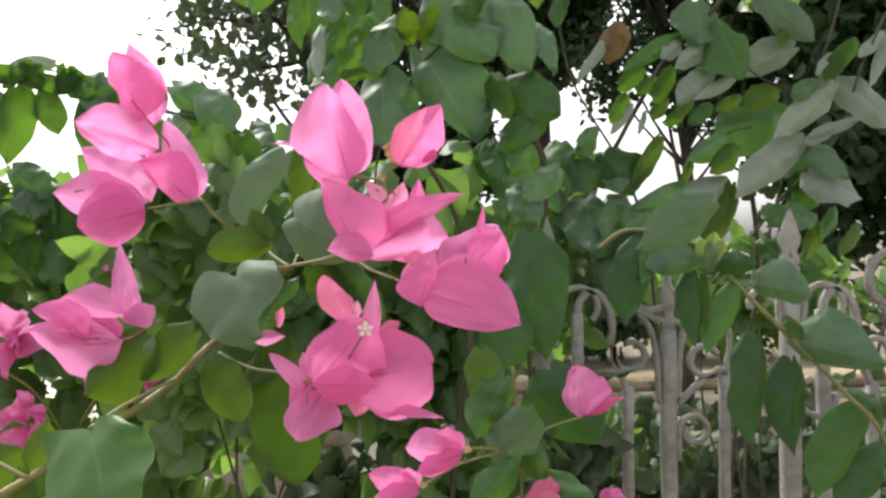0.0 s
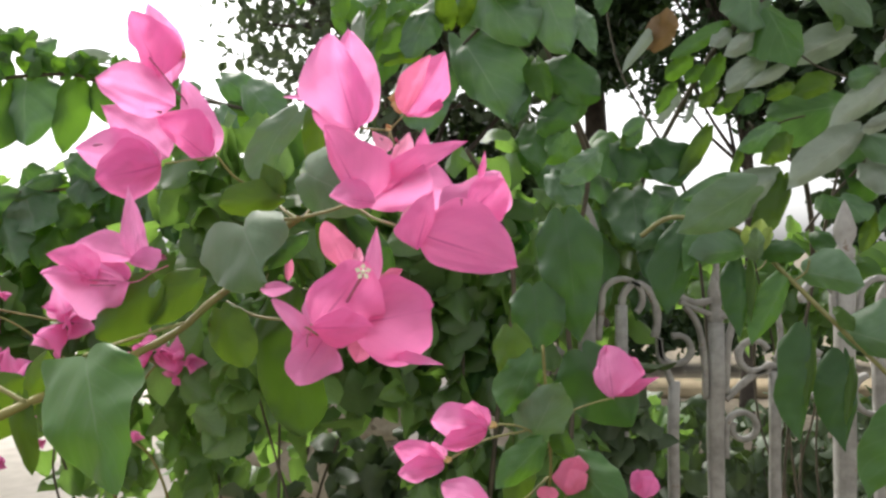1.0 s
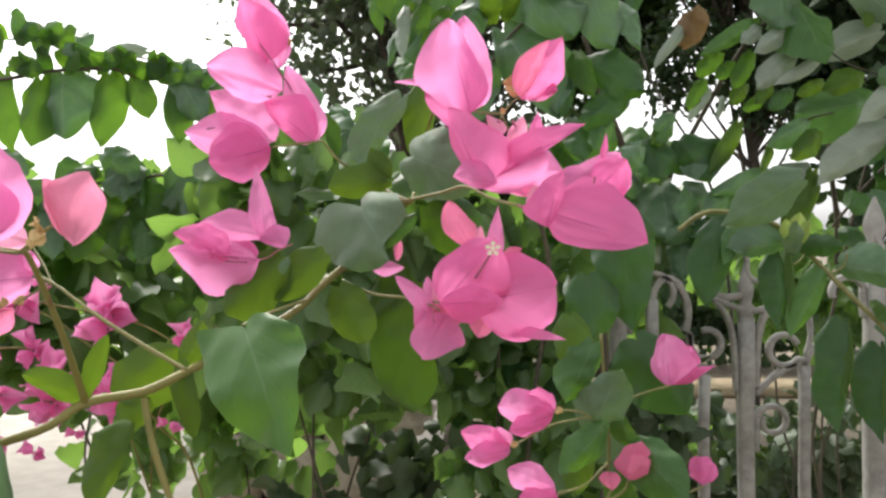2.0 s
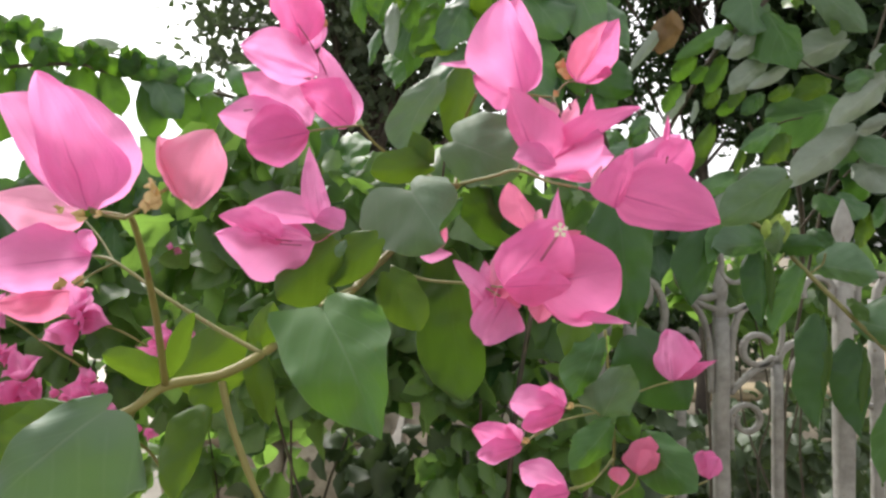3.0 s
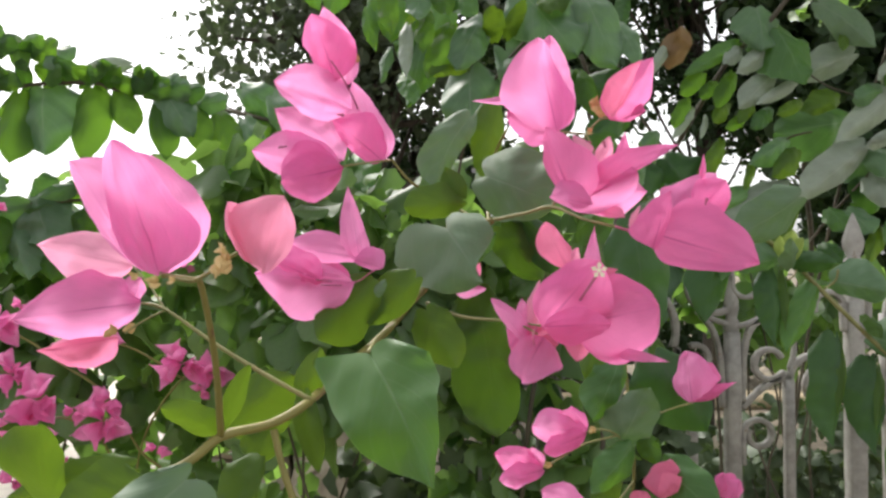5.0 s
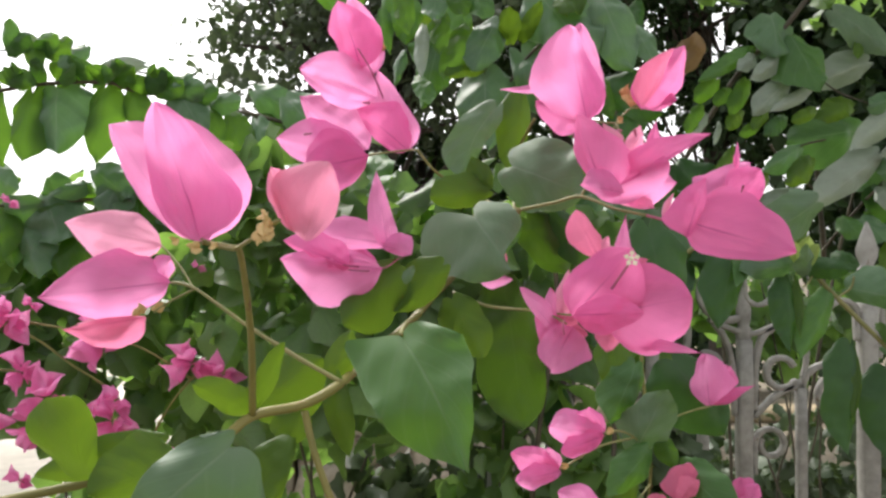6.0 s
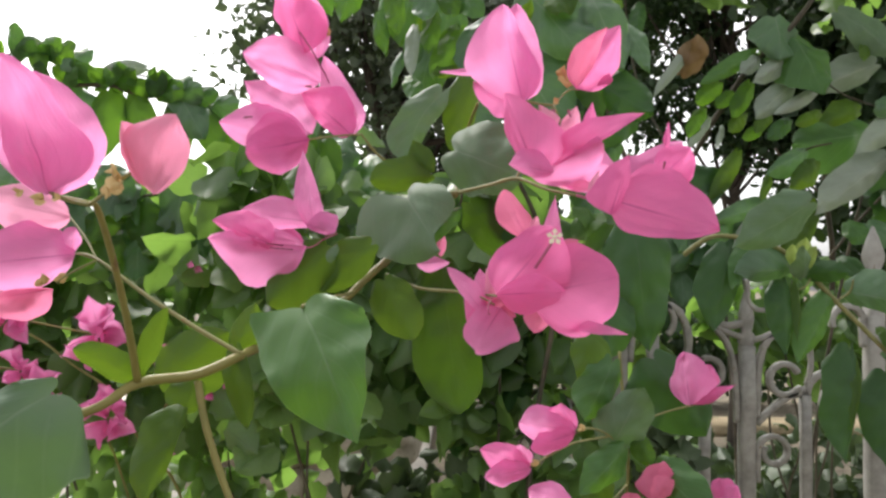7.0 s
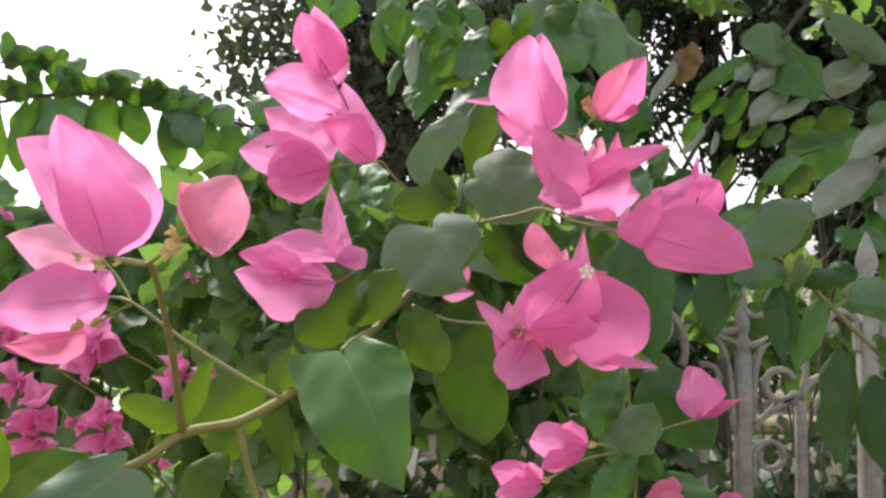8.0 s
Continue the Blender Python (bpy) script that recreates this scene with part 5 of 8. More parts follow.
leaf(upper, (0.9234, 1.4500, 1.9321), (0.8438, 1.3800, 1.8756), left=(0.0140, 0.52), right=(0.0105, 0.57), mat=LEAF_ASH_LIT, fold=0.3, lobe=0.6, sharp=0.92, wave=0.07)
leaf(upper, (0.9297, 1.4500, 1.9300), (0.8645, 1.3800, 1.8231), left=(0.0174, 0.49), right=(0.0108, 0.37), mat=LEAF_ASH_LIT, fold=0.3, lobe=0.6, sharp=0.92, wave=0.07)
leaf(upper, (0.3371, 1.4500, 2.0151), (0.3089, 1.3800, 1.9294), left=(0.0135, 0.55), right=(0.0176, 0.55), mat=LEAF_SHADOWED, fold=0.3, lobe=0.6, sharp=0.92, wave=0.07)
leaf(upper, (0.8765, 1.4500, 1.5770), (0.8071, 1.3800, 1.5268), left=(0.0161, 0.47), right=(0.0130, 0.49), mat=LEAF_YOUNG, fold=0.3, lobe=0.6, sharp=0.92, wave=0.07)
leaf(upper, (0.8345, 1.4500, 1.6087), (0.7772, 1.3800, 1.5568), left=(0.0148, 0.45), right=(0.0147, 0.55), mat=LEAF, fold=0.3, lobe=0.6, sharp=0.92, wave=0.07)
leaf(upper, (0.4004, 1.4300, 1.8806), (0.4210, 1.3900, 1.9382), left=(0.0179, 0.41), right=(0.0365, 0.55), mat=LEAF_BROWN, fold=0.28, lobe=0.6, sharp=0.9, wave=0.14, cup=0.3)
leaf(upper, (0.4165, 1.4300, 1.9263), (0.3474, 1.3900, 1.8325), left=(0.0093, 0.38), right=(0.0116, 0.59), mat=LEAF_ASH_LIT, fold=0.28, lobe=0.6, sharp=0.9, wave=0.07)
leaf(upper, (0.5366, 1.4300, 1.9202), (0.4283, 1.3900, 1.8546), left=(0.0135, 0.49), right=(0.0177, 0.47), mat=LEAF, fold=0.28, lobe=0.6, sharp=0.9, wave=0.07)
leaf(upper, (0.5405, 1.4300, 1.9141), (0.4992, 1.3900, 1.8748), left=(0.0170, 0.40), right=(0.0156, 0.43), mat=LEAF_ASH_LIT, fold=0.28, lobe=0.6, sharp=0.9, wave=0.07)
leaf(upper, (0.5934, 1.4300, 1.9191), (0.5202, 1.3900, 1.8570), left=(0.0222, 0.40), right=(0.0140, 0.53), mat=LEAF_ASH_LIT, fold=0.28, lobe=0.6, sharp=0.9, wave=0.07)
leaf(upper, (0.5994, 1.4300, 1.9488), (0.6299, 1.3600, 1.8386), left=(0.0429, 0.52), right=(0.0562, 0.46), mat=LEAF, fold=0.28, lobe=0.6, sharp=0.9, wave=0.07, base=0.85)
leaf(upper, (0.7581, 1.4500, 1.9058), (0.6264, 1.4200, 1.8487), left=(0.0237, 0.44), right=(0.0383, 0.36), mat=LEAF_ASH_LIT, fold=0.28, lobe=0.6, sharp=0.9, wave=0.07)
leaf(upper, (0.5702, 1.4300, 1.9852), (0.5661, 1.3900, 1.9007), left=(0.0407, 0.56), right=(0.0459, 0.32), mat=LEAF_SHEEN, fold=0.28, lobe=0.6, sharp=0.9, wave=0.07)
leaf(upper, (0.6853, 1.4300, 1.9948), (0.7682, 1.3900, 1.9048), left=(0.0367, 0.66), right=(0.0274, 0.51), mat=LEAF_PALE, fold=0.28, lobe=0.6, sharp=0.9, wave=0.07)
leaf(upper, (0.7336, 1.4300, 1.9483), (0.7099, 1.3900, 1.8982), left=(0.0126, 0.40), right=(0.0112, 0.49), mat=LEAF_YOUNG, fold=0.28, lobe=0.6, sharp=0.9, wave=0.07)
leaf(upper, (0.7702, 1.5000, 1.7882), (0.6190, 1.4600, 1.7628), left=(0.0641, 0.49), right=(0.0394, 0.45), mat=LEAF_SHEEN, fold=0.28, lobe=0.6, sharp=0.6, wave=0.07)
leaf(upper, (0.7214, 1.4300, 1.8159), (0.6377, 1.3900, 1.7895), left=(0.0145, 0.60), right=(0.0301, 0.34), mat=LEAF_YOUNG, fold=0.28, lobe=0.6, sharp=0.9, wave=0.07)
leaf(upper, (0.5990, 1.4300, 1.8634), (0.5237, 1.3900, 1.7950), left=(0.0204, 0.38), right=(0.0234, 0.50), mat=LEAF_ASH_LIT, fold=0.28, lobe=0.6, sharp=0.9, wave=0.07)
leaf(upper, (0.6419, 1.4300, 1.8488), (0.5561, 1.3900, 1.8023), left=(0.0121, 0.48), right=(0.0112, 0.50), mat=LEAF_ASH_LIT, fold=0.28, lobe=0.6, sharp=0.9, wave=0.07)
leaf(upper, (0.8027, 1.4300, 1.8364), (0.7283, 1.3900, 1.8113), left=(0.0191, 0.65), right=(0.0172, 0.46), mat=LEAF_SHEEN, fold=0.28, lobe=0.6, sharp=0.6, wave=0.07)
leaf(upper, (0.8201, 1.4300, 1.8322), (0.7017, 1.3900, 1.7367), left=(0.0265, 0.44), right=(0.0252, 0.53), mat=LEAF_ASH_LIT, fold=0.28, lobe=0.6, sharp=0.9, wave=0.07)
leaf(upper, (0.8197, 1.4300, 1.7612), (0.7505, 1.3900, 1.7265), left=(0.0177, 0.55), right=(0.0098, 0.48), mat=LEAF_ASH_LIT, fold=0.28, lobe=0.6, sharp=0.9, wave=0.07)
leaf(upper, (0.7636, 1.4300, 1.7323), (0.6275, 1.3900, 1.6276), left=(0.0253, 0.37), right=(0.0387, 0.48), mat=LEAF_ASH_LIT, fold=0.28, lobe=0.6, sharp=0.9, wave=0.07)
leaf(upper, (0.7741, 1.5000, 1.7342), (0.8287, 1.4600, 1.6734), left=(0.0435, 0.51), right=(0.0464, 0.38), mat=LEAF_SHEEN, fold=0.28, lobe=0.6, sharp=0.9, wave=0.07)
leaf(upper, (0.8489, 1.5000, 1.6898), (0.7614, 1.4600, 1.6317), left=(0.0480, 0.60), right=(0.0300, 0.56), mat=LEAF_SHADOWED, fold=0.28, lobe=0.6, sharp=0.9, wave=0.07)
leaf(upper, (0.6219, 1.4300, 1.7439), (0.5423, 1.3900, 1.6961), left=(0.0261, 0.41), right=(0.0144, 0.50), mat=LEAF_SHEEN, fold=0.28, lobe=0.6, sharp=0.9, wave=0.07)
leaf(upper, (0.6413, 1.4300, 1.7258), (0.5802, 1.3900, 1.6725), left=(0.0281, 0.29), right=(0.0162, 0.42), mat=LEAF_YOUNG, fold=0.28, lobe=0.6, sharp=0.9, wave=0.07)
leaf(upper, (0.5591, 1.4300, 1.7009), (0.5316, 1.3900, 1.6517), left=(0.0100, 0.50), right=(0.0087, 0.52), mat=LEAF_YOUNG, fold=0.28, lobe=0.6, sharp=0.9, wave=0.07)
leaf(upper, (0.3996, 1.4300, 1.7106), (0.4445, 1.3900, 1.6389), left=(0.0599, 0.53), right=(0.0378, 0.27), mat=LEAF_SHADOWED, fold=0.28, lobe=0.6, sharp=0.7, wave=0.07)
leaf(upper, (0.5024, 1.4300, 1.7414), (0.4427, 1.3900, 1.6506), left=(0.0205, 0.48), right=(0.0125, 0.50), mat=LEAF_YOUNG, fold=0.28, lobe=0.6, sharp=0.9, wave=0.07)
leaf(upper, (0.3361, 1.4300, 1.7133), (0.3542, 1.3900, 1.6397), left=(0.0474, 0.52), right=(0.0261, 0.56), mat=LEAF_SHADOWED, fold=0.28, lobe=0.6, sharp=0.9, wave=0.07)
leaf(upper, (0.6234, 1.4300, 1.6545), (0.4882, 1.3900, 1.5649), left=(0.0351, 0.35), right=(0.0393, 0.53), mat=LEAF_ASH_LIT, fold=0.4, lobe=0.6, sharp=0.9, wave=0.07)
leaf(upper, (0.5549, 1.4300, 1.6511), (0.4502, 1.3900, 1.6117), left=(0.0147, 0.54), right=(0.0199, 0.49), mat=LEAF_SHEEN, fold=0.28, lobe=0.6, sharp=0.9, wave=0.07)
leaf(upper, (0.6312, 1.4300, 1.6544), (0.5777, 1.3900, 1.5372), left=(0.0263, 0.27), right=(0.0255, 0.59), mat=LEAF_YOUNG, fold=0.28, lobe=0.6, sharp=0.7, wave=0.07)
leaf(upper, (0.4900, 1.4300, 1.6258), (0.4308, 1.3900, 1.5769), left=(0.0275, 0.38), right=(0.0206, 0.48), mat=LEAF_SHEEN, fold=0.28, lobe=0.6, sharp=0.9, wave=0.07)
leaf(upper, (0.5388, 1.4300, 1.5557), (0.4076, 1.3900, 1.5382), left=(0.0262, 0.45), right=(0.0367, 0.46), mat=LEAF_SHADOWED, fold=0.28, lobe=0.6, sharp=0.9, wave=0.07)
leaf(upper, (0.6953, 1.4300, 1.6162), (0.7160, 1.3900, 1.5788), left=(0.0213, 0.49), right=(0.0212, 0.45), mat=LEAF, fold=0.28, lobe=0.6, sharp=0.9, wave=0.07)
leaf(upper, (0.7302, 1.4300, 1.6159), (0.7555, 1.3900, 1.5747), left=(0.0294, 0.71), right=(0.0261, 0.46), mat=LEAF_SHEEN, fold=0.28, lobe=0.6, sharp=0.9, wave=0.07)
leaf(upper, (0.7920, 1.4300, 1.5838), (0.7496, 1.3900, 1.5209), left=(0.0198, 0.44), right=(0.0156, 0.48), mat=LEAF_YOUNG, fold=0.28, lobe=0.6, sharp=0.9, wave=0.07)
leaf(upper, (0.5265, 1.4300, 1.8666), (0.4817, 1.3900, 1.7956), left=(0.0174, 0.45), right=(0.0156, 0.54), mat=LEAF_THIN, fold=0.28, lobe=0.6, sharp=0.9, wave=0.07)
leaf(upper, (0.4969, 1.4300, 1.8471), (0.4511, 1.3900, 1.8154), left=(0.0133, 0.54), right=(0.0128, 0.44), mat=LEAF_THIN, fold=0.28, lobe=0.6, sharp=0.9, wave=0.07)
leaf(upper, (0.5596, 1.4300, 1.8163), (0.5236, 1.3900, 1.7698), left=(0.0141, 0.42), right=(0.0123, 0.56), mat=LEAF_YOUNG, fold=0.28, lobe=0.6, sharp=0.9, wave=0.07)
leaf(upper, (0.5948, 1.4300, 1.7999), (0.5426, 1.3900, 1.7599), left=(0.0188, 0.40), right=(0.0120, 0.51), mat=LEAF_SHADOWED, fold=0.28, lobe=0.6, sharp=0.9, wave=0.07)
leaf(upper, (0.5164, 1.4300, 1.8109), (0.4758, 1.3900, 1.7705), left=(0.0157, 0.46), right=(0.0114, 0.52), mat=LEAF_YOUNG, fold=0.28, lobe=0.6, sharp=0.9, wave=0.07)
leaf(upper, (0.4436, 1.4300, 1.8180), (0.4048, 1.3900, 1.7617), left=(0.0148, 0.49), right=(0.0137, 0.54), mat=LEAF_THIN, fold=0.28, lobe=0.6, sharp=0.9, wave=0.07)
leaf(upper, (0.4714, 1.4300, 1.8674), (0.4185, 1.3900, 1.8198), left=(0.0183, 0.46), right=(0.0141, 0.51), mat=LEAF_THIN, fold=0.28, lobe=0.6, sharp=0.9, wave=0.07)
leaf(upper, (0.4750, 1.4300, 1.7876), (0.4527, 1.3900, 1.7417), left=(0.0082, 0.49), right=(0.0044, 0.48), mat=LEAF_ASH_LIT, fold=0.28, lobe=0.6, sharp=0.9, wave=0.07)
leaf(upper, (0.4514, 1.4300, 1.8019), (0.4047, 1.3900, 1.7423), left=(0.0114, 0.51), right=(0.0081, 0.46), mat=LEAF_ASH_LIT, fold=0.28, lobe=0.6, sharp=0.9, wave=0.07)
leaf(upper, (0.3879, 1.4300, 1.7587), (0.3469, 1.3900, 1.7255), left=(0.0160, 0.42), right=(0.0119, 0.54), mat=LEAF_SHEEN, fold=0.28, lobe=0.6, sharp=0.9, wave=0.07)
leaf(upper, (0.3839, 1.4300, 1.7428), (0.3429, 1.3900, 1.7041), left=(0.0199, 0.41), right=(0.0142, 0.47), mat=LEAF, fold=0.28, lobe=0.6, sharp=0.9, wave=0.07)
leaf(upper, (0.8251, 1.4300, 1.8894), (0.7717, 1.3900, 1.8453), left=(0.0201, 0.55), right=(0.0124, 0.46), mat=LEAF_ASH_LIT, fold=0.28, lobe=0.6, sharp=0.9, wave=0.07)
leaf(upper, (0.5477, 1.4300, 1.7846), (0.4987, 1.3900, 1.7586), left=(0.0120, 0.57), right=(0.0111, 0.39), mat=LEAF_THIN, fold=0.28, lobe=0.6, sharp=0.9, wave=0.07)
leaf(upper, (0.6505, 1.4300, 1.8130), (0.5921, 1.3900, 1.7844), left=(0.0141, 0.52), right=(0.0110, 0.45), mat=LEAF_YOUNG, fold=0.28, lobe=0.6, sharp=0.9, wave=0.07)
leaf(upper, (0.4286, 1.4300, 1.5713), (0.3594, 1.3900, 1.5307), left=(0.0255, 0.39), right=(0.0223, 0.58), mat=LEAF_SHEEN, fold=0.28, lobe=0.6, sharp=0.9, wave=0.07)
leaf(upper, (0.6833, 1.4300, 1.5548), (0.7045, 1.3900, 1.5230), left=(0.0188, 0.46), right=(0.0197, 0.46), mat=LEAF_SHADOWED, fold=0.28, lobe=0.6, sharp=0.9, wave=0.07)

# ---- vines against the sky ----

vine = empty("bougainvillea_vine", (-0.4555, 1.2500, 1.7369), "thin trailing bougainvillea vine with heart-shaped leaves", "plant")
stem("stem", vine, TWIG, [(-0.9958, 1.2800, 1.7853), (-0.8586, 1.2800, 1.7937), (-0.7422, 1.2800, 1.8021), (-0.6940, 1.2800, 1.8101), (-0.6364, 1.2800, 1.8162), (-0.5639, 1.2800, 1.8165), (-0.5363, 1.2800, 1.8079), (-0.4885, 1.2900, 1.8003), (-0.4065, 1.3000, 1.7848), (-0.3267, 1.3200, 1.7708), (-0.2568, 1.3500, 1.7543), (-0.1975, 1.4000, 1.7217), (-0.1254, 1.4700, 1.6255)], [0.00327, 0.00327, 0.00327, 0.00327, 0.00327, 0.00327, 0.00327, 0.00330, 0.00332, 0.00337, 0.00345, 0.00358, 0.00376])
stem("stem", vine, TWIG, [(-0.9512, 1.3000, 1.8745), (-0.8128, 1.3000, 1.8749), (-0.7344, 1.3000, 1.8722), (-0.6662, 1.3000, 1.8659), (-0.6082, 1.3000, 1.8484), (-0.5309, 1.3000, 1.8401), (-0.4638, 1.3000, 1.8264), (-0.3908, 1.3100, 1.7959), (-0.3267, 1.3200, 1.7708)], [0.00166, 0.00166, 0.00166, 0.00166, 0.00166, 0.00166, 0.00166, 0.00167, 0.00169])
stem("stem", vine, TWIG, [(-0.5639, 1.2800, 1.8156), (-0.5609, 1.2780, 1.8244), (-0.5594, 1.2770, 1.8324)], [0.00127, 0.00127, 0.00127])
stem("stem", vine, TWIG, [(-0.4961, 1.2900, 1.8022), (-0.4876, 1.2880, 1.8110), (-0.4842, 1.2870, 1.8182)], [0.00128, 0.00128, 0.00128])
stem("stem", vine, TWIG, [(-0.6940, 1.2800, 1.8092), (-0.6966, 1.2780, 1.8200), (-0.6978, 1.2770, 1.8281)], [0.00127, 0.00127, 0.00127])
leaf(vine, (-0.6488, 1.2850, 1.8099), (-0.6324, 1.2500, 1.6989), left=(0.0614, 0.24), right=(0.0542, 0.39), mat=LEAF_SHEEN, fold=0.25, lobe=0.8, sharp=0.86, curl=0.03, wave=0.05)
leaf(vine, (-0.6874, 1.2850, 1.8008), (-0.6851, 1.2500, 1.6845), left=(0.0376, 0.64), right=(0.0311, 0.52), mat=LEAF_THIN, fold=0.25, lobe=0.8, sharp=0.86, curl=0.03, wave=0.05)
leaf(vine, (-0.5702, 1.2850, 1.8092), (-0.5698, 1.2500, 1.6823), left=(0.0381, 0.34), right=(0.0261, 0.50), mat=LEAF_THIN, fold=0.25, lobe=0.8, sharp=0.86, curl=0.03, wave=0.05)
leaf(vine, (-0.5282, 1.2850, 1.8052), (-0.4877, 1.2500, 1.7291), left=(0.0224, 0.58), right=(0.0269, 0.32), mat=LEAF_THIN, fold=0.25, lobe=0.8, sharp=0.86, curl=0.03, wave=0.05)
leaf(vine, (-0.4531, 1.2850, 1.8046), (-0.4000, 1.2500, 1.7259), left=(0.0288, 0.42), right=(0.0507, 0.12), mat=LEAF_SHEEN, fold=0.25, lobe=0.8, sharp=0.86, curl=0.03, wave=0.05)
leaf(vine, (-0.4656, 1.2850, 1.7824), (-0.4389, 1.2500, 1.6873), left=(0.0251, 0.55), right=(0.0204, 0.38), mat=LEAF_THIN, fold=0.25, lobe=0.8, sharp=0.86, curl=0.03, wave=0.05)
leaf(vine, (-0.7501, 1.2850, 1.8107), (-0.7153, 1.2500, 1.6755), left=(0.0183, 0.51), right=(0.0407, 0.38), mat=LEAF_THIN, fold=0.25, lobe=0.8, sharp=0.86, curl=0.03, wave=0.05)
leaf(vine, (-0.7583, 1.2850, 1.6765), (-0.6902, 1.2500, 1.6389), left=(0.0236, 0.35), right=(0.0199, 0.55), mat=LEAF_SHEEN, fold=0.25, lobe=0.8, sharp=0.86, curl=0.03, wave=0.05)
leaf(vine, (-0.7254, 1.2850, 1.8666), (-0.7083, 1.2500, 1.9104), left=(0.0166, 0.49), right=(0.0176, 0.52), mat=LEAF_SHEEN, fold=0.25, lobe=0.8, sharp=0.86, curl=0.03, wave=0.05)
leaf(vine, (-0.6962, 1.2850, 1.8914), (-0.6575, 1.2500, 1.8282), left=(0.0157, 0.51), right=(0.0190, 0.35), mat=LEAF_THIN, fold=0.25, lobe=0.8, sharp=0.86, curl=0.03, wave=0.05)
leaf(vine, (-0.7412, 1.2850, 1.8256), (-0.6652, 1.2500, 1.8047), left=(0.0242, 0.34), right=(0.0122, 0.53), mat=LEAF_THIN, fold=0.25, lobe=0.8, sharp=0.86, curl=0.03, wave=0.05)
leaf(vine, (-0.6675, 1.2850, 1.8660), (-0.6076, 1.2500, 1.8676), left=(0.0213, 0.61), right=(0.0194, 0.48), mat=LEAF_THIN, fold=0.25, lobe=0.8, sharp=0.86, curl=0.03, wave=0.05)
leaf(vine, (-0.6041, 1.2850, 1.8765), (-0.6312, 1.2500, 1.8352), left=(0.0195, 0.49), right=(0.0155, 0.50), mat=LEAF_SHEEN, fold=0.25, lobe=0.8, sharp=0.86, curl=0.03, wave=0.05)
leaf(vine, (-0.6333, 1.2850, 1.8190), (-0.6443, 1.2500, 1.8390), left=(0.0114, 0.49), right=(0.0167, 0.50), mat=LEAF_THIN, fold=0.25, lobe=0.8, sharp=0.86, curl=0.03, wave=0.05)
leaf(vine, (-0.5854, 1.2850, 1.8186), (-0.6068, 1.2500, 1.8459), left=(0.0150, 0.41), right=(0.0154, 0.52), mat=LEAF, fold=0.25, lobe=0.8, sharp=0.86, curl=0.03, wave=0.05)
leaf(vine, (-0.5089, 1.2850, 1.8477), (-0.5603, 1.2500, 1.8400), left=(0.0123, 0.43), right=(0.0123, 0.43), mat=LEAF_ASH_LIT, fold=0.25, lobe=0.8, sharp=0.86, curl=0.03, wave=0.05)
leaf(vine, (-0.5471, 1.2850, 1.8239), (-0.5883, 1.2500, 1.8366), left=(0.0143, 0.47), right=(0.0107, 0.51), mat=LEAF_THIN, fold=0.25, lobe=0.8, sharp=0.86, curl=0.03, wave=0.05)
leaf(vine, (-0.4929, 1.2850, 1.8104), (-0.5261, 1.2500, 1.8107), left=(0.0136, 0.40), right=(0.0179, 0.54), mat=LEAF_THIN, fold=0.25, lobe=0.8, sharp=0.86, curl=0.03, wave=0.05)
leaf(vine, (-0.4691, 1.2850, 1.8232), (-0.4677, 1.2500, 1.8355), left=(0.0103, 0.63), right=(0.0103, 0.37), mat=LEAF_SHEEN, fold=0.25, lobe=0.8, sharp=0.86, curl=0.03, wave=0.05)
leaf(vine, (-0.4350, 1.2850, 1.8340), (-0.4494, 1.2500, 1.8038), left=(0.0121, 0.41), right=(0.0104, 0.50), mat=LEAF_SHEEN, fold=0.25, lobe=0.8, sharp=0.86, curl=0.03, wave=0.05)
leaf(vine, (-0.7066, 1.2850, 1.8047), (-0.7043, 1.2500, 1.8414), left=(0.0092, 0.45), right=(0.0126, 0.52), mat=LEAF, fold=0.25, lobe=0.8, sharp=0.86, curl=0.03, wave=0.05)
leaf(vine, (-0.5053, 1.2850, 1.8180), (-0.4787, 1.2500, 1.8410), left=(0.0089, 0.41), right=(0.0098, 0.51), mat=LEAF, fold=0.25, lobe=0.8, sharp=0.86, curl=0.03, wave=0.05)
leaf(vine, (-0.7163, 1.2850, 1.8067), (-0.7157, 1.2500, 1.8342), left=(0.0097, 0.50), right=(0.0182, 0.48), mat=LEAF, fold=0.25, lobe=0.8, sharp=0.86, curl=0.03, wave=0.05)
leaf(vine, (-0.6776, 1.2850, 1.8101), (-0.6667, 1.2500, 1.8483), left=(0.0163, 0.51), right=(0.0148, 0.54), mat=LEAF_SHADOWED, fold=0.25, lobe=0.8, sharp=0.86, curl=0.03, wave=0.05)
leaf(vine, (-0.6487, 1.2850, 1.8154), (-0.6032, 1.2500, 1.8386), left=(0.0174, 0.36), right=(0.0156, 0.54), mat=LEAF, fold=0.25, lobe=0.8, sharp=0.86, curl=0.03, wave=0.05)
leaf(vine, (-0.6103, 1.2850, 1.8133), (-0.6105, 1.2500, 1.8531), left=(0.0172, 0.55), right=(0.0155, 0.46), mat=LEAF_SHADOWED, fold=0.25, lobe=0.8, sharp=0.86, curl=0.03, wave=0.05)
leaf(vine, (-0.5912, 1.2850, 1.8150), (-0.5398, 1.2500, 1.8434), left=(0.0165, 0.36), right=(0.0165, 0.69), mat=LEAF, fold=0.25, lobe=0.8, sharp=0.86, curl=0.03, wave=0.05)
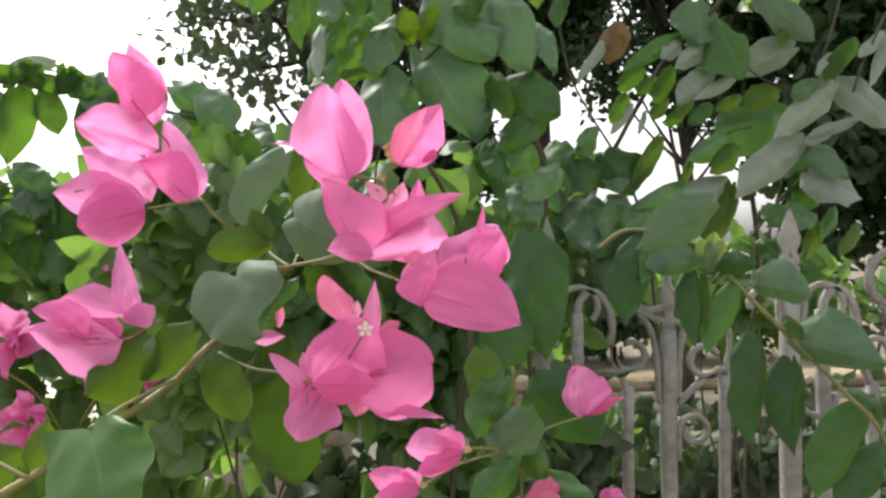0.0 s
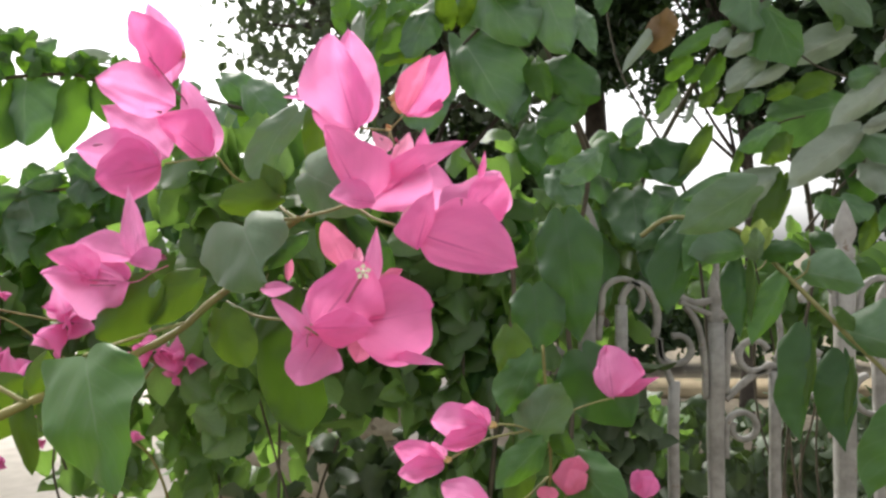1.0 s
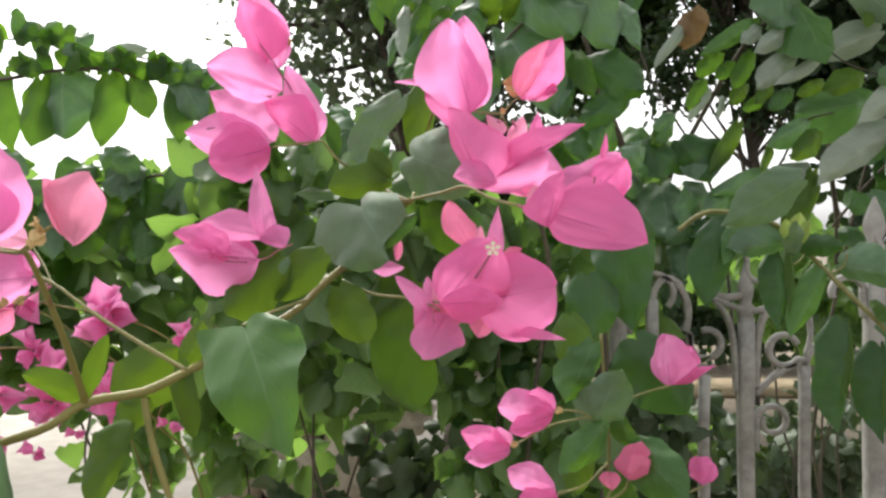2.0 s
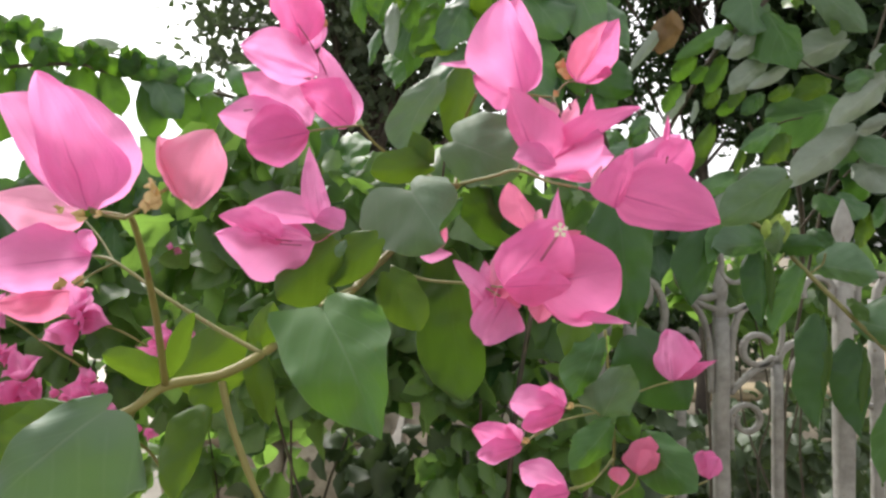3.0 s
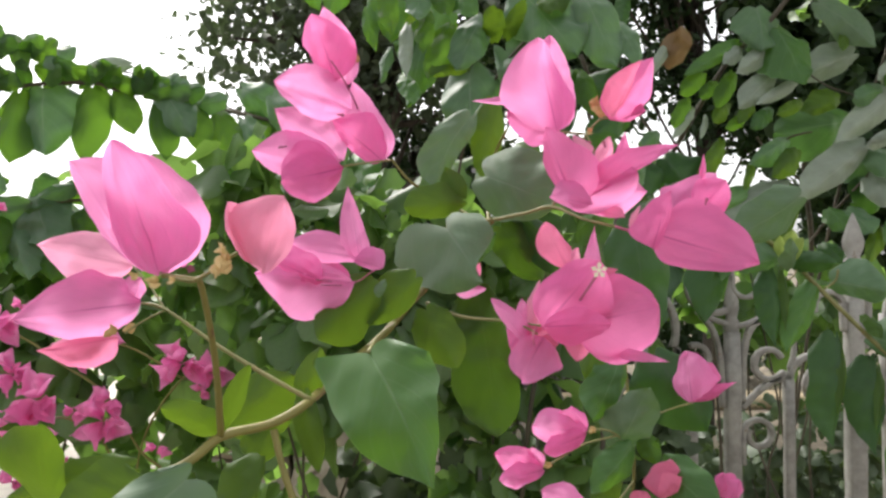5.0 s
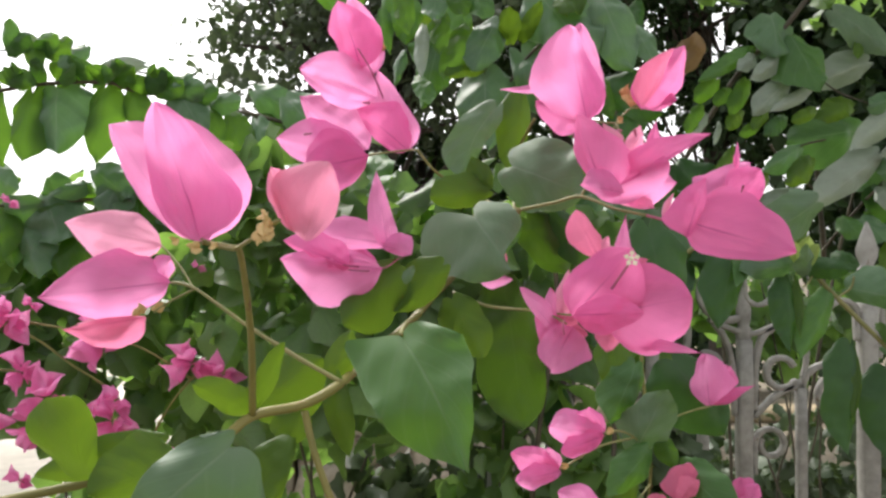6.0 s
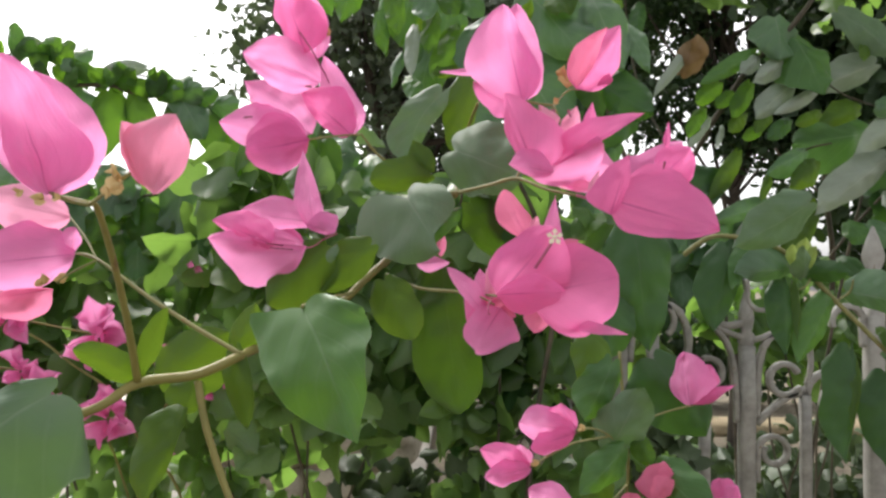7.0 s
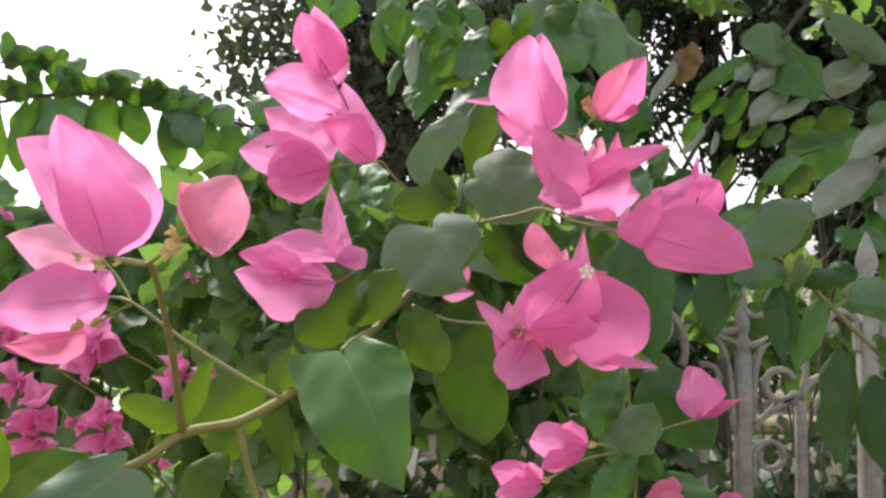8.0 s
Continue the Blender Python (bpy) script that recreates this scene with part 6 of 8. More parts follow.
leaf(vine, (-0.5625, 1.2850, 1.8166), (-0.5102, 1.2500, 1.8359), left=(0.0158, 0.43), right=(0.0195, 0.61), mat=LEAF_THIN, fold=0.25, lobe=0.8, sharp=0.86, curl=0.03, wave=0.05)
leaf(vine, (-0.5386, 1.2850, 1.8127), (-0.5398, 1.2500, 1.8470), left=(0.0153, 0.53), right=(0.0162, 0.47), mat=LEAF, fold=0.25, lobe=0.8, sharp=0.86, curl=0.03, wave=0.05)
leaf(vine, (-0.5148, 1.2850, 1.8069), (-0.4603, 1.2500, 1.8282), left=(0.0177, 0.41), right=(0.0198, 0.65), mat=LEAF_SHADOWED, fold=0.25, lobe=0.8, sharp=0.86, curl=0.03, wave=0.05)
leaf(vine, (-0.4863, 1.2850, 1.8011), (-0.4346, 1.2500, 1.8172), left=(0.0160, 0.38), right=(0.0201, 0.61), mat=LEAF, fold=0.25, lobe=0.8, sharp=0.86, curl=0.03, wave=0.05)
leaf(vine, (-0.4579, 1.2850, 1.7953), (-0.4024, 1.2500, 1.8097), left=(0.0189, 0.43), right=(0.0210, 0.66), mat=LEAF_SHEEN, fold=0.25, lobe=0.8, sharp=0.86, curl=0.03, wave=0.05)
leaf(vine, (-0.4721, 1.2850, 1.8010), (-0.4788, 1.2500, 1.8320), left=(0.0142, 0.60), right=(0.0143, 0.45), mat=LEAF_THIN, fold=0.25, lobe=0.8, sharp=0.86, curl=0.03, wave=0.05)
leaf(vine, (-0.7302, 1.2850, 1.8685), (-0.6757, 1.2500, 1.8865), left=(0.0154, 0.39), right=(0.0198, 0.67), mat=LEAF_SHADOWED, fold=0.25, lobe=0.8, sharp=0.86, curl=0.03, wave=0.05)
leaf(vine, (-0.6868, 1.2850, 1.8680), (-0.6336, 1.2500, 1.8860), left=(0.0160, 0.37), right=(0.0204, 0.68), mat=LEAF, fold=0.25, lobe=0.8, sharp=0.86, curl=0.03, wave=0.05)
leaf(vine, (-0.6580, 1.2850, 1.8584), (-0.6664, 1.2500, 1.8755), left=(0.0140, 0.53), right=(0.0153, 0.43), mat=LEAF_SHADOWED, fold=0.25, lobe=0.8, sharp=0.86, curl=0.03, wave=0.05)
leaf(vine, (-0.7495, 1.2850, 1.8687), (-0.7604, 1.2500, 1.8874), left=(0.0169, 0.38), right=(0.0158, 0.51), mat=LEAF_THIN, fold=0.25, lobe=0.8, sharp=0.86, curl=0.03, wave=0.05)
leaf(vine, (-0.4390, 1.2850, 1.7915), (-0.3776, 1.2500, 1.8005), left=(0.0188, 0.51), right=(0.0182, 0.46), mat=LEAF_SHADOWED, fold=0.25, lobe=0.8, sharp=0.86, curl=0.03, wave=0.05)
leaf(vine, (-0.4012, 1.2850, 1.7820), (-0.3429, 1.2500, 1.7841), left=(0.0176, 0.57), right=(0.0200, 0.48), mat=LEAF_SHEEN, fold=0.25, lobe=0.8, sharp=0.86, curl=0.03, wave=0.05)
leaf(vine, (-0.8037, 1.2850, 1.7942), (-0.8003, 1.2500, 1.6959), left=(0.0278, 0.44), right=(0.0370, 0.58), mat=LEAF_SHEEN, fold=0.25, lobe=0.8, sharp=0.86, curl=0.03, wave=0.05)
leaf(vine, (-0.8327, 1.2850, 1.8132), (-0.7796, 1.2500, 1.8603), left=(0.0212, 0.33), right=(0.0148, 0.53), mat=LEAF_THIN, fold=0.25, lobe=0.8, sharp=0.86, curl=0.03, wave=0.05)
leaf(vine, (-0.8621, 1.2850, 1.8041), (-0.8573, 1.2500, 1.7054), left=(0.0325, 0.43), right=(0.0370, 0.58), mat=LEAF_THIN, fold=0.25, lobe=0.8, sharp=0.86, curl=0.03, wave=0.05)
leaf(vine, (-0.7740, 1.2850, 1.8408), (-0.7322, 1.2500, 1.8780), left=(0.0149, 0.48), right=(0.0149, 0.52), mat=LEAF, fold=0.25, lobe=0.8, sharp=0.86, curl=0.03, wave=0.05)
leaf(vine, (-0.4154, 1.2850, 1.7821), (-0.3781, 1.2500, 1.6988), left=(0.0245, 0.56), right=(0.0250, 0.38), mat=LEAF_THIN, fold=0.25, lobe=0.8, sharp=0.86, curl=0.03, wave=0.05)
leaf(vine, (-0.3683, 1.2850, 1.7679), (-0.3341, 1.2500, 1.6851), left=(0.0256, 0.56), right=(0.0243, 0.39), mat=LEAF_THIN, fold=0.25, lobe=0.8, sharp=0.86, curl=0.03, wave=0.05)
leaf(vine, (-0.3260, 1.2850, 1.7584), (-0.3021, 1.2500, 1.6850), left=(0.0259, 0.54), right=(0.0204, 0.41), mat=LEAF_SHEEN, fold=0.25, lobe=0.8, sharp=0.86, curl=0.03, wave=0.05)
leaf(vine, (-0.2790, 1.2850, 1.7958), (-0.2200, 1.2500, 1.7295), left=(0.0363, 0.46), right=(0.0320, 0.40), mat=LEAF_SHEEN, fold=0.25, lobe=0.8, sharp=0.86, curl=0.03, wave=0.05)
leaf(vine, (-0.2511, 1.2850, 1.7441), (-0.2292, 1.2500, 1.6668), left=(0.0227, 0.56), right=(0.0209, 0.45), mat=LEAF_THIN, fold=0.25, lobe=0.8, sharp=0.86, curl=0.03, wave=0.05)
leaf(vine, (-0.2138, 1.2850, 1.7347), (-0.1929, 1.2500, 1.6577), left=(0.0227, 0.56), right=(0.0209, 0.45), mat=LEAF_THIN, fold=0.25, lobe=0.8, sharp=0.86, curl=0.03, wave=0.05)

vine = empty("bougainvillea_vine", (-0.5331, 1.1500, 1.6240), "thin bougainvillea vine with drooping dark leaves", "plant")
stem("stem", vine, TWIG, [(-1.0924, 1.3200, 1.6028), (-0.8832, 1.3400, 1.6135), (-0.7939, 1.3600, 1.6225), (-0.6969, 1.3700, 1.6320), (-0.5992, 1.3800, 1.6386), (-0.5110, 1.3900, 1.6513), (-0.3936, 1.4400, 1.6446), (-0.3029, 1.5000, 1.5732), (-0.2721, 1.5600, 1.4173)], [0.00281, 0.00285, 0.00290, 0.00292, 0.00294, 0.00296, 0.00307, 0.00319, 0.00332])
leaf(vine, (-0.7849, 1.3715, 1.6854), (-0.7985, 1.3785, 1.6492), 0.0709, -25.967741935483872, mat=LEAF, wide=0.34, fold=0.3)
leaf(vine, (-0.7213, 1.3956, 1.6470), (-0.7134, 1.3544, 1.5968), 0.0624, 7.903225806451614, mat=LEAF, wide=0.34, fold=0.3)
leaf(vine, (-0.6607, 1.3698, 1.6599), (-0.7130, 1.3802, 1.6288), 0.0620, -28.2258064516129, mat=LEAF_SHEEN, wide=0.34, fold=0.3)
leaf(vine, (-0.5982, 1.4118, 1.6757), (-0.5460, 1.3382, 1.5952), 0.0625, 30.483870967741932, mat=LEAF, wide=0.34, fold=0.3)
leaf(vine, (-0.5482, 1.3811, 1.6607), (-0.5622, 1.3689, 1.6325), 0.0338, -12.419354838709678, mat=LEAF_SHEEN, wide=0.34, fold=0.3)
leaf(vine, (-0.6233, 1.3666, 1.6496), (-0.6663, 1.3834, 1.6356), 0.0484, -32.74193548387097, mat=LEAF, wide=0.34, fold=0.3)
leaf(vine, (-0.5204, 1.4134, 1.6685), (-0.4566, 1.3366, 1.5838), 0.0656, 32.74193548387097, mat=LEAF, wide=0.34, fold=0.3)
leaf(vine, (-0.7044, 1.3650, 1.6297), (-0.7317, 1.3850, 1.5703), 0.1098, -35.0, mat=LEAF_SHEEN, wide=0.34, fold=0.3)
leaf(vine, (-0.7913, 1.4069, 1.6325), (-0.7469, 1.3431, 1.5132), 0.0780, 23.70967741935484, mat=LEAF, wide=0.34, fold=0.3)
leaf(vine, (-0.6338, 1.4085, 1.6273), (-0.5932, 1.3415, 1.5130), 0.0676, 35.96774193548387, mat=LEAF, wide=0.34, fold=0.3)
leaf(vine, (-0.5375, 1.3795, 1.6305), (-0.5397, 1.3705, 1.5407), 0.0863, -14.677419354838708, mat=LEAF, wide=0.34, fold=0.3)
leaf(vine, (-0.4678, 1.3844, 1.6407), (-0.4770, 1.3656, 1.5553), 0.0885, -7.903225806451614, mat=LEAF, wide=0.34, fold=0.3)
leaf(vine, (-0.4023, 1.4021, 1.6419), (-0.3631, 1.3479, 1.5397), 0.0802, 16.935483870967744, mat=LEAF, wide=0.34, fold=0.3)
leaf(vine, (-0.3287, 1.3956, 1.6212), (-0.3318, 1.3544, 1.5259), 0.0833, 7.903225806451614, mat=LEAF, wide=0.34, fold=0.3)
leaf(vine, (-0.8710, 1.3827, 1.6209), (-0.8587, 1.3673, 1.5361), 0.1005, -10.161290322580644, mat=LEAF, wide=0.34, fold=0.3)
leaf(vine, (-0.9448, 1.3682, 1.6100), (-0.9890, 1.3818, 1.5469), 0.1081, -30.483870967741936, mat=LEAF_SHEEN, wide=0.34, fold=0.3)
leaf(vine, (-0.5896, 1.4037, 1.6219), (-0.5604, 1.3463, 1.4959), 0.0795, 9.193548387096772, mat=LEAF, wide=0.34, fold=0.3)
leaf(vine, (-0.6644, 1.3666, 1.6198), (-0.6877, 1.3834, 1.5511), 0.0848, -32.74193548387097, mat=LEAF, wide=0.34, fold=0.3)
leaf(vine, (-0.7020, 1.3700, 1.6422), (-0.6636, 1.3300, 1.5576), left=(0.0528, 0.53), right=(0.0592, 0.22), mat=LEAF_SHEEN, fold=0.3, lobe=0.7, sharp=0.86)
leaf(vine, (-0.6290, 1.3700, 1.6600), (-0.6769, 1.3300, 1.6411), left=(0.0176, 0.45), right=(0.0122, 0.48), mat=LEAF_SHEEN, fold=0.3, lobe=0.7, sharp=0.86)
leaf(vine, (-0.5881, 1.3700, 1.6718), (-0.5718, 1.3300, 1.6013), left=(0.0387, 0.30), right=(0.0201, 0.40), mat=LEAF_SHEEN, fold=0.3, lobe=0.7, sharp=0.86)
leaf(vine, (-0.5435, 1.3700, 1.6350), (-0.5148, 1.3300, 1.5384), left=(0.0321, 0.43), right=(0.0364, 0.31), mat=LEAF_THIN, fold=0.3, lobe=0.7, sharp=0.86)
leaf(vine, (-0.4907, 1.3700, 1.6398), (-0.4654, 1.3300, 1.5482), left=(0.0246, 0.47), right=(0.0227, 0.40), mat=LEAF_THIN, fold=0.3, lobe=0.7, sharp=0.86)
leaf(vine, (-0.6151, 1.3700, 1.6051), (-0.5842, 1.3300, 1.5188), left=(0.0312, 0.52), right=(0.0304, 0.40), mat=LEAF_THIN, fold=0.3, lobe=0.7, sharp=0.86)
leaf(vine, (-0.7692, 1.3700, 1.6202), (-0.7560, 1.3300, 1.5301), left=(0.0253, 0.41), right=(0.0305, 0.49), mat=LEAF_THIN, fold=0.3, lobe=0.7, sharp=0.86)
leaf(vine, (-0.7385, 1.3700, 1.5901), (-0.6961, 1.3300, 1.5010), left=(0.0388, 0.55), right=(0.0244, 0.38), mat=LEAF_SHEEN, fold=0.3, lobe=0.7, sharp=0.86)
leaf(vine, (-0.4625, 1.3700, 1.6200), (-0.4183, 1.3300, 1.5405), left=(0.0272, 0.51), right=(0.0217, 0.45), mat=LEAF_SHADOWED, fold=0.3, lobe=0.7, sharp=0.86)
leaf(vine, (-0.8417, 1.3700, 1.6203), (-0.8064, 1.3300, 1.5300), left=(0.0305, 0.49), right=(0.0339, 0.40), mat=LEAF_THIN, fold=0.3, lobe=0.7, sharp=0.86)
leaf(vine, (-0.3236, 1.3600, 1.7927), (-0.3066, 1.3300, 1.7165), left=(0.0198, 0.51), right=(0.0197, 0.47), mat=LEAF_THIN, fold=0.3, lobe=0.7, sharp=0.86)
leaf(vine, (-0.2858, 1.3600, 1.7791), (-0.2736, 1.3300, 1.6882), left=(0.0232, 0.51), right=(0.0197, 0.47), mat=LEAF_THIN, fold=0.3, lobe=0.7, sharp=0.86)
leaf(vine, (-0.2464, 1.3600, 1.7520), (-0.2495, 1.3300, 1.6861), left=(0.0152, 0.44), right=(0.0163, 0.53), mat=LEAF_THIN, fold=0.3, lobe=0.7, sharp=0.86)
leaf(vine, (-0.2082, 1.3600, 1.7651), (-0.1748, 1.3300, 1.7060), left=(0.0189, 0.45), right=(0.0234, 0.41), mat=LEAF_SHEEN, fold=0.3, lobe=0.7, sharp=0.86)
leaf(vine, (-0.2797, 1.3600, 1.6759), (-0.2299, 1.3300, 1.6224), left=(0.0261, 0.63), right=(0.0226, 0.37), mat=LEAF_SHEEN, fold=0.3, lobe=0.7, sharp=0.86)
leaf(vine, (-0.3467, 1.3600, 1.8252), (-0.2484, 1.3300, 1.7664), left=(0.0284, 0.29), right=(0.0296, 0.59), mat=LEAF_SHEEN, fold=0.3, lobe=0.7, sharp=0.86)
leaf(vine, (-0.6171, 1.3600, 1.6867), (-0.5494, 1.3300, 1.6369), left=(0.0341, 0.50), right=(0.0313, 0.41), mat=LEAF_SHEEN, fold=0.3, lobe=0.7, sharp=0.86)
leaf(vine, (-0.2303, 1.3600, 1.6736), (-0.1917, 1.3300, 1.6239), left=(0.0207, 0.58), right=(0.0162, 0.38), mat=LEAF_SHADOWED, fold=0.3, lobe=0.7, sharp=0.86)
leaf(vine, (-0.5702, 1.3600, 1.6696), (-0.5904, 1.3300, 1.6092), left=(0.0356, 0.45), right=(0.0330, 0.61), mat=LEAF_SHEEN, fold=0.3, lobe=0.7, sharp=0.86)
leaf(vine, (-0.4711, 1.3600, 1.6654), (-0.4644, 1.3300, 1.5618), left=(0.0595, 0.33), right=(0.0493, 0.43), mat=LEAF_SHEEN, fold=0.3, lobe=0.7, sharp=0.86)
leaf(vine, (-0.6059, 1.3600, 1.6226), (-0.6093, 1.3300, 1.5623), left=(0.0364, 0.20), right=(0.0281, 0.60), mat=LEAF_THIN, fold=0.3, lobe=0.7, sharp=0.86)
leaf(vine, (-0.3846, 1.3600, 1.6507), (-0.3799, 1.3300, 1.5297), left=(0.0309, 0.37), right=(0.0260, 0.47), mat=LEAF_THIN, fold=0.3, lobe=0.7, sharp=0.86)
leaf(vine, (-0.2785, 1.3600, 1.7675), (-0.2761, 1.3300, 1.6964), left=(0.0403, 0.32), right=(0.0342, 0.40), mat=LEAF_THIN, fold=0.3, lobe=0.7, sharp=0.86)
leaf(vine, (-0.6446, 1.3600, 1.5670), (-0.6566, 1.3300, 1.5004), left=(0.0327, 0.38), right=(0.0344, 0.56), mat=LEAF_THIN, fold=0.3, lobe=0.7, sharp=0.86)
leaf(vine, (-0.5387, 1.3600, 1.5715), (-0.5342, 1.3300, 1.5001), left=(0.0326, 0.38), right=(0.0315, 0.52), mat=LEAF, fold=0.3, lobe=0.7, sharp=0.86)

# ---- leafy growth in front of the fence ----

front = empty("bougainvillea_growth", (0.2490, 1.1000, 1.5494), "dark bougainvillea growth climbing the fence", "plant")
stem("stem", front, TWIG, [(0.2188, 1.2000, 1.0357), (0.2342, 1.2000, 1.2942), (0.2261, 1.1800, 1.4663), (0.2531, 1.1500, 1.6310), (0.2215, 1.1200, 1.7234), (0.1857, 1.1000, 1.8131)], [0.00426, 0.00409, 0.00385, 0.00359, 0.00334, 0.00312])
stem("stem", front, TWIG, [(0.1007, 1.2500, 1.0119), (0.1248, 1.2200, 1.2888), (0.1485, 1.2000, 1.4646), (0.1213, 1.1800, 1.5917), (0.0787, 1.1500, 1.6721)], [0.00444, 0.00411, 0.00383, 0.00356, 0.00327])
leaf(front, (0.3320, 1.4700, 1.7386), (0.3282, 1.3800, 1.6441), 0.0747, -15, mat=LEAF)
leaf(front, (0.3831, 1.4700, 1.7435), (0.3472, 1.3800, 1.7024), 0.0415, -20, mat=LEAF_YOUNG, wave=0.045)
leaf(front, (0.4291, 1.4700, 1.7228), (0.4152, 1.3800, 1.6418), 0.0664, 15, mat=LEAF_SHEEN)
leaf(front, (0.3119, 1.4700, 1.6767), (0.2639, 1.3800, 1.6272), 0.0913, 5, mat=LEAF_SHEEN)
leaf(front, (0.3737, 1.4700, 1.6353), (0.3633, 1.3800, 1.5387), 0.1078, 15, mat=LEAF_SHEEN)
leaf(front, (0.2713, 1.4700, 1.6043), (0.2916, 1.3800, 1.5341), 0.0747, -5, mat=LEAF)
leaf(front, (0.4553, 1.4700, 1.6249), (0.3910, 1.3800, 1.5620), 0.0747, -15, mat=LEAF_SHEEN)
leaf(front, (0.5564, 1.4700, 1.6453), (0.5026, 1.3800, 1.5651), 0.0995, 25, mat=LEAF_SHEEN)
leaf(front, (0.5968, 1.4700, 1.6453), (0.5366, 1.3800, 1.5651), 0.0498, -5, mat=LEAF)
leaf(front, (0.5169, 1.4700, 1.5528), (0.4813, 1.3800, 1.5026), 0.0664, -25, mat=LEAF)
leaf(front, (0.3128, 1.4700, 1.5524), (0.3146, 1.3800, 1.4190), 0.0830, -15, mat=LEAF)
leaf(front, (0.4050, 1.4700, 1.5526), (0.3927, 1.3800, 1.4692), 0.0581, 15, mat=LEAF_SHEEN)
leaf(front, (0.4661, 1.4700, 1.5527), (0.4381, 1.3800, 1.4529), 0.0498, -15, mat=LEAF)
leaf(front, (0.2061, 1.3400, 1.4847), (0.2205, 1.2600, 1.3968), 0.0605, 15, mat=LEAF_SHEEN)
leaf(front, (0.2346, 1.3400, 1.4563), (0.1942, 1.2600, 1.4154), 0.0530, 5, mat=LEAF_SHEEN)
leaf(front, (0.1582, 1.3400, 1.6176), (0.1715, 1.2600, 1.5295), 0.0757, -25, mat=LEAF)
leaf(front, (0.2050, 1.3400, 1.6933), (0.2192, 1.2600, 1.6085), 0.0681, -5, mat=LEAF_SHEEN)
leaf(front, (-0.1866, 1.3400, 1.7426), (-0.1954, 1.2600, 1.6617), 0.0681, -25, mat=LEAF_SHEEN)
leaf(front, (-0.1382, 1.3400, 1.7137), (-0.1343, 1.2600, 1.6345), 0.0605, 5, mat=LEAF)
leaf(front, (-0.2255, 1.3400, 1.6468), (-0.2243, 1.2600, 1.5789), 0.0605, -5, mat=LEAF)
leaf(front, (-0.3035, 1.3400, 1.6469), (-0.2666, 1.2600, 1.5711), 0.0681, -15, mat=LEAF_SHEEN)
leaf(front, (-0.1964, 1.3400, 1.6275), (-0.1580, 1.2600, 1.5454), 0.0681, -25, mat=LEAF_SHEEN)
leaf(front, (-0.0708, 1.3400, 1.6465), (-0.0784, 1.2600, 1.5636), 0.0681, 15, mat=LEAF)
leaf(front, (-0.1479, 1.3400, 1.5506), (-0.1047, 1.2600, 1.4731), 0.0757, 5, mat=LEAF_SHEEN)
# Most leaves lower down take the green darkened for overhead shade.
leaf(front, (0.1495, 1.3400, 1.4558), (0.1331, 1.2600, 1.3691), 0.0681, -25, mat=LEAF_SHADOWED)
leaf(front, (0.0733, 1.3400, 1.4746), (0.0803, 1.2600, 1.3866), 0.0681, -5, mat=LEAF_SHADOWED)
leaf(front, (0.3953, 1.4700, 1.4801), (0.3672, 1.3800, 1.4091), 0.0498, 15, mat=LEAF_SHADOWED)
leaf(front, (0.1023, 1.3400, 1.3694), (0.0847, 1.2600, 1.3027), 0.0681, 15, mat=LEAF_SHADOWED)
leaf(front, (0.1691, 1.3400, 1.3222), (0.1476, 1.2600, 1.2659), 0.0605, 5, mat=LEAF_SHADOWED)
leaf(front, (-0.0127, 1.3400, 1.3973), (0.0070, 1.2600, 1.3367), 0.0605, -5, mat=LEAF_SHADOWED)
leaf(front, (-0.0897, 1.3400, 1.3195), (-0.0654, 1.2600, 1.2632), 0.0681, 15, mat=LEAF_SHADOWED)
leaf(front, (-0.2650, 1.3400, 1.3566), (-0.2616, 1.2600, 1.2973), 0.0681, 15, mat=LEAF_SHADOWED)
leaf(front, (-0.2259, 1.3400, 1.3181), (-0.1896, 1.2600, 1.2538), 0.0605, -15, mat=LEAF_SHEEN)
leaf(front, (-0.3045, 1.3400, 1.2393), (-0.2910, 1.2600, 1.1945), 0.0605, 5, mat=LEAF_SHADOWED)
leaf(front, (-0.0028, 1.3400, 1.2818), (0.0086, 1.2600, 1.2355), 0.0530, -15, mat=LEAF_SHADOWED)

# ---- blossom in the hedge ----
bloom = stem("flower", twig, STEM_PALE, [(0.4577, 1.0900, 1.5139), (0.4626, 1.0800, 1.5238)], [0.0012, 0.0012])
bract(bloom, (0.4626, 1.0800, 1.5238), (0.4678, 1.0700, 1.5659), left=(0.0143, 0.36), right=(0.0158, 0.65), mat=LEAF_BUD, cup=0.3)
bract(bloom, (0.4641, 1.0800, 1.5223), (0.4812, 1.0700, 1.5539), left=(0.0110, 0.57), right=(0.0131, 0.56), mat=LEAF_BUD, cup=0.3)
bract(bloom, (0.4611, 1.0800, 1.5238), (0.4496, 1.0700, 1.5568), left=(0.0097, 0.56), right=(0.0089, 0.53), mat=LEAF_BUD, cup=0.3)
leaf(twig, (0.4634, 1.0700, 1.5134), (0.4528, 1.0400, 1.5515), 0.0300, 10, mat=LEAF_PALE, fold=0.4)

far = empty("bougainvillea_sprig", (-0.6019, 1.3600, 1.3843), "bougainvillea sprig with dense clusters of pink flowers", "plant")
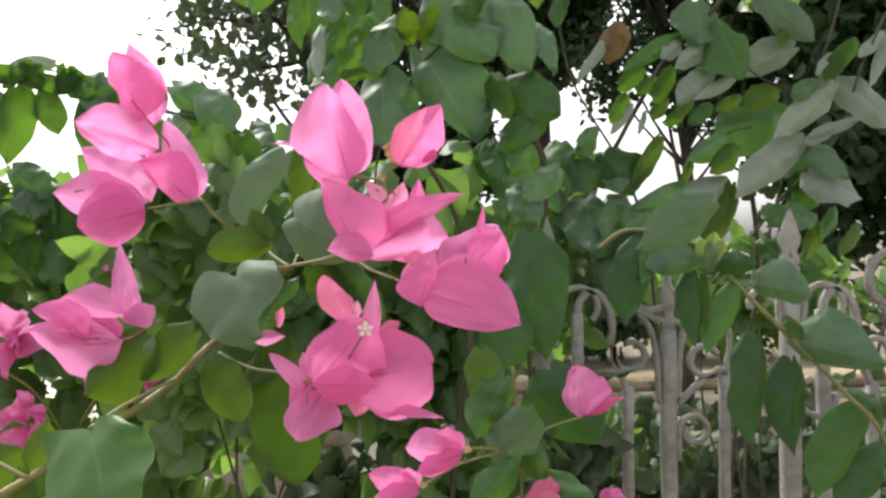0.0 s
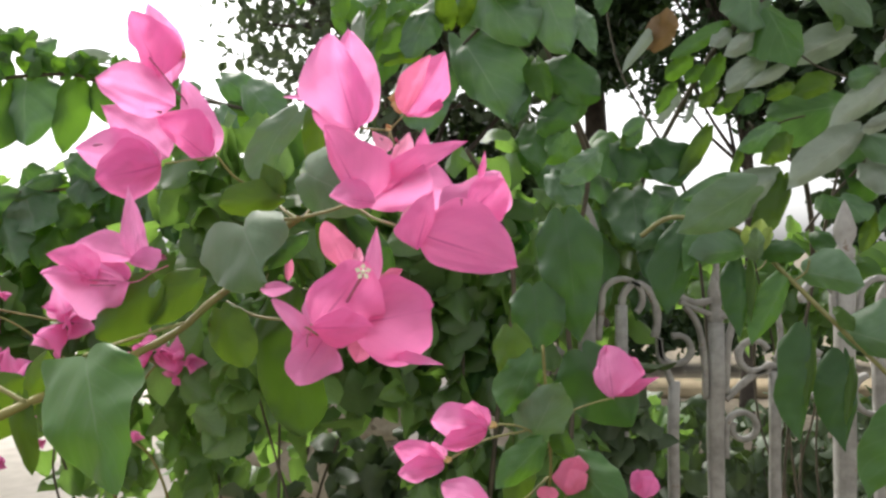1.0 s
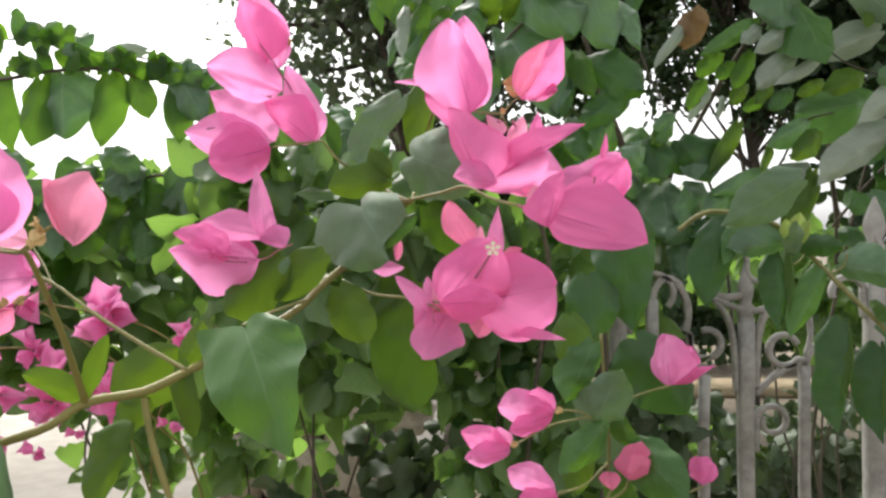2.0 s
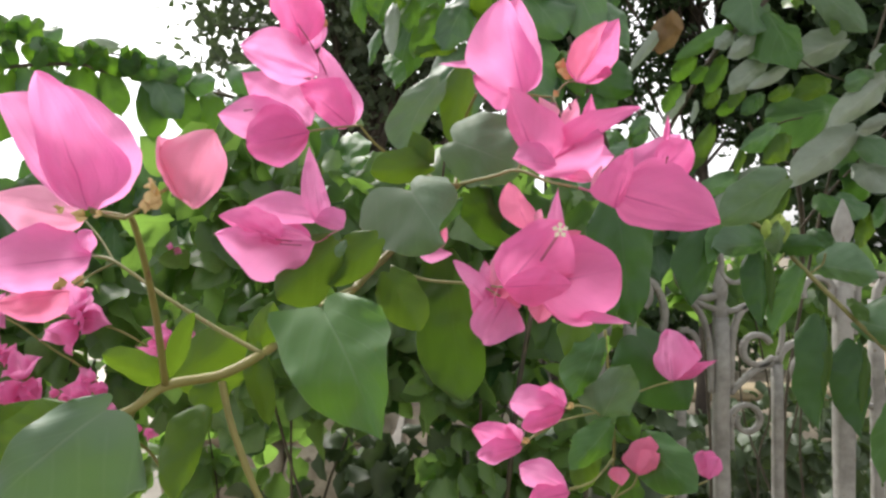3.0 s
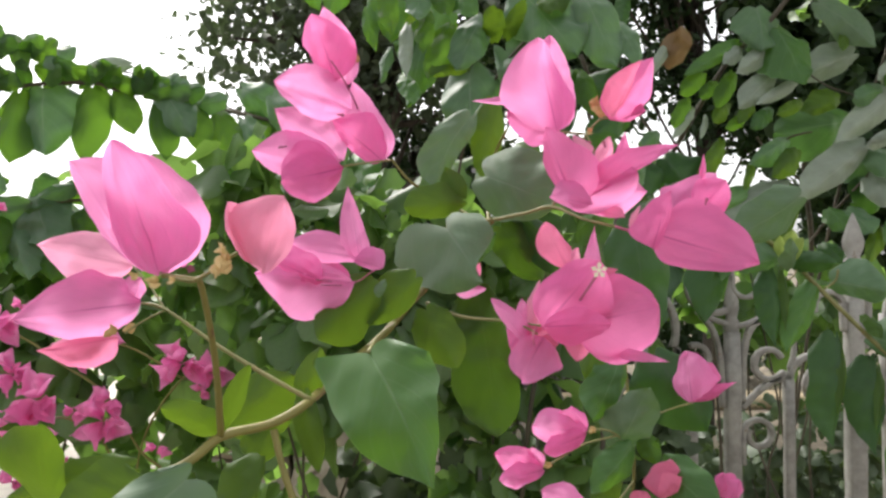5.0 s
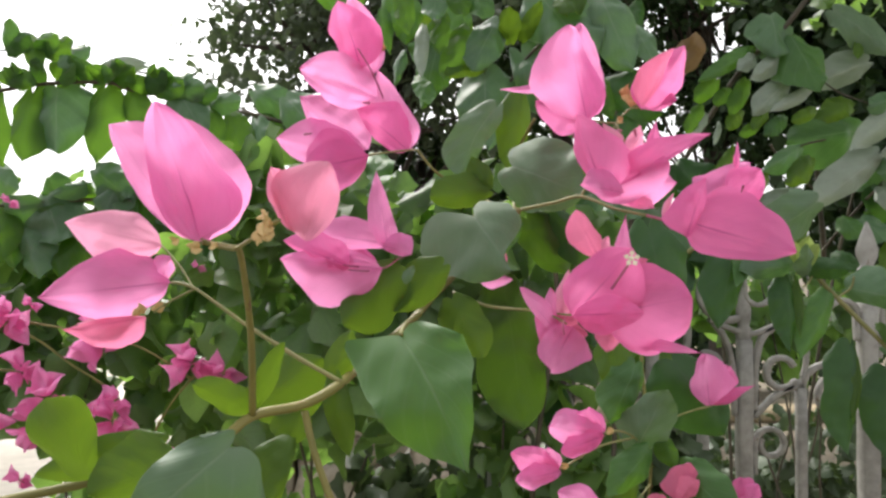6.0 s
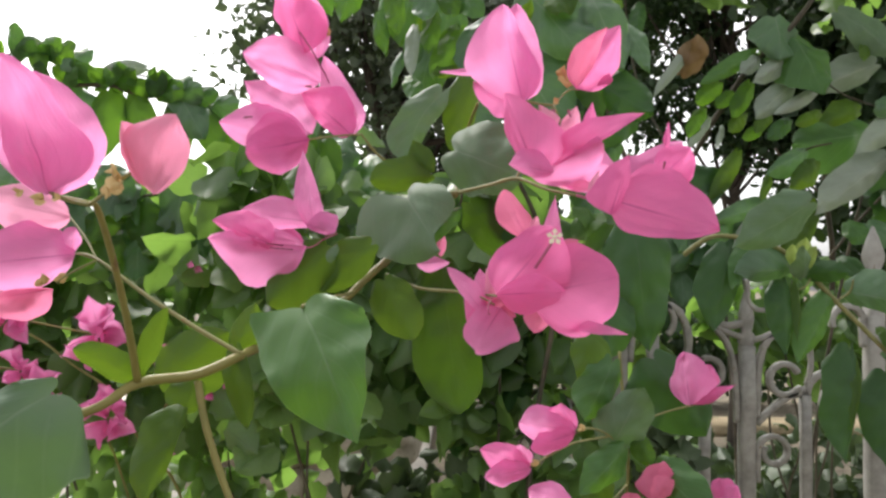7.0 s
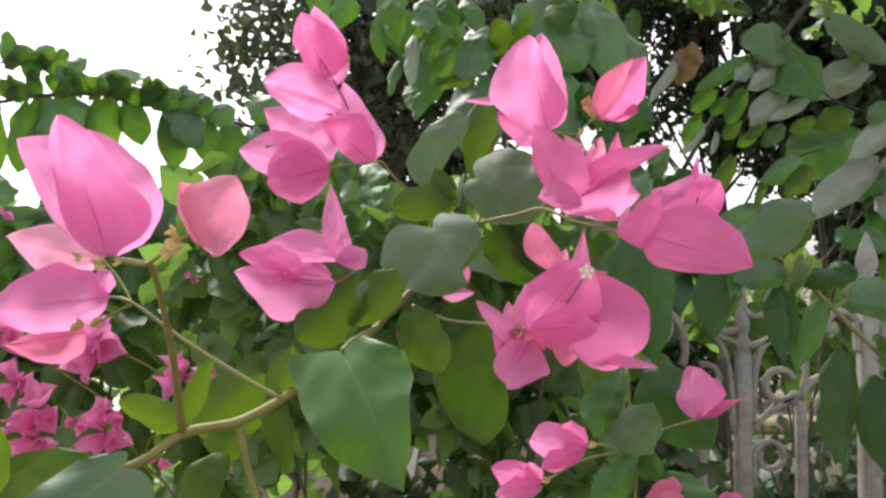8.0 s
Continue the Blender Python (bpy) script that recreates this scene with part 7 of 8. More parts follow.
stem("stem", far, STEM, [(-0.3406, 1.4500, -2.0021), (-0.3687, 1.4500, -0.1816), (-0.3998, 1.4300, 0.7034), (-0.4659, 1.4000, 1.1063), (-0.5292, 1.3800, 1.2081), (-0.5854, 1.3700, 1.3061), (-0.6546, 1.3700, 1.3540), (-0.7240, 1.3700, 1.4021), (-0.8228, 1.3700, 1.4404)], [0.00309, 0.00296, 0.00279, 0.00261, 0.00245, 0.00231, 0.00219, 0.00207, 0.00195])
stem("stem", far, STEM, [(-0.5262, 1.3400, 1.0994), (-0.5327, 1.2400, 1.2518), (-0.5762, 1.2200, 1.2903), (-0.6228, 1.2100, 1.3006), (-0.6575, 1.2100, 1.3602), (-0.7659, 1.2200, 1.3588)], [0.00180, 0.00180, 0.00180, 0.00180, 0.00180, 0.00180])
stem("stem", far, STEM, [(-0.5262, 1.3400, 1.0994), (-0.4789, 1.2600, 1.2477), (-0.4047, 1.2200, 1.3506), (-0.3531, 1.2200, 1.3593)], [0.00180, 0.00180, 0.00180, 0.00180])
stem("stem", far, STEM, [(-0.4047, 1.2200, 1.3506), (-0.4740, 1.2200, 1.3936), (-0.5387, 1.2100, 1.4158), (-0.6810, 1.2200, 1.4407)], [0.00180, 0.00180, 0.00180, 0.00180])
small_flower(far, (-0.5223, 1.1821, 1.4199), (0.79, -0.70, -0.12), 0.0529, BRACT)
small_flower(far, (-0.5288, 1.1813, 1.4170), (-0.47, -0.70, -0.65), 0.0530, BRACT)
small_flower(far, (-0.5325, 1.1960, 1.4239), (0.04, -0.70, 0.80), 0.0581, BRACT)
small_flower(far, (-0.6428, 1.1907, 1.3639), (0.79, -0.70, -0.11), 0.0326, BRACT)
small_flower(far, (-0.6427, 1.1821, 1.3630), (-0.47, -0.70, -0.65), 0.0321, BRACT)
small_flower(far, (-0.6486, 1.1966, 1.3664), (0.05, -0.70, 0.80), 0.0373, BRACT)
small_flower(far, (-0.6017, 1.1839, 1.3250), (0.70, -0.70, -0.39), 0.0423, BRACT)
small_flower(far, (-0.6131, 1.1946, 1.3229), (-0.64, -0.70, -0.49), 0.0485, BRACT)
small_flower(far, (-0.6037, 1.1817, 1.3307), (0.02, -0.70, 0.80), 0.0457, BRACT)
small_flower(far, (-0.6111, 1.1901, 1.2816), (0.73, -0.70, -0.33), 0.0385, BRACT)
small_flower(far, (-0.6124, 1.1818, 1.2823), (-0.59, -0.70, -0.55), 0.0467, BRACT)
small_flower(far, (-0.6146, 1.1910, 1.2863), (0.02, -0.70, 0.80), 0.0399, BRACT)
small_flower(far, (-0.5014, 1.1914, 1.3223), (0.52, -0.70, -0.60), 0.0298, BRACT)
small_flower(far, (-0.5039, 1.1902, 1.3258), (-0.56, -0.70, 0.57), 0.0266, BRACT)
small_flower(far, (-0.5062, 1.1886, 1.2929), (0.74, -0.70, -0.29), 0.0429, BRACT)
small_flower(far, (-0.5155, 1.1963, 1.2900), (-0.52, -0.70, -0.60), 0.0415, BRACT)
small_flower(far, (-0.5133, 1.1925, 1.2969), (-0.38, -0.70, 0.70), 0.0443, BRACT)
small_flower(far, (-0.3900, 1.1894, 1.3769), (0.76, -0.70, -0.26), 0.0427, BRACT)
small_flower(far, (-0.3949, 1.1839, 1.3772), (-0.73, -0.70, -0.33), 0.0435, BRACT)
small_flower(far, (-0.3959, 1.1927, 1.3811), (-0.31, -0.70, 0.74), 0.0419, BRACT)
small_flower(far, (-0.3477, 1.1949, 1.3618), (0.78, -0.70, -0.18), 0.0306, BRACT)
small_flower(far, (-0.3532, 1.1981, 1.3603), (-0.61, -0.70, -0.51), 0.0288, BRACT)
small_flower(far, (-0.3486, 1.1846, 1.3659), (-0.37, -0.70, 0.71), 0.0343, BRACT)
small_flower(far, (-0.4287, 1.1847, 1.2540), (0.67, -0.70, -0.44), 0.0213, BRACT)
small_flower(far, (-0.4335, 1.1892, 1.2543), (-0.79, -0.70, 0.13), 0.0196, BRACT)
small_flower(far, (-0.6692, 1.1979, 1.4405), (0.72, -0.70, -0.34), 0.0469, BRACT)
small_flower(far, (-0.6759, 1.1992, 1.4400), (-0.67, -0.70, -0.44), 0.0368, BRACT)
small_flower(far, (-0.6743, 1.1993, 1.4451), (-0.27, -0.70, 0.75), 0.0450, BRACT)
small_flower(far, (-0.6363, 1.1989, 1.4626), (0.74, -0.70, -0.30), 0.0178, BRACT)
small_flower(far, (-0.6318, 1.1859, 1.4646), (-0.57, -0.70, 0.56), 0.0159, BRACT)
small_flower(far, (-0.7278, 1.1827, 1.3581), (0.77, -0.70, -0.22), 0.0527, BRACT)
small_flower(far, (-0.7383, 1.1866, 1.3569), (-0.72, -0.70, -0.34), 0.0475, BRACT)
small_flower(far, (-0.7346, 1.1834, 1.3631), (-0.38, -0.70, 0.70), 0.0583, BRACT)
small_flower(far, (-0.7523, 1.1858, 1.3958), (0.78, -0.70, -0.18), 0.0332, BRACT)
small_flower(far, (-0.7596, 1.1885, 1.3950), (-0.73, -0.70, -0.33), 0.0343, BRACT)
small_flower(far, (-0.7537, 1.1811, 1.3996), (-0.37, -0.70, 0.71), 0.0339, BRACT)
small_flower(far, (-0.7181, 1.1830, 1.4793), (0.64, -0.70, -0.48), 0.0196, BRACT)
small_flower(far, (-0.7224, 1.1850, 1.4811), (-0.72, -0.70, 0.36), 0.0251, BRACT)
small_flower(far, (-0.7014, 1.1906, 1.2952), (0.80, -0.70, -0.06), 0.0476, BRACT)
small_flower(far, (-0.7129, 1.1998, 1.2912), (-0.56, -0.70, -0.57), 0.0442, BRACT)
small_flower(far, (-0.7050, 1.1882, 1.2992), (-0.29, -0.70, 0.75), 0.0392, BRACT)
small_flower(far, (-0.6644, 1.1850, 1.6143), (0.74, -0.70, -0.31), 0.0177, BRACT)
small_flower(far, (-0.6693, 1.1900, 1.6162), (-0.57, -0.70, 0.56), 0.0141, BRACT)
small_flower(far, (-0.5745, 1.1848, 1.2379), (0.78, -0.70, -0.19), 0.0183, BRACT)
small_flower(far, (-0.5836, 1.1974, 1.2357), (-0.78, -0.70, 0.17), 0.0180, BRACT)
small_flower(far, (-0.6477, 1.1986, 1.2014), (0.80, -0.70, -0.04), 0.0226, BRACT)
small_flower(far, (-0.6451, 1.1881, 1.2056), (-0.48, -0.70, 0.64), 0.0245, BRACT)
small_flower(far, (-0.3890, 1.1958, 1.5207), (0.65, -0.70, -0.46), 0.0131, BRACT)
small_flower(far, (-0.3863, 1.1819, 1.5216), (-0.71, -0.70, 0.36), 0.0114, BRACT)
small_flower(far, (-0.7146, 1.1980, 1.2254), (0.68, -0.70, -0.42), 0.0356, BRACT)
small_flower(far, (-0.7157, 1.1931, 1.2260), (-0.54, -0.70, -0.59), 0.0346, BRACT)
small_flower(far, (-0.7162, 1.1963, 1.2298), (-0.10, -0.70, 0.79), 0.0324, BRACT)
small_flower(far, (-0.3680, 1.1937, 1.3347), (0.65, -0.70, -0.46), 0.0163, BRACT)
small_flower(far, (-0.3717, 1.1991, 1.3358), (-0.52, -0.70, 0.61), 0.0154, BRACT)
small_flower(far, (-0.5573, 1.1992, 1.3054), (0.49, -0.70, -0.63), 0.0206, BRACT)
small_flower(far, (-0.5593, 1.1980, 1.3070), (-0.80, -0.70, 0.03), 0.0179, BRACT)

# ---- scattered foliage ----
def leaf_templates(count, ns, nv, seed, heart=True, wide=0.32, width=0.78):
    out = []
    for k in range(count):
        r = random.Random(seed + k)
        rows = blade_grid(1.0, width * r.uniform(0.85, 1.15), r.uniform(0.02, 0.12), r.uniform(0.1, 0.5), r.uniform(-0.1, 0.3), 0.06, r.uniform(-0.4, 0.4), wide, 0.95 if heart else 0.5, heart, seed + k, ns, nv)
        out.append(np.array(rows, dtype=np.float64).reshape(-1, 3))
    return out


def scatter(name, parent, mat, places, sizes, frames, templates, ns, nv, label=""):
    """Many blades joined in one mesh: each at its place, with its size and axes."""
    n, k = len(places), (ns + 1) * (nv + 1)
    verts = np.empty((n, k, 3))
    for i in range(n):
        verts[i] = templates[i % len(templates)] @ (frames[i] * sizes[i]).T + places[i]
    quad = np.array([(a * (nv + 1) + b, a * (nv + 1) + b + 1, (a + 1) * (nv + 1) + b + 1, (a + 1) * (nv + 1) + b) for a in range(ns) for b in range(nv)])
    faces = (quad[None] + (np.arange(n) * k)[:, None, None]).reshape(-1, 4)
    mesh = bpy.data.meshes.new(name)
    mesh.vertices.add(n * k)
    mesh.vertices.foreach_set("co", verts.ravel())
    mesh.loops.add(faces.size)
    mesh.loops.foreach_set("vertex_index", faces.ravel().astype(np.int32))
    mesh.polygons.add(len(faces))
    mesh.polygons.foreach_set("loop_start", np.arange(0, faces.size, 4, dtype=np.int32))
    mesh.polygons.foreach_set("use_smooth", np.ones(len(faces), dtype=bool))
    mesh.update(calc_edges=True)
    uv = mesh.uv_layers.new(name="UVMap")
    one = np.array([[(q % (nv + 1)) / nv, (q // (nv + 1)) / ns] for q in range(k)])
    uv.data.foreach_set("uv", np.tile(one, (n, 1))[faces.ravel()].ravel())
    return linked(name, mesh, mat, parent, label)


def hanging_axes(rng, n, droop=0.7, toward=0.5):
    """Axes for n leaves: tips mostly hang, faces mostly turn up and to the path."""
    along = rng.normal(0, 0.6, (n, 3)) + (0, -0.25, -droop)
    along /= np.linalg.norm(along, axis=1, keepdims=True)
    face = rng.normal(0, 0.45, (n, 3)) + (0, -toward, 0.55)
    face -= along * (face * along).sum(1, keepdims=True)
    face /= np.linalg.norm(face, axis=1, keepdims=True)
    across = np.cross(along, face)
    return np.stack([across, along, face], axis=2)


BIG_NS, BIG_NV = 6, 4
BIG = leaf_templates(10, BIG_NS, BIG_NV, 900)
TINY_NS, TINY_NV = 4, 2
TINY = leaf_templates(8, TINY_NS, TINY_NV, 700, False, 0.5, 0.62)


def shrub(name, label, centre, reach, count, size, seed, mat=None, own=0, sticks=6, category="shrub", lumps=7):
    """A leafy shrub: a few woody stems from the ground and a crown of leaves in uneven lumps round its outside."""
    rng = np.random.default_rng(seed)
    cx, cy, cz = centre
    ob = empty(name, (cx, cy, 0), label, category, name.replace("_", " ") + " growth")
    for k in range(sticks):
        top = np.array(centre) + rng.uniform(-0.7, 0.7, 3) * reach
        foot = (cx + rng.uniform(-0.4, 0.4) * reach[0], cy + rng.uniform(-0.3, 0.3) * reach[1], 0.0)
        mid = [tuple(np.array(foot) * (1 - f) + top * f + rng.uniform(-0.05, 0.05, 3)) for f in (0.3, 0.5, 0.7, 0.85)]
        stem("stem", ob, TWIG, [foot] + mid + [tuple(top)], [0.0045, 0.004, 0.0035, 0.003, 0.0025, 0.002], sides=6)
    heads = np.array(centre) + rng.uniform(-0.75, 0.75, (lumps, 3)) * reach
    pick = rng.integers(0, lumps, count)
    ball = rng.normal(0, 1, (count, 3))
    ball *= (rng.uniform(0.25, 1, (count, 1)) ** 0.5) / np.linalg.norm(ball, axis=1, keepdims=True)
    places = heads[pick] + ball * np.array(reach) * 0.55
    places[:, 2] = np.maximum(places[:, 2], 0.05)
    sizes = size * rng.uniform(0.6, 1.2, count)
    axes = hanging_axes(rng, count)
    if own:
        order = np.argsort(places[:, 1])
        meshes = []
        for tpl in BIG:
            meshes.append(grid_mesh("leaf", tpl.reshape(BIG_NS + 1, BIG_NV + 1, 3).tolist()))
            meshes[-1].materials.append(LEAF_HEDGE)
        base = Matrix.Translation((-cx, -cy, 0))
        for i in order[:own]:
            lf = new("leaf", meshes[i % len(meshes)])
            lf.parent = ob
            m = Matrix((axes[i] * sizes[i]).tolist()).to_4x4()
            m.translation = Vector(places[i])
            lf.matrix_basis = base @ m
        keep = order[own:]
        places, sizes, axes = places[keep], sizes[keep], axes[keep]
    tagged(scatter("foliage", ob, mat or LEAF_FAR, places, sizes, axes, BIG, BIG_NS, BIG_NV), kind="stuff")
    return ob


# ---- ground ----
bm = bmesh.new()
g = 60
for i in range(g + 1):
    for j in range(g + 1):
        x, y = (i / g * 2 - 1), (j / g * 2 - 1)
        x, y = x * abs(x) * 400, y * abs(y) * 400
        z = 0.03 * noise.noise((x * 0.6, y * 0.6, 0)) if abs(x) + abs(y) < 60 else 0.0
        bm.verts.new((x, y, z - 0.03))
bm.verts.ensure_lookup_table()
for i in range(g):
    for j in range(g):
        a = i * (g + 1) + j
        bm.faces.new((bm.verts[a], bm.verts[a + g + 1], bm.verts[a + g + 2], bm.verts[a + 1]))
tagged(part("ground", bm, SOIL, None), "brown earth with patches of low green growth", "ground", kind="structure")

# paved lane behind the hedge
bm = bmesh.new()
bmesh.ops.create_cube(bm, size=1, matrix=Matrix.Translation((-4.5, 8.0, 0.0)) @ Matrix.Diagonal((8.5, 9.5, 0.12, 1)))
bmesh.ops.bevel(bm, geom=bm.edges[:], offset=0.02, segments=2, affect="EDGES")
tagged(part("lane", bm, CONCRETE, None), "pale concrete lane beyond the hedge", "road", kind="structure")


# pale path across the garden
bm = bmesh.new()
bmesh.ops.create_cube(bm, size=1, matrix=Matrix.Translation((4.0, 8.7, 0.0)) @ Matrix.Diagonal((8.0, 0.75, 0.10, 1)))
bmesh.ops.bevel(bm, geom=bm.edges[:], offset=0.02, segments=2, affect="EDGES")
tagged(part("garden_path", bm, SAND, None), "pale sandy garden path beyond the fence", "path", kind="structure")


# ---- iron fence ----
def bar_mesh(x, y, z0, z1, w, seed):
    r = random.Random(seed)
    bm = bmesh.new()
    n = 14
    rings = []
    for i in range(n + 1):
        z = z0 + (z1 - z0) * i / n
        h = w / 2 * (1 + r.uniform(-0.06, 0.06))
        dx = r.uniform(-0.0015, 0.0015)
        c = h * 0.25
        rings.append([bm.verts.new((x + dx + a, y + b, z)) for a, b in ((-h, -h + c), (-h + c, -h), (h - c, -h), (h, -h + c), (h, h - c), (h - c, h), (-h + c, h), (-h, h - c))])
    for i in range(n):
        for k in range(8):
            bm.faces.new((rings[i][k], rings[i][(k + 1) % 8], rings[i + 1][(k + 1) % 8], rings[i + 1][k]))
    bm.faces.new(rings[-1])
    return bm


def strap(name, parent, points, thick=0.0055, deep=0.007):
    """A flat hammered iron strap set on edge and bent along points (x, z) in the fence's plane."""
    SEED[0] += 1
    r = random.Random(SEED[0])
    pts = [Vector((x, 0, z)) for x, z in points]
    line = []
    for i in range(len(pts) - 1):
        p0, p1, p2, p3 = pts[max(i - 1, 0)], pts[i], pts[i + 1], pts[min(i + 2, len(pts) - 1)]
        for k in range(5):
            u = k / 5
            line.append(0.5 * ((2 * p1) + (p2 - p0) * u + (2 * p0 - 5 * p1 + 4 * p2 - p3) * u * u + (3 * p1 - p0 - 3 * p2 + p3) * u ** 3))
    line.append(pts[-1])
    bm = bmesh.new()
    rings = []
    for i, p in enumerate(line):
        d = (line[min(i + 1, len(line) - 1)] - line[max(i - 1, 0)]).normalized()
        side = Vector((-d.z, 0, d.x))
        t = 0.8 * thick * (1 + r.uniform(-0.12, 0.12))
        ring = []
        for a, b in ((-1, -0.8), (-0.75, -1), (0.75, -1), (1, -0.8), (1, 0.8), (0.75, 1), (-0.75, 1), (-1, 0.8)):
            ring.append(bm.verts.new(p + side * t * a + Vector((0, FY + deep * b, 0))))
        rings.append(ring)
    for i in range(len(rings) - 1):
        for k in range(8):
            bm.faces.new((rings[i][k], rings[i][(k + 1) % 8], rings[i + 1][(k + 1) % 8], rings[i + 1][k]))
    bm.faces.new(rings[0][::-1])
    bm.faces.new(rings[-1])
    return part(name, bm, IRON, parent)


def curl(x, z, radius, start, sweep, close=0.55, n=10):
    """Points of a spiral round (x, z), from the angle start through sweep degrees."""
    out = []
    for i in range(n):
        u = i / (n - 1)
        a = radians(start + sweep * u)
        q = radius * (1 - (1 - close) * u)
        out.append((x + q * math.cos(a), z + q * math.sin(a)))
    return out


FY, PITCH = 1.38, 0.216
fence = empty("iron_fence", (0.5, FY, 0), "weathered pale grey wrought-iron fence with spear posts and scrolls", "fence")


def spear_post(px, top, width, flat, seed):
    """A square post with a collar and a flattened spear head."""
    post = part("post", bar_mesh(px, FY, 0.0, top - 0.10, width, seed), IRON, fence)
    bm = bmesh.new()
    h = width / 2
    prof = ((h, -0.10), (h * 1.25, -0.094), (h * 1.25, -0.082), (h * 0.8, -0.076), (h * flat, -0.060), (h * flat * 1.05, -0.048), (h * flat * 0.6, -0.022), (0.002, 0.0))
    rings = [[bm.verts.new((px + q * math.cos(a * math.pi / 4), FY + min(q, h) * 0.75 * math.sin(a * math.pi / 4), top + z)) for a in range(8)] for q, z in prof]
    for i in range(len(rings) - 1):
        for a in range(8):
            bm.faces.new((rings[i][a], rings[i][(a + 1) % 8], rings[i + 1][(a + 1) % 8], rings[i + 1][a]))
    part("spear", bm, IRON, post)


for k in range(-1, 3):
    px = 0.498 + 2 * k * PITCH
    # short post with its arms, hook and ring
    spear_post(px, 1.500, 0.024, 1.1, 40 + k)
    strap("crossbar", fence, [(px - 0.060, 1.436), (px - 0.035, 1.424), (px, 1.412), (px + 0.025, 1.413), (px + 0.052, 1.424)], 0.0058)
    strap("arm", fence, [(px - 0.052, 1.428), (px - 0.034, 1.405), (px - 0.023, 1.370), (px - 0.018, 1.320), (px - 0.0165, 1.270)], 0.0055)
    strap("arm", fence, [(px + 0.055, 1.424), (px + 0.034, 1.408), (px + 0.022, 1.372), (px + 0.018, 1.320), (px + 0.0165, 1.280)], 0.0065)
    strap("hook", fence, [(px + 0.0, 1.512), (px + 0.002, 1.49)] + curl(px + 0.026, 1.485, 0.025, 190, 190, 0.95, 8), 0.005)
    strap("ring", fence, [(px + 0.017, 1.170), (px + 0.017, 1.200)] + curl(px + 0.045, 1.222, 0.028, 190, -400, 0.62, 14), 0.0055)
    strap("strut", fence, [(px + 0.016, 1.268), (px + 0.040, 1.292), (px + 0.066, 1.312), (px + 0.094, 1.322)], 0.0060)
    # bar on one side of it, with two scrolls
    bx = px + 0.099
    part("bar", bar_mesh(bx, FY, 0.0, 1.318, 0.0175, 60 + k), IRON, fence)
    strap("scroll", fence, [(bx + 0.002, 1.305), (bx - 0.004, 1.324)] + curl(bx - 0.034, 1.345, 0.029, -35, -300, 0.8, 12), 0.0062)
    strap("scroll", fence, [(bx - 0.002, 1.290), (bx + 0.004, 1.330), (bx + 0.022, 1.352), (bx + 0.050, 1.358), (bx + 0.075, 1.346)], 0.0068)
    strap("scroll", fence, curl(bx + 0.060, 1.305, 0.033, 60, 220, 0.9, 9), 0.0062)
    strap("spike", fence, [(bx + 0.002, 1.335), (bx + 0.010, 1.370), (bx + 0.006, 1.415)], 0.0045, 0.005)
    # tall post with its pair of volutes
    tx = px + PITCH
    spear_post(tx, 1.606, 0.029, 1.35, 80 + k)
    strap("volute", fence, [(tx - 0.018, 1.400), (tx - 0.020, 1.440)] + curl(tx - 0.046, 1.442, 0.028, 10, 190, 0.9, 9), 0.0062)
    strap("volute", fence, [(tx + 0.018, 1.370), (tx + 0.024, 1.430)] + curl(tx + 0.060, 1.440, 0.036, 165, -210, 0.9, 10), 0.0062)
    strap("ring", fence, curl(tx + 0.048, 1.278, 0.036, 110, 260, 0.85, 11), 0.0062)
    strap("scroll", fence, curl(tx + 0.190, 1.480, 0.055, 60, 260, 0.8, 12), 0.0075)
    # arched bar that runs into a ring and a second bar
    ax = tx + 0.058
    part("bar", bar_mesh(ax, FY, 0.0, 1.430, 0.020, 100 + k), IRON, fence)
    strap("arch", fence, [(ax, 1.420), (ax + 0.002, 1.445), (ax + 0.018, 1.466), (ax + 0.040, 1.460), (ax + 0.056, 1.432), (ax + 0.060, 1.400), (ax + 0.055, 1.375)], 0.0075)
    strap("scroll", fence, [(ax + 0.086, 1.290), (ax + 0.076, 1.318), (ax + 0.064, 1.345), (ax + 0.062, 1.372)] + curl(ax + 0.092, 1.356, 0.029, 170, 300, 0.75, 12), 0.0062)
    part("bar", bar_mesh(ax + 0.087, FY, 0.0, 1.300, 0.0175, 120 + k), IRON, fence)

# ---- hedge and shrubs ----
HEDGE = "dense dark green bougainvillea hedge with heart-shaped leaves"
shrub("bougainvillea_hedge", HEDGE, (-0.84, 1.58, 1.46), (0.62, 0.14, 0.22), 850, 0.082, 11, own=160, lumps=20, sticks=4)
shrub("bougainvillea_hedge", HEDGE, (-0.42, 1.62, 1.20), (0.34, 0.14, 0.17), 240, 0.070, 18, lumps=14, sticks=1)
shrub("bougainvillea_hedge", HEDGE, (-0.12, 1.26, 1.50), (0.32, 0.10, 0.22), 640, 0.074, 12, own=200, lumps=16, sticks=3)
shrub("bougainvillea_hedge", HEDGE, (0.17, 1.62, 1.56), (0.24, 0.12, 0.24), 420, 0.070, 20, own=60, lumps=9)
shrub("bougainvillea_hedge", HEDGE, (0.13, 1.26, 1.10), (0.15, 0.06, 0.32), 300, 0.060, 19, own=60, lumps=8, sticks=2)
shrub("bougainvillea_hedge", HEDGE, (0.95, 1.95, 1.42), (0.40, 0.12, 0.14), 260, 0.075, 24, lumps=8)
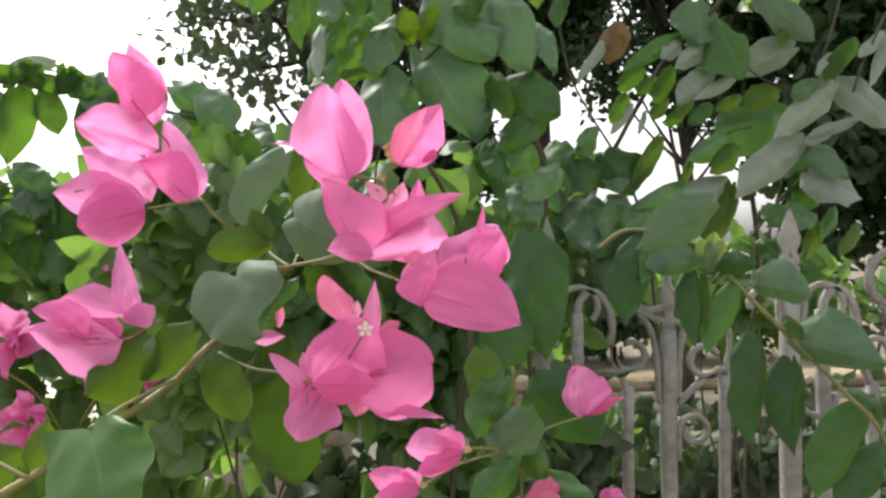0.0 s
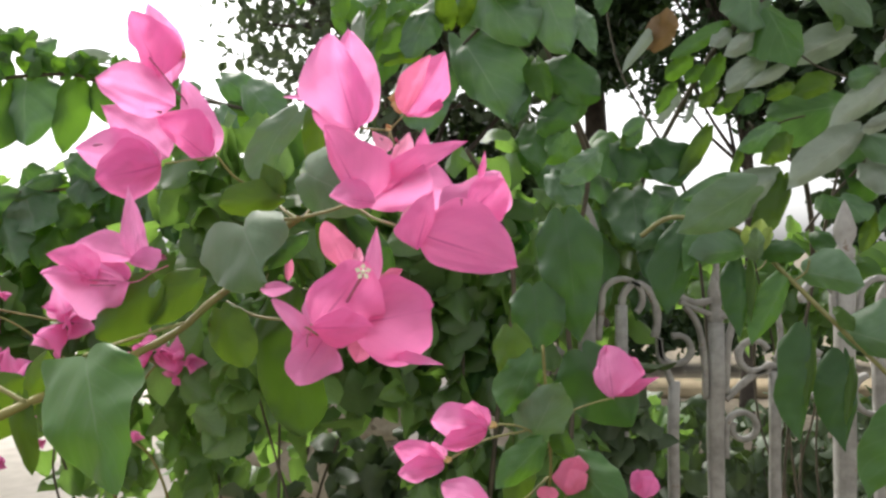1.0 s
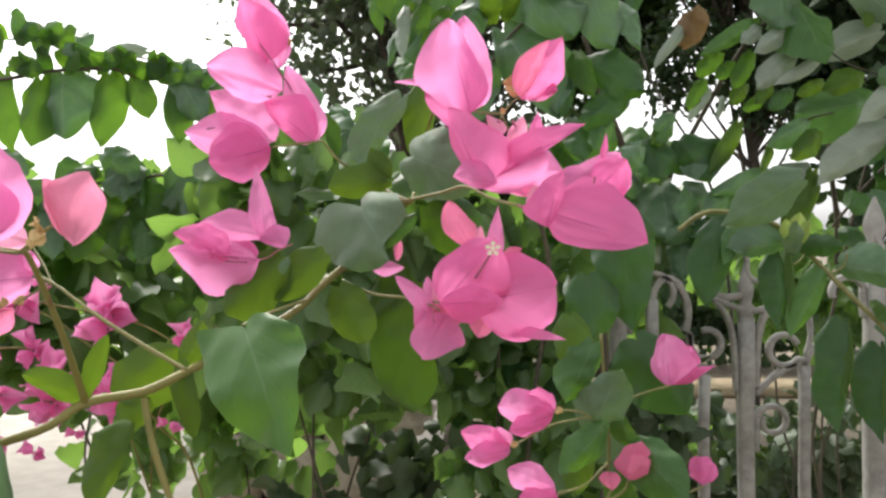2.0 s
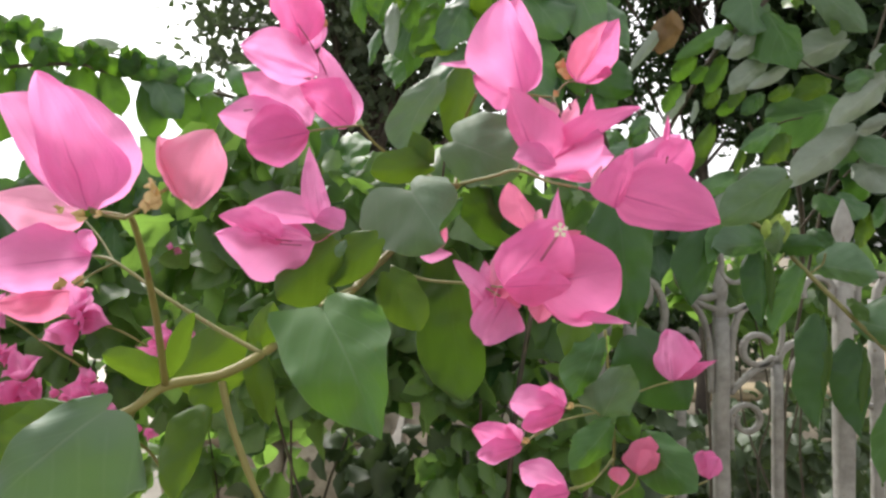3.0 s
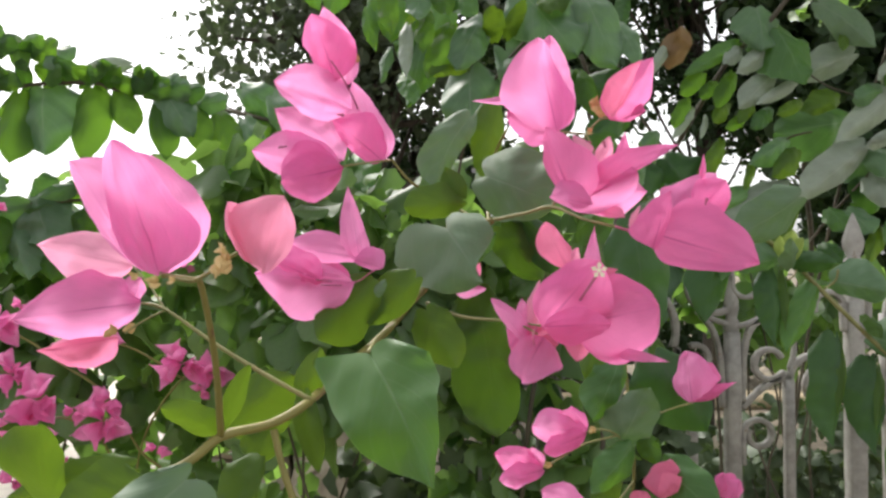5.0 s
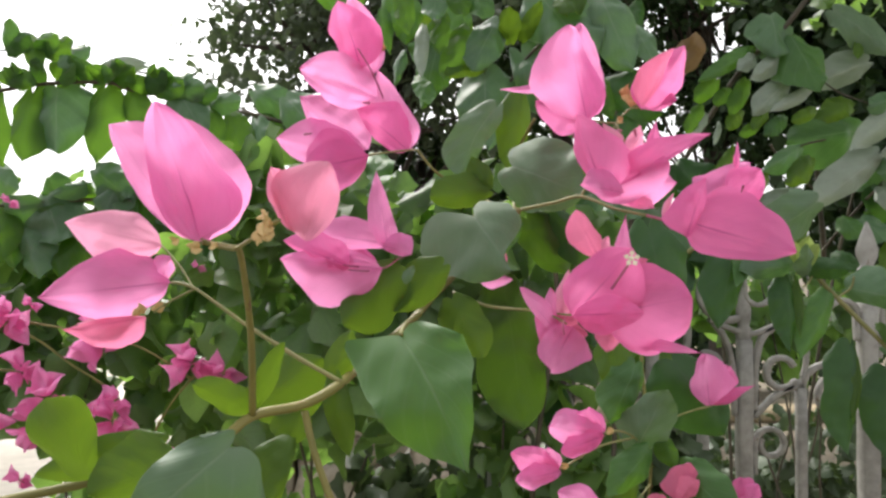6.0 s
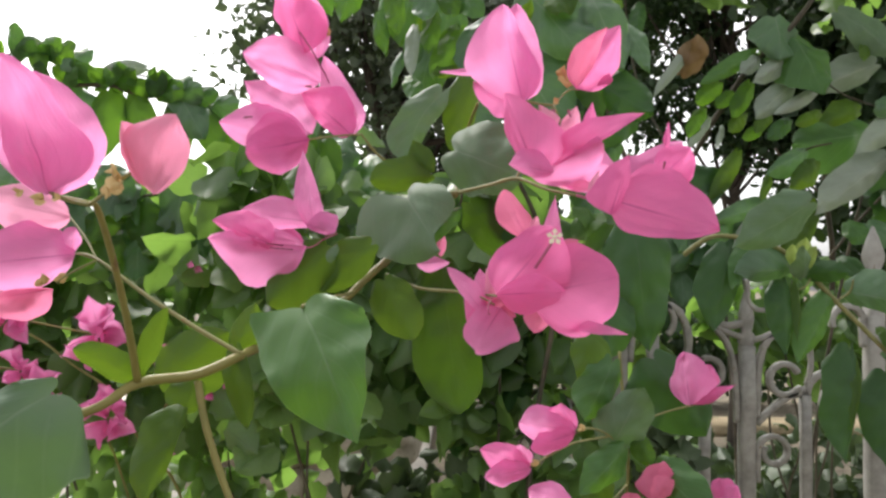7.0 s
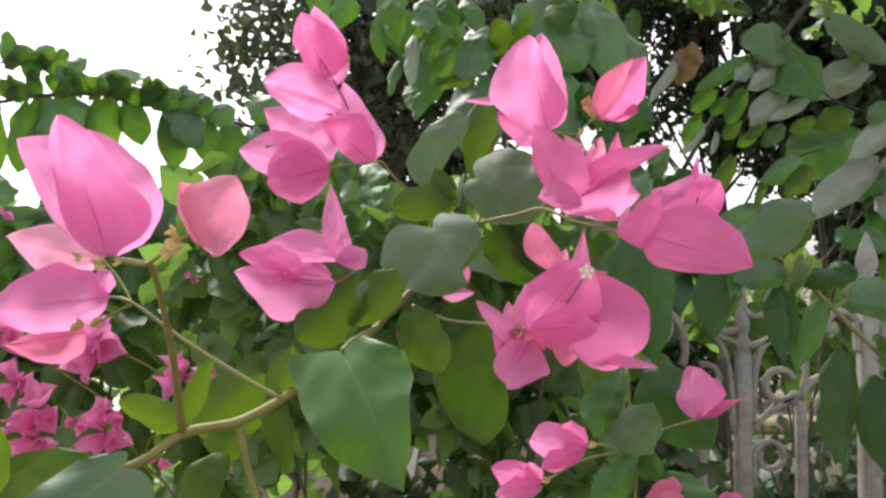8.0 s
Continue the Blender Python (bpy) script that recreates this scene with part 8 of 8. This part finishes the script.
# Shoots hang from foliage overhead; this unseen mass is added to shade leaves below.
shrub("bougainvillea_canopy", "overhanging mass of bougainvillea leaves above the fence", (0.65, 1.55, 2.35), (0.95, 0.35, 0.22), 800, 0.085, 27, lumps=18, sticks=3)
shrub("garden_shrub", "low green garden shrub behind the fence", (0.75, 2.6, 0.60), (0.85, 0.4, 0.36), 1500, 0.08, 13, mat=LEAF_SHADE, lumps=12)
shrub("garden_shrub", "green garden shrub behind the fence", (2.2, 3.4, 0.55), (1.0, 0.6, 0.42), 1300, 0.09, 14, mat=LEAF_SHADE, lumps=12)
shrub("garden_shrub", "broad dark green hedge across the garden", (2.6, 10.6, 0.62), (3.4, 0.5, 0.62), 3200, 0.14, 15, mat=LEAF_TREE, lumps=34)
shrub("garden_shrub", "small yellowish-green garden shrub behind the fence", (0.52, 2.2, 1.02), (0.16, 0.10, 0.10), 130, 0.05, 31, lumps=6, sticks=3)
# Shade-coloured leaves darken the gaps low in the hedge and garden.
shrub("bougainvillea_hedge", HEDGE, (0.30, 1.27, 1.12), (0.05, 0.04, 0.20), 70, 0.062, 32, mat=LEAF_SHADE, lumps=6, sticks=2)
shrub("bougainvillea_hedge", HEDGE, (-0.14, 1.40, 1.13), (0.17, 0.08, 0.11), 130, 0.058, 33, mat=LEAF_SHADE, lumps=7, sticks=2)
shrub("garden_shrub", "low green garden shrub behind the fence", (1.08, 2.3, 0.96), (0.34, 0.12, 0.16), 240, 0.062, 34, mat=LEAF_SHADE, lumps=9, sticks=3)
shrub("garden_shrub", "wide green shrub at the far side of the lane", (-3.8, 13.5, 1.0), (5.0, 0.8, 1.2), 2600, 0.20, 17, lumps=30)


def rubble_wall(name, x0, x1, y, height, seed):
    """A low uneven wall of pale rough stones, each its own piece."""
    r = random.Random(seed)
    ob = empty(name, ((x0 + x1) / 2, y, 0), "low wall of pale rough stones under the hedge", "wall")
    z = 0.0
    while z < height:
        h = r.uniform(0.09, 0.26)
        x = x0 + r.uniform(-0.1, 0.0)
        while x < x1:
            w = r.uniform(0.18, 0.42)
            bm = bmesh.new()
            bmesh.ops.create_icosphere(bm, subdivisions=3, radius=0.5)
            for v in bm.verts:
                p = v.co.normalized()
                q = max(abs(p.x), abs(p.y), abs(p.z))
                p = p * (0.55 / (0.85 * q + 0.15)) * 0.93
                p *= 1 + 0.14 * noise.noise(p * 2.2 + Vector((x * 7, z * 9, seed))) + 0.10 * noise.noise(p * 6 + Vector((x * 5, z * 3, seed)))
                v.co = Vector((x + w / 2 + p.x * w, y + r.uniform(-0.004, 0.004) + p.y * 0.3, max(0.0, z + h / 2 + p.z * h)))
            part("stone", bm, PALE_STONE, ob)
            x += w * 0.97
        z += h * 0.95
    return ob


rubble_wall("rubble_wall", -0.85, -0.22, 2.9, 0.90, 5)


def tree(name, label, x, y, height, crown, count, size, seed, mat, lumps=26, trunk=0.16):
    """A tapered trunk with forked limbs and a crown of many small leaves gathered in uneven clumps."""
    rng = np.random.default_rng(seed)
    ob = empty(name, (x, y, 0), label, "tree")
    stem("trunk", ob, BARK, [(x, y, -0.1), (x + 0.05, y, height * 0.3), (x - 0.05, y + 0.1, height * 0.6), (x, y, height * 0.85)], [trunk, trunk * 0.8, trunk * 0.5, trunk * 0.15], sides=10)
    heads = []
    for k in range(lumps):
        v = rng.normal(0, 1, 3)
        v *= rng.uniform(0.45, 1.0) / np.linalg.norm(v)
        h = np.array([x, y, height * 0.66]) + v * crown
        heads.append(h)
        z0 = height * rng.uniform(0.3, 0.7)
        stem("limb", ob, BARK, [(x, y, z0), tuple((np.array([x, y, z0]) * 0.45 + h * 0.55) + (0, 0, -0.1)), tuple(h)], [trunk * 0.35, trunk * 0.18, 0.012], sides=6)
    heads = np.array(heads)
    pick = rng.integers(0, lumps, count)
    ball = np.clip(rng.normal(0, 0.42, (count, 3)), -0.75, 0.75) * np.array(crown) * 0.33
    places = heads[pick] + ball
    tagged(scatter("crown", ob, mat, places, size * rng.uniform(0.6, 1.3, count), hanging_axes(rng, count, 0.4, 0.2), TINY, TINY_NS, TINY_NV), kind="stuff")
    return ob


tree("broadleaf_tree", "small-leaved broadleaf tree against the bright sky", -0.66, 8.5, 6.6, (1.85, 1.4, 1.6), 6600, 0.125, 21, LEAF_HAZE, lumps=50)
tree("evergreen_tree", "tall dark dense evergreen tree behind the fence", 4.7, 7.0, 7.0, (1.95, 1.5, 3.2), 40000, 0.165, 22, LEAF_TREE, lumps=120, trunk=0.17)
tree("evergreen_tree", "tall dark dense evergreen tree behind the fence", 1.45, 9.5, 8.4, (1.1, 1.2, 2.3), 27000, 0.15, 23, LEAF_TREE, lumps=56, trunk=0.17)
tree("evergreen_tree", "low dark evergreen tree behind the garden", -0.2, 10.0, 3.9, (1.5, 1.0, 0.9), 9000, 0.12, 25, LEAF_TREE, lumps=30, trunk=0.2)
tree("slender_tree", "slender tree with fine sparse leaves", 2.6, 7.6, 6.1, (1.05, 0.6, 1.5), 10000, 0.085, 26, LEAF_TREE, lumps=44, trunk=0.07)
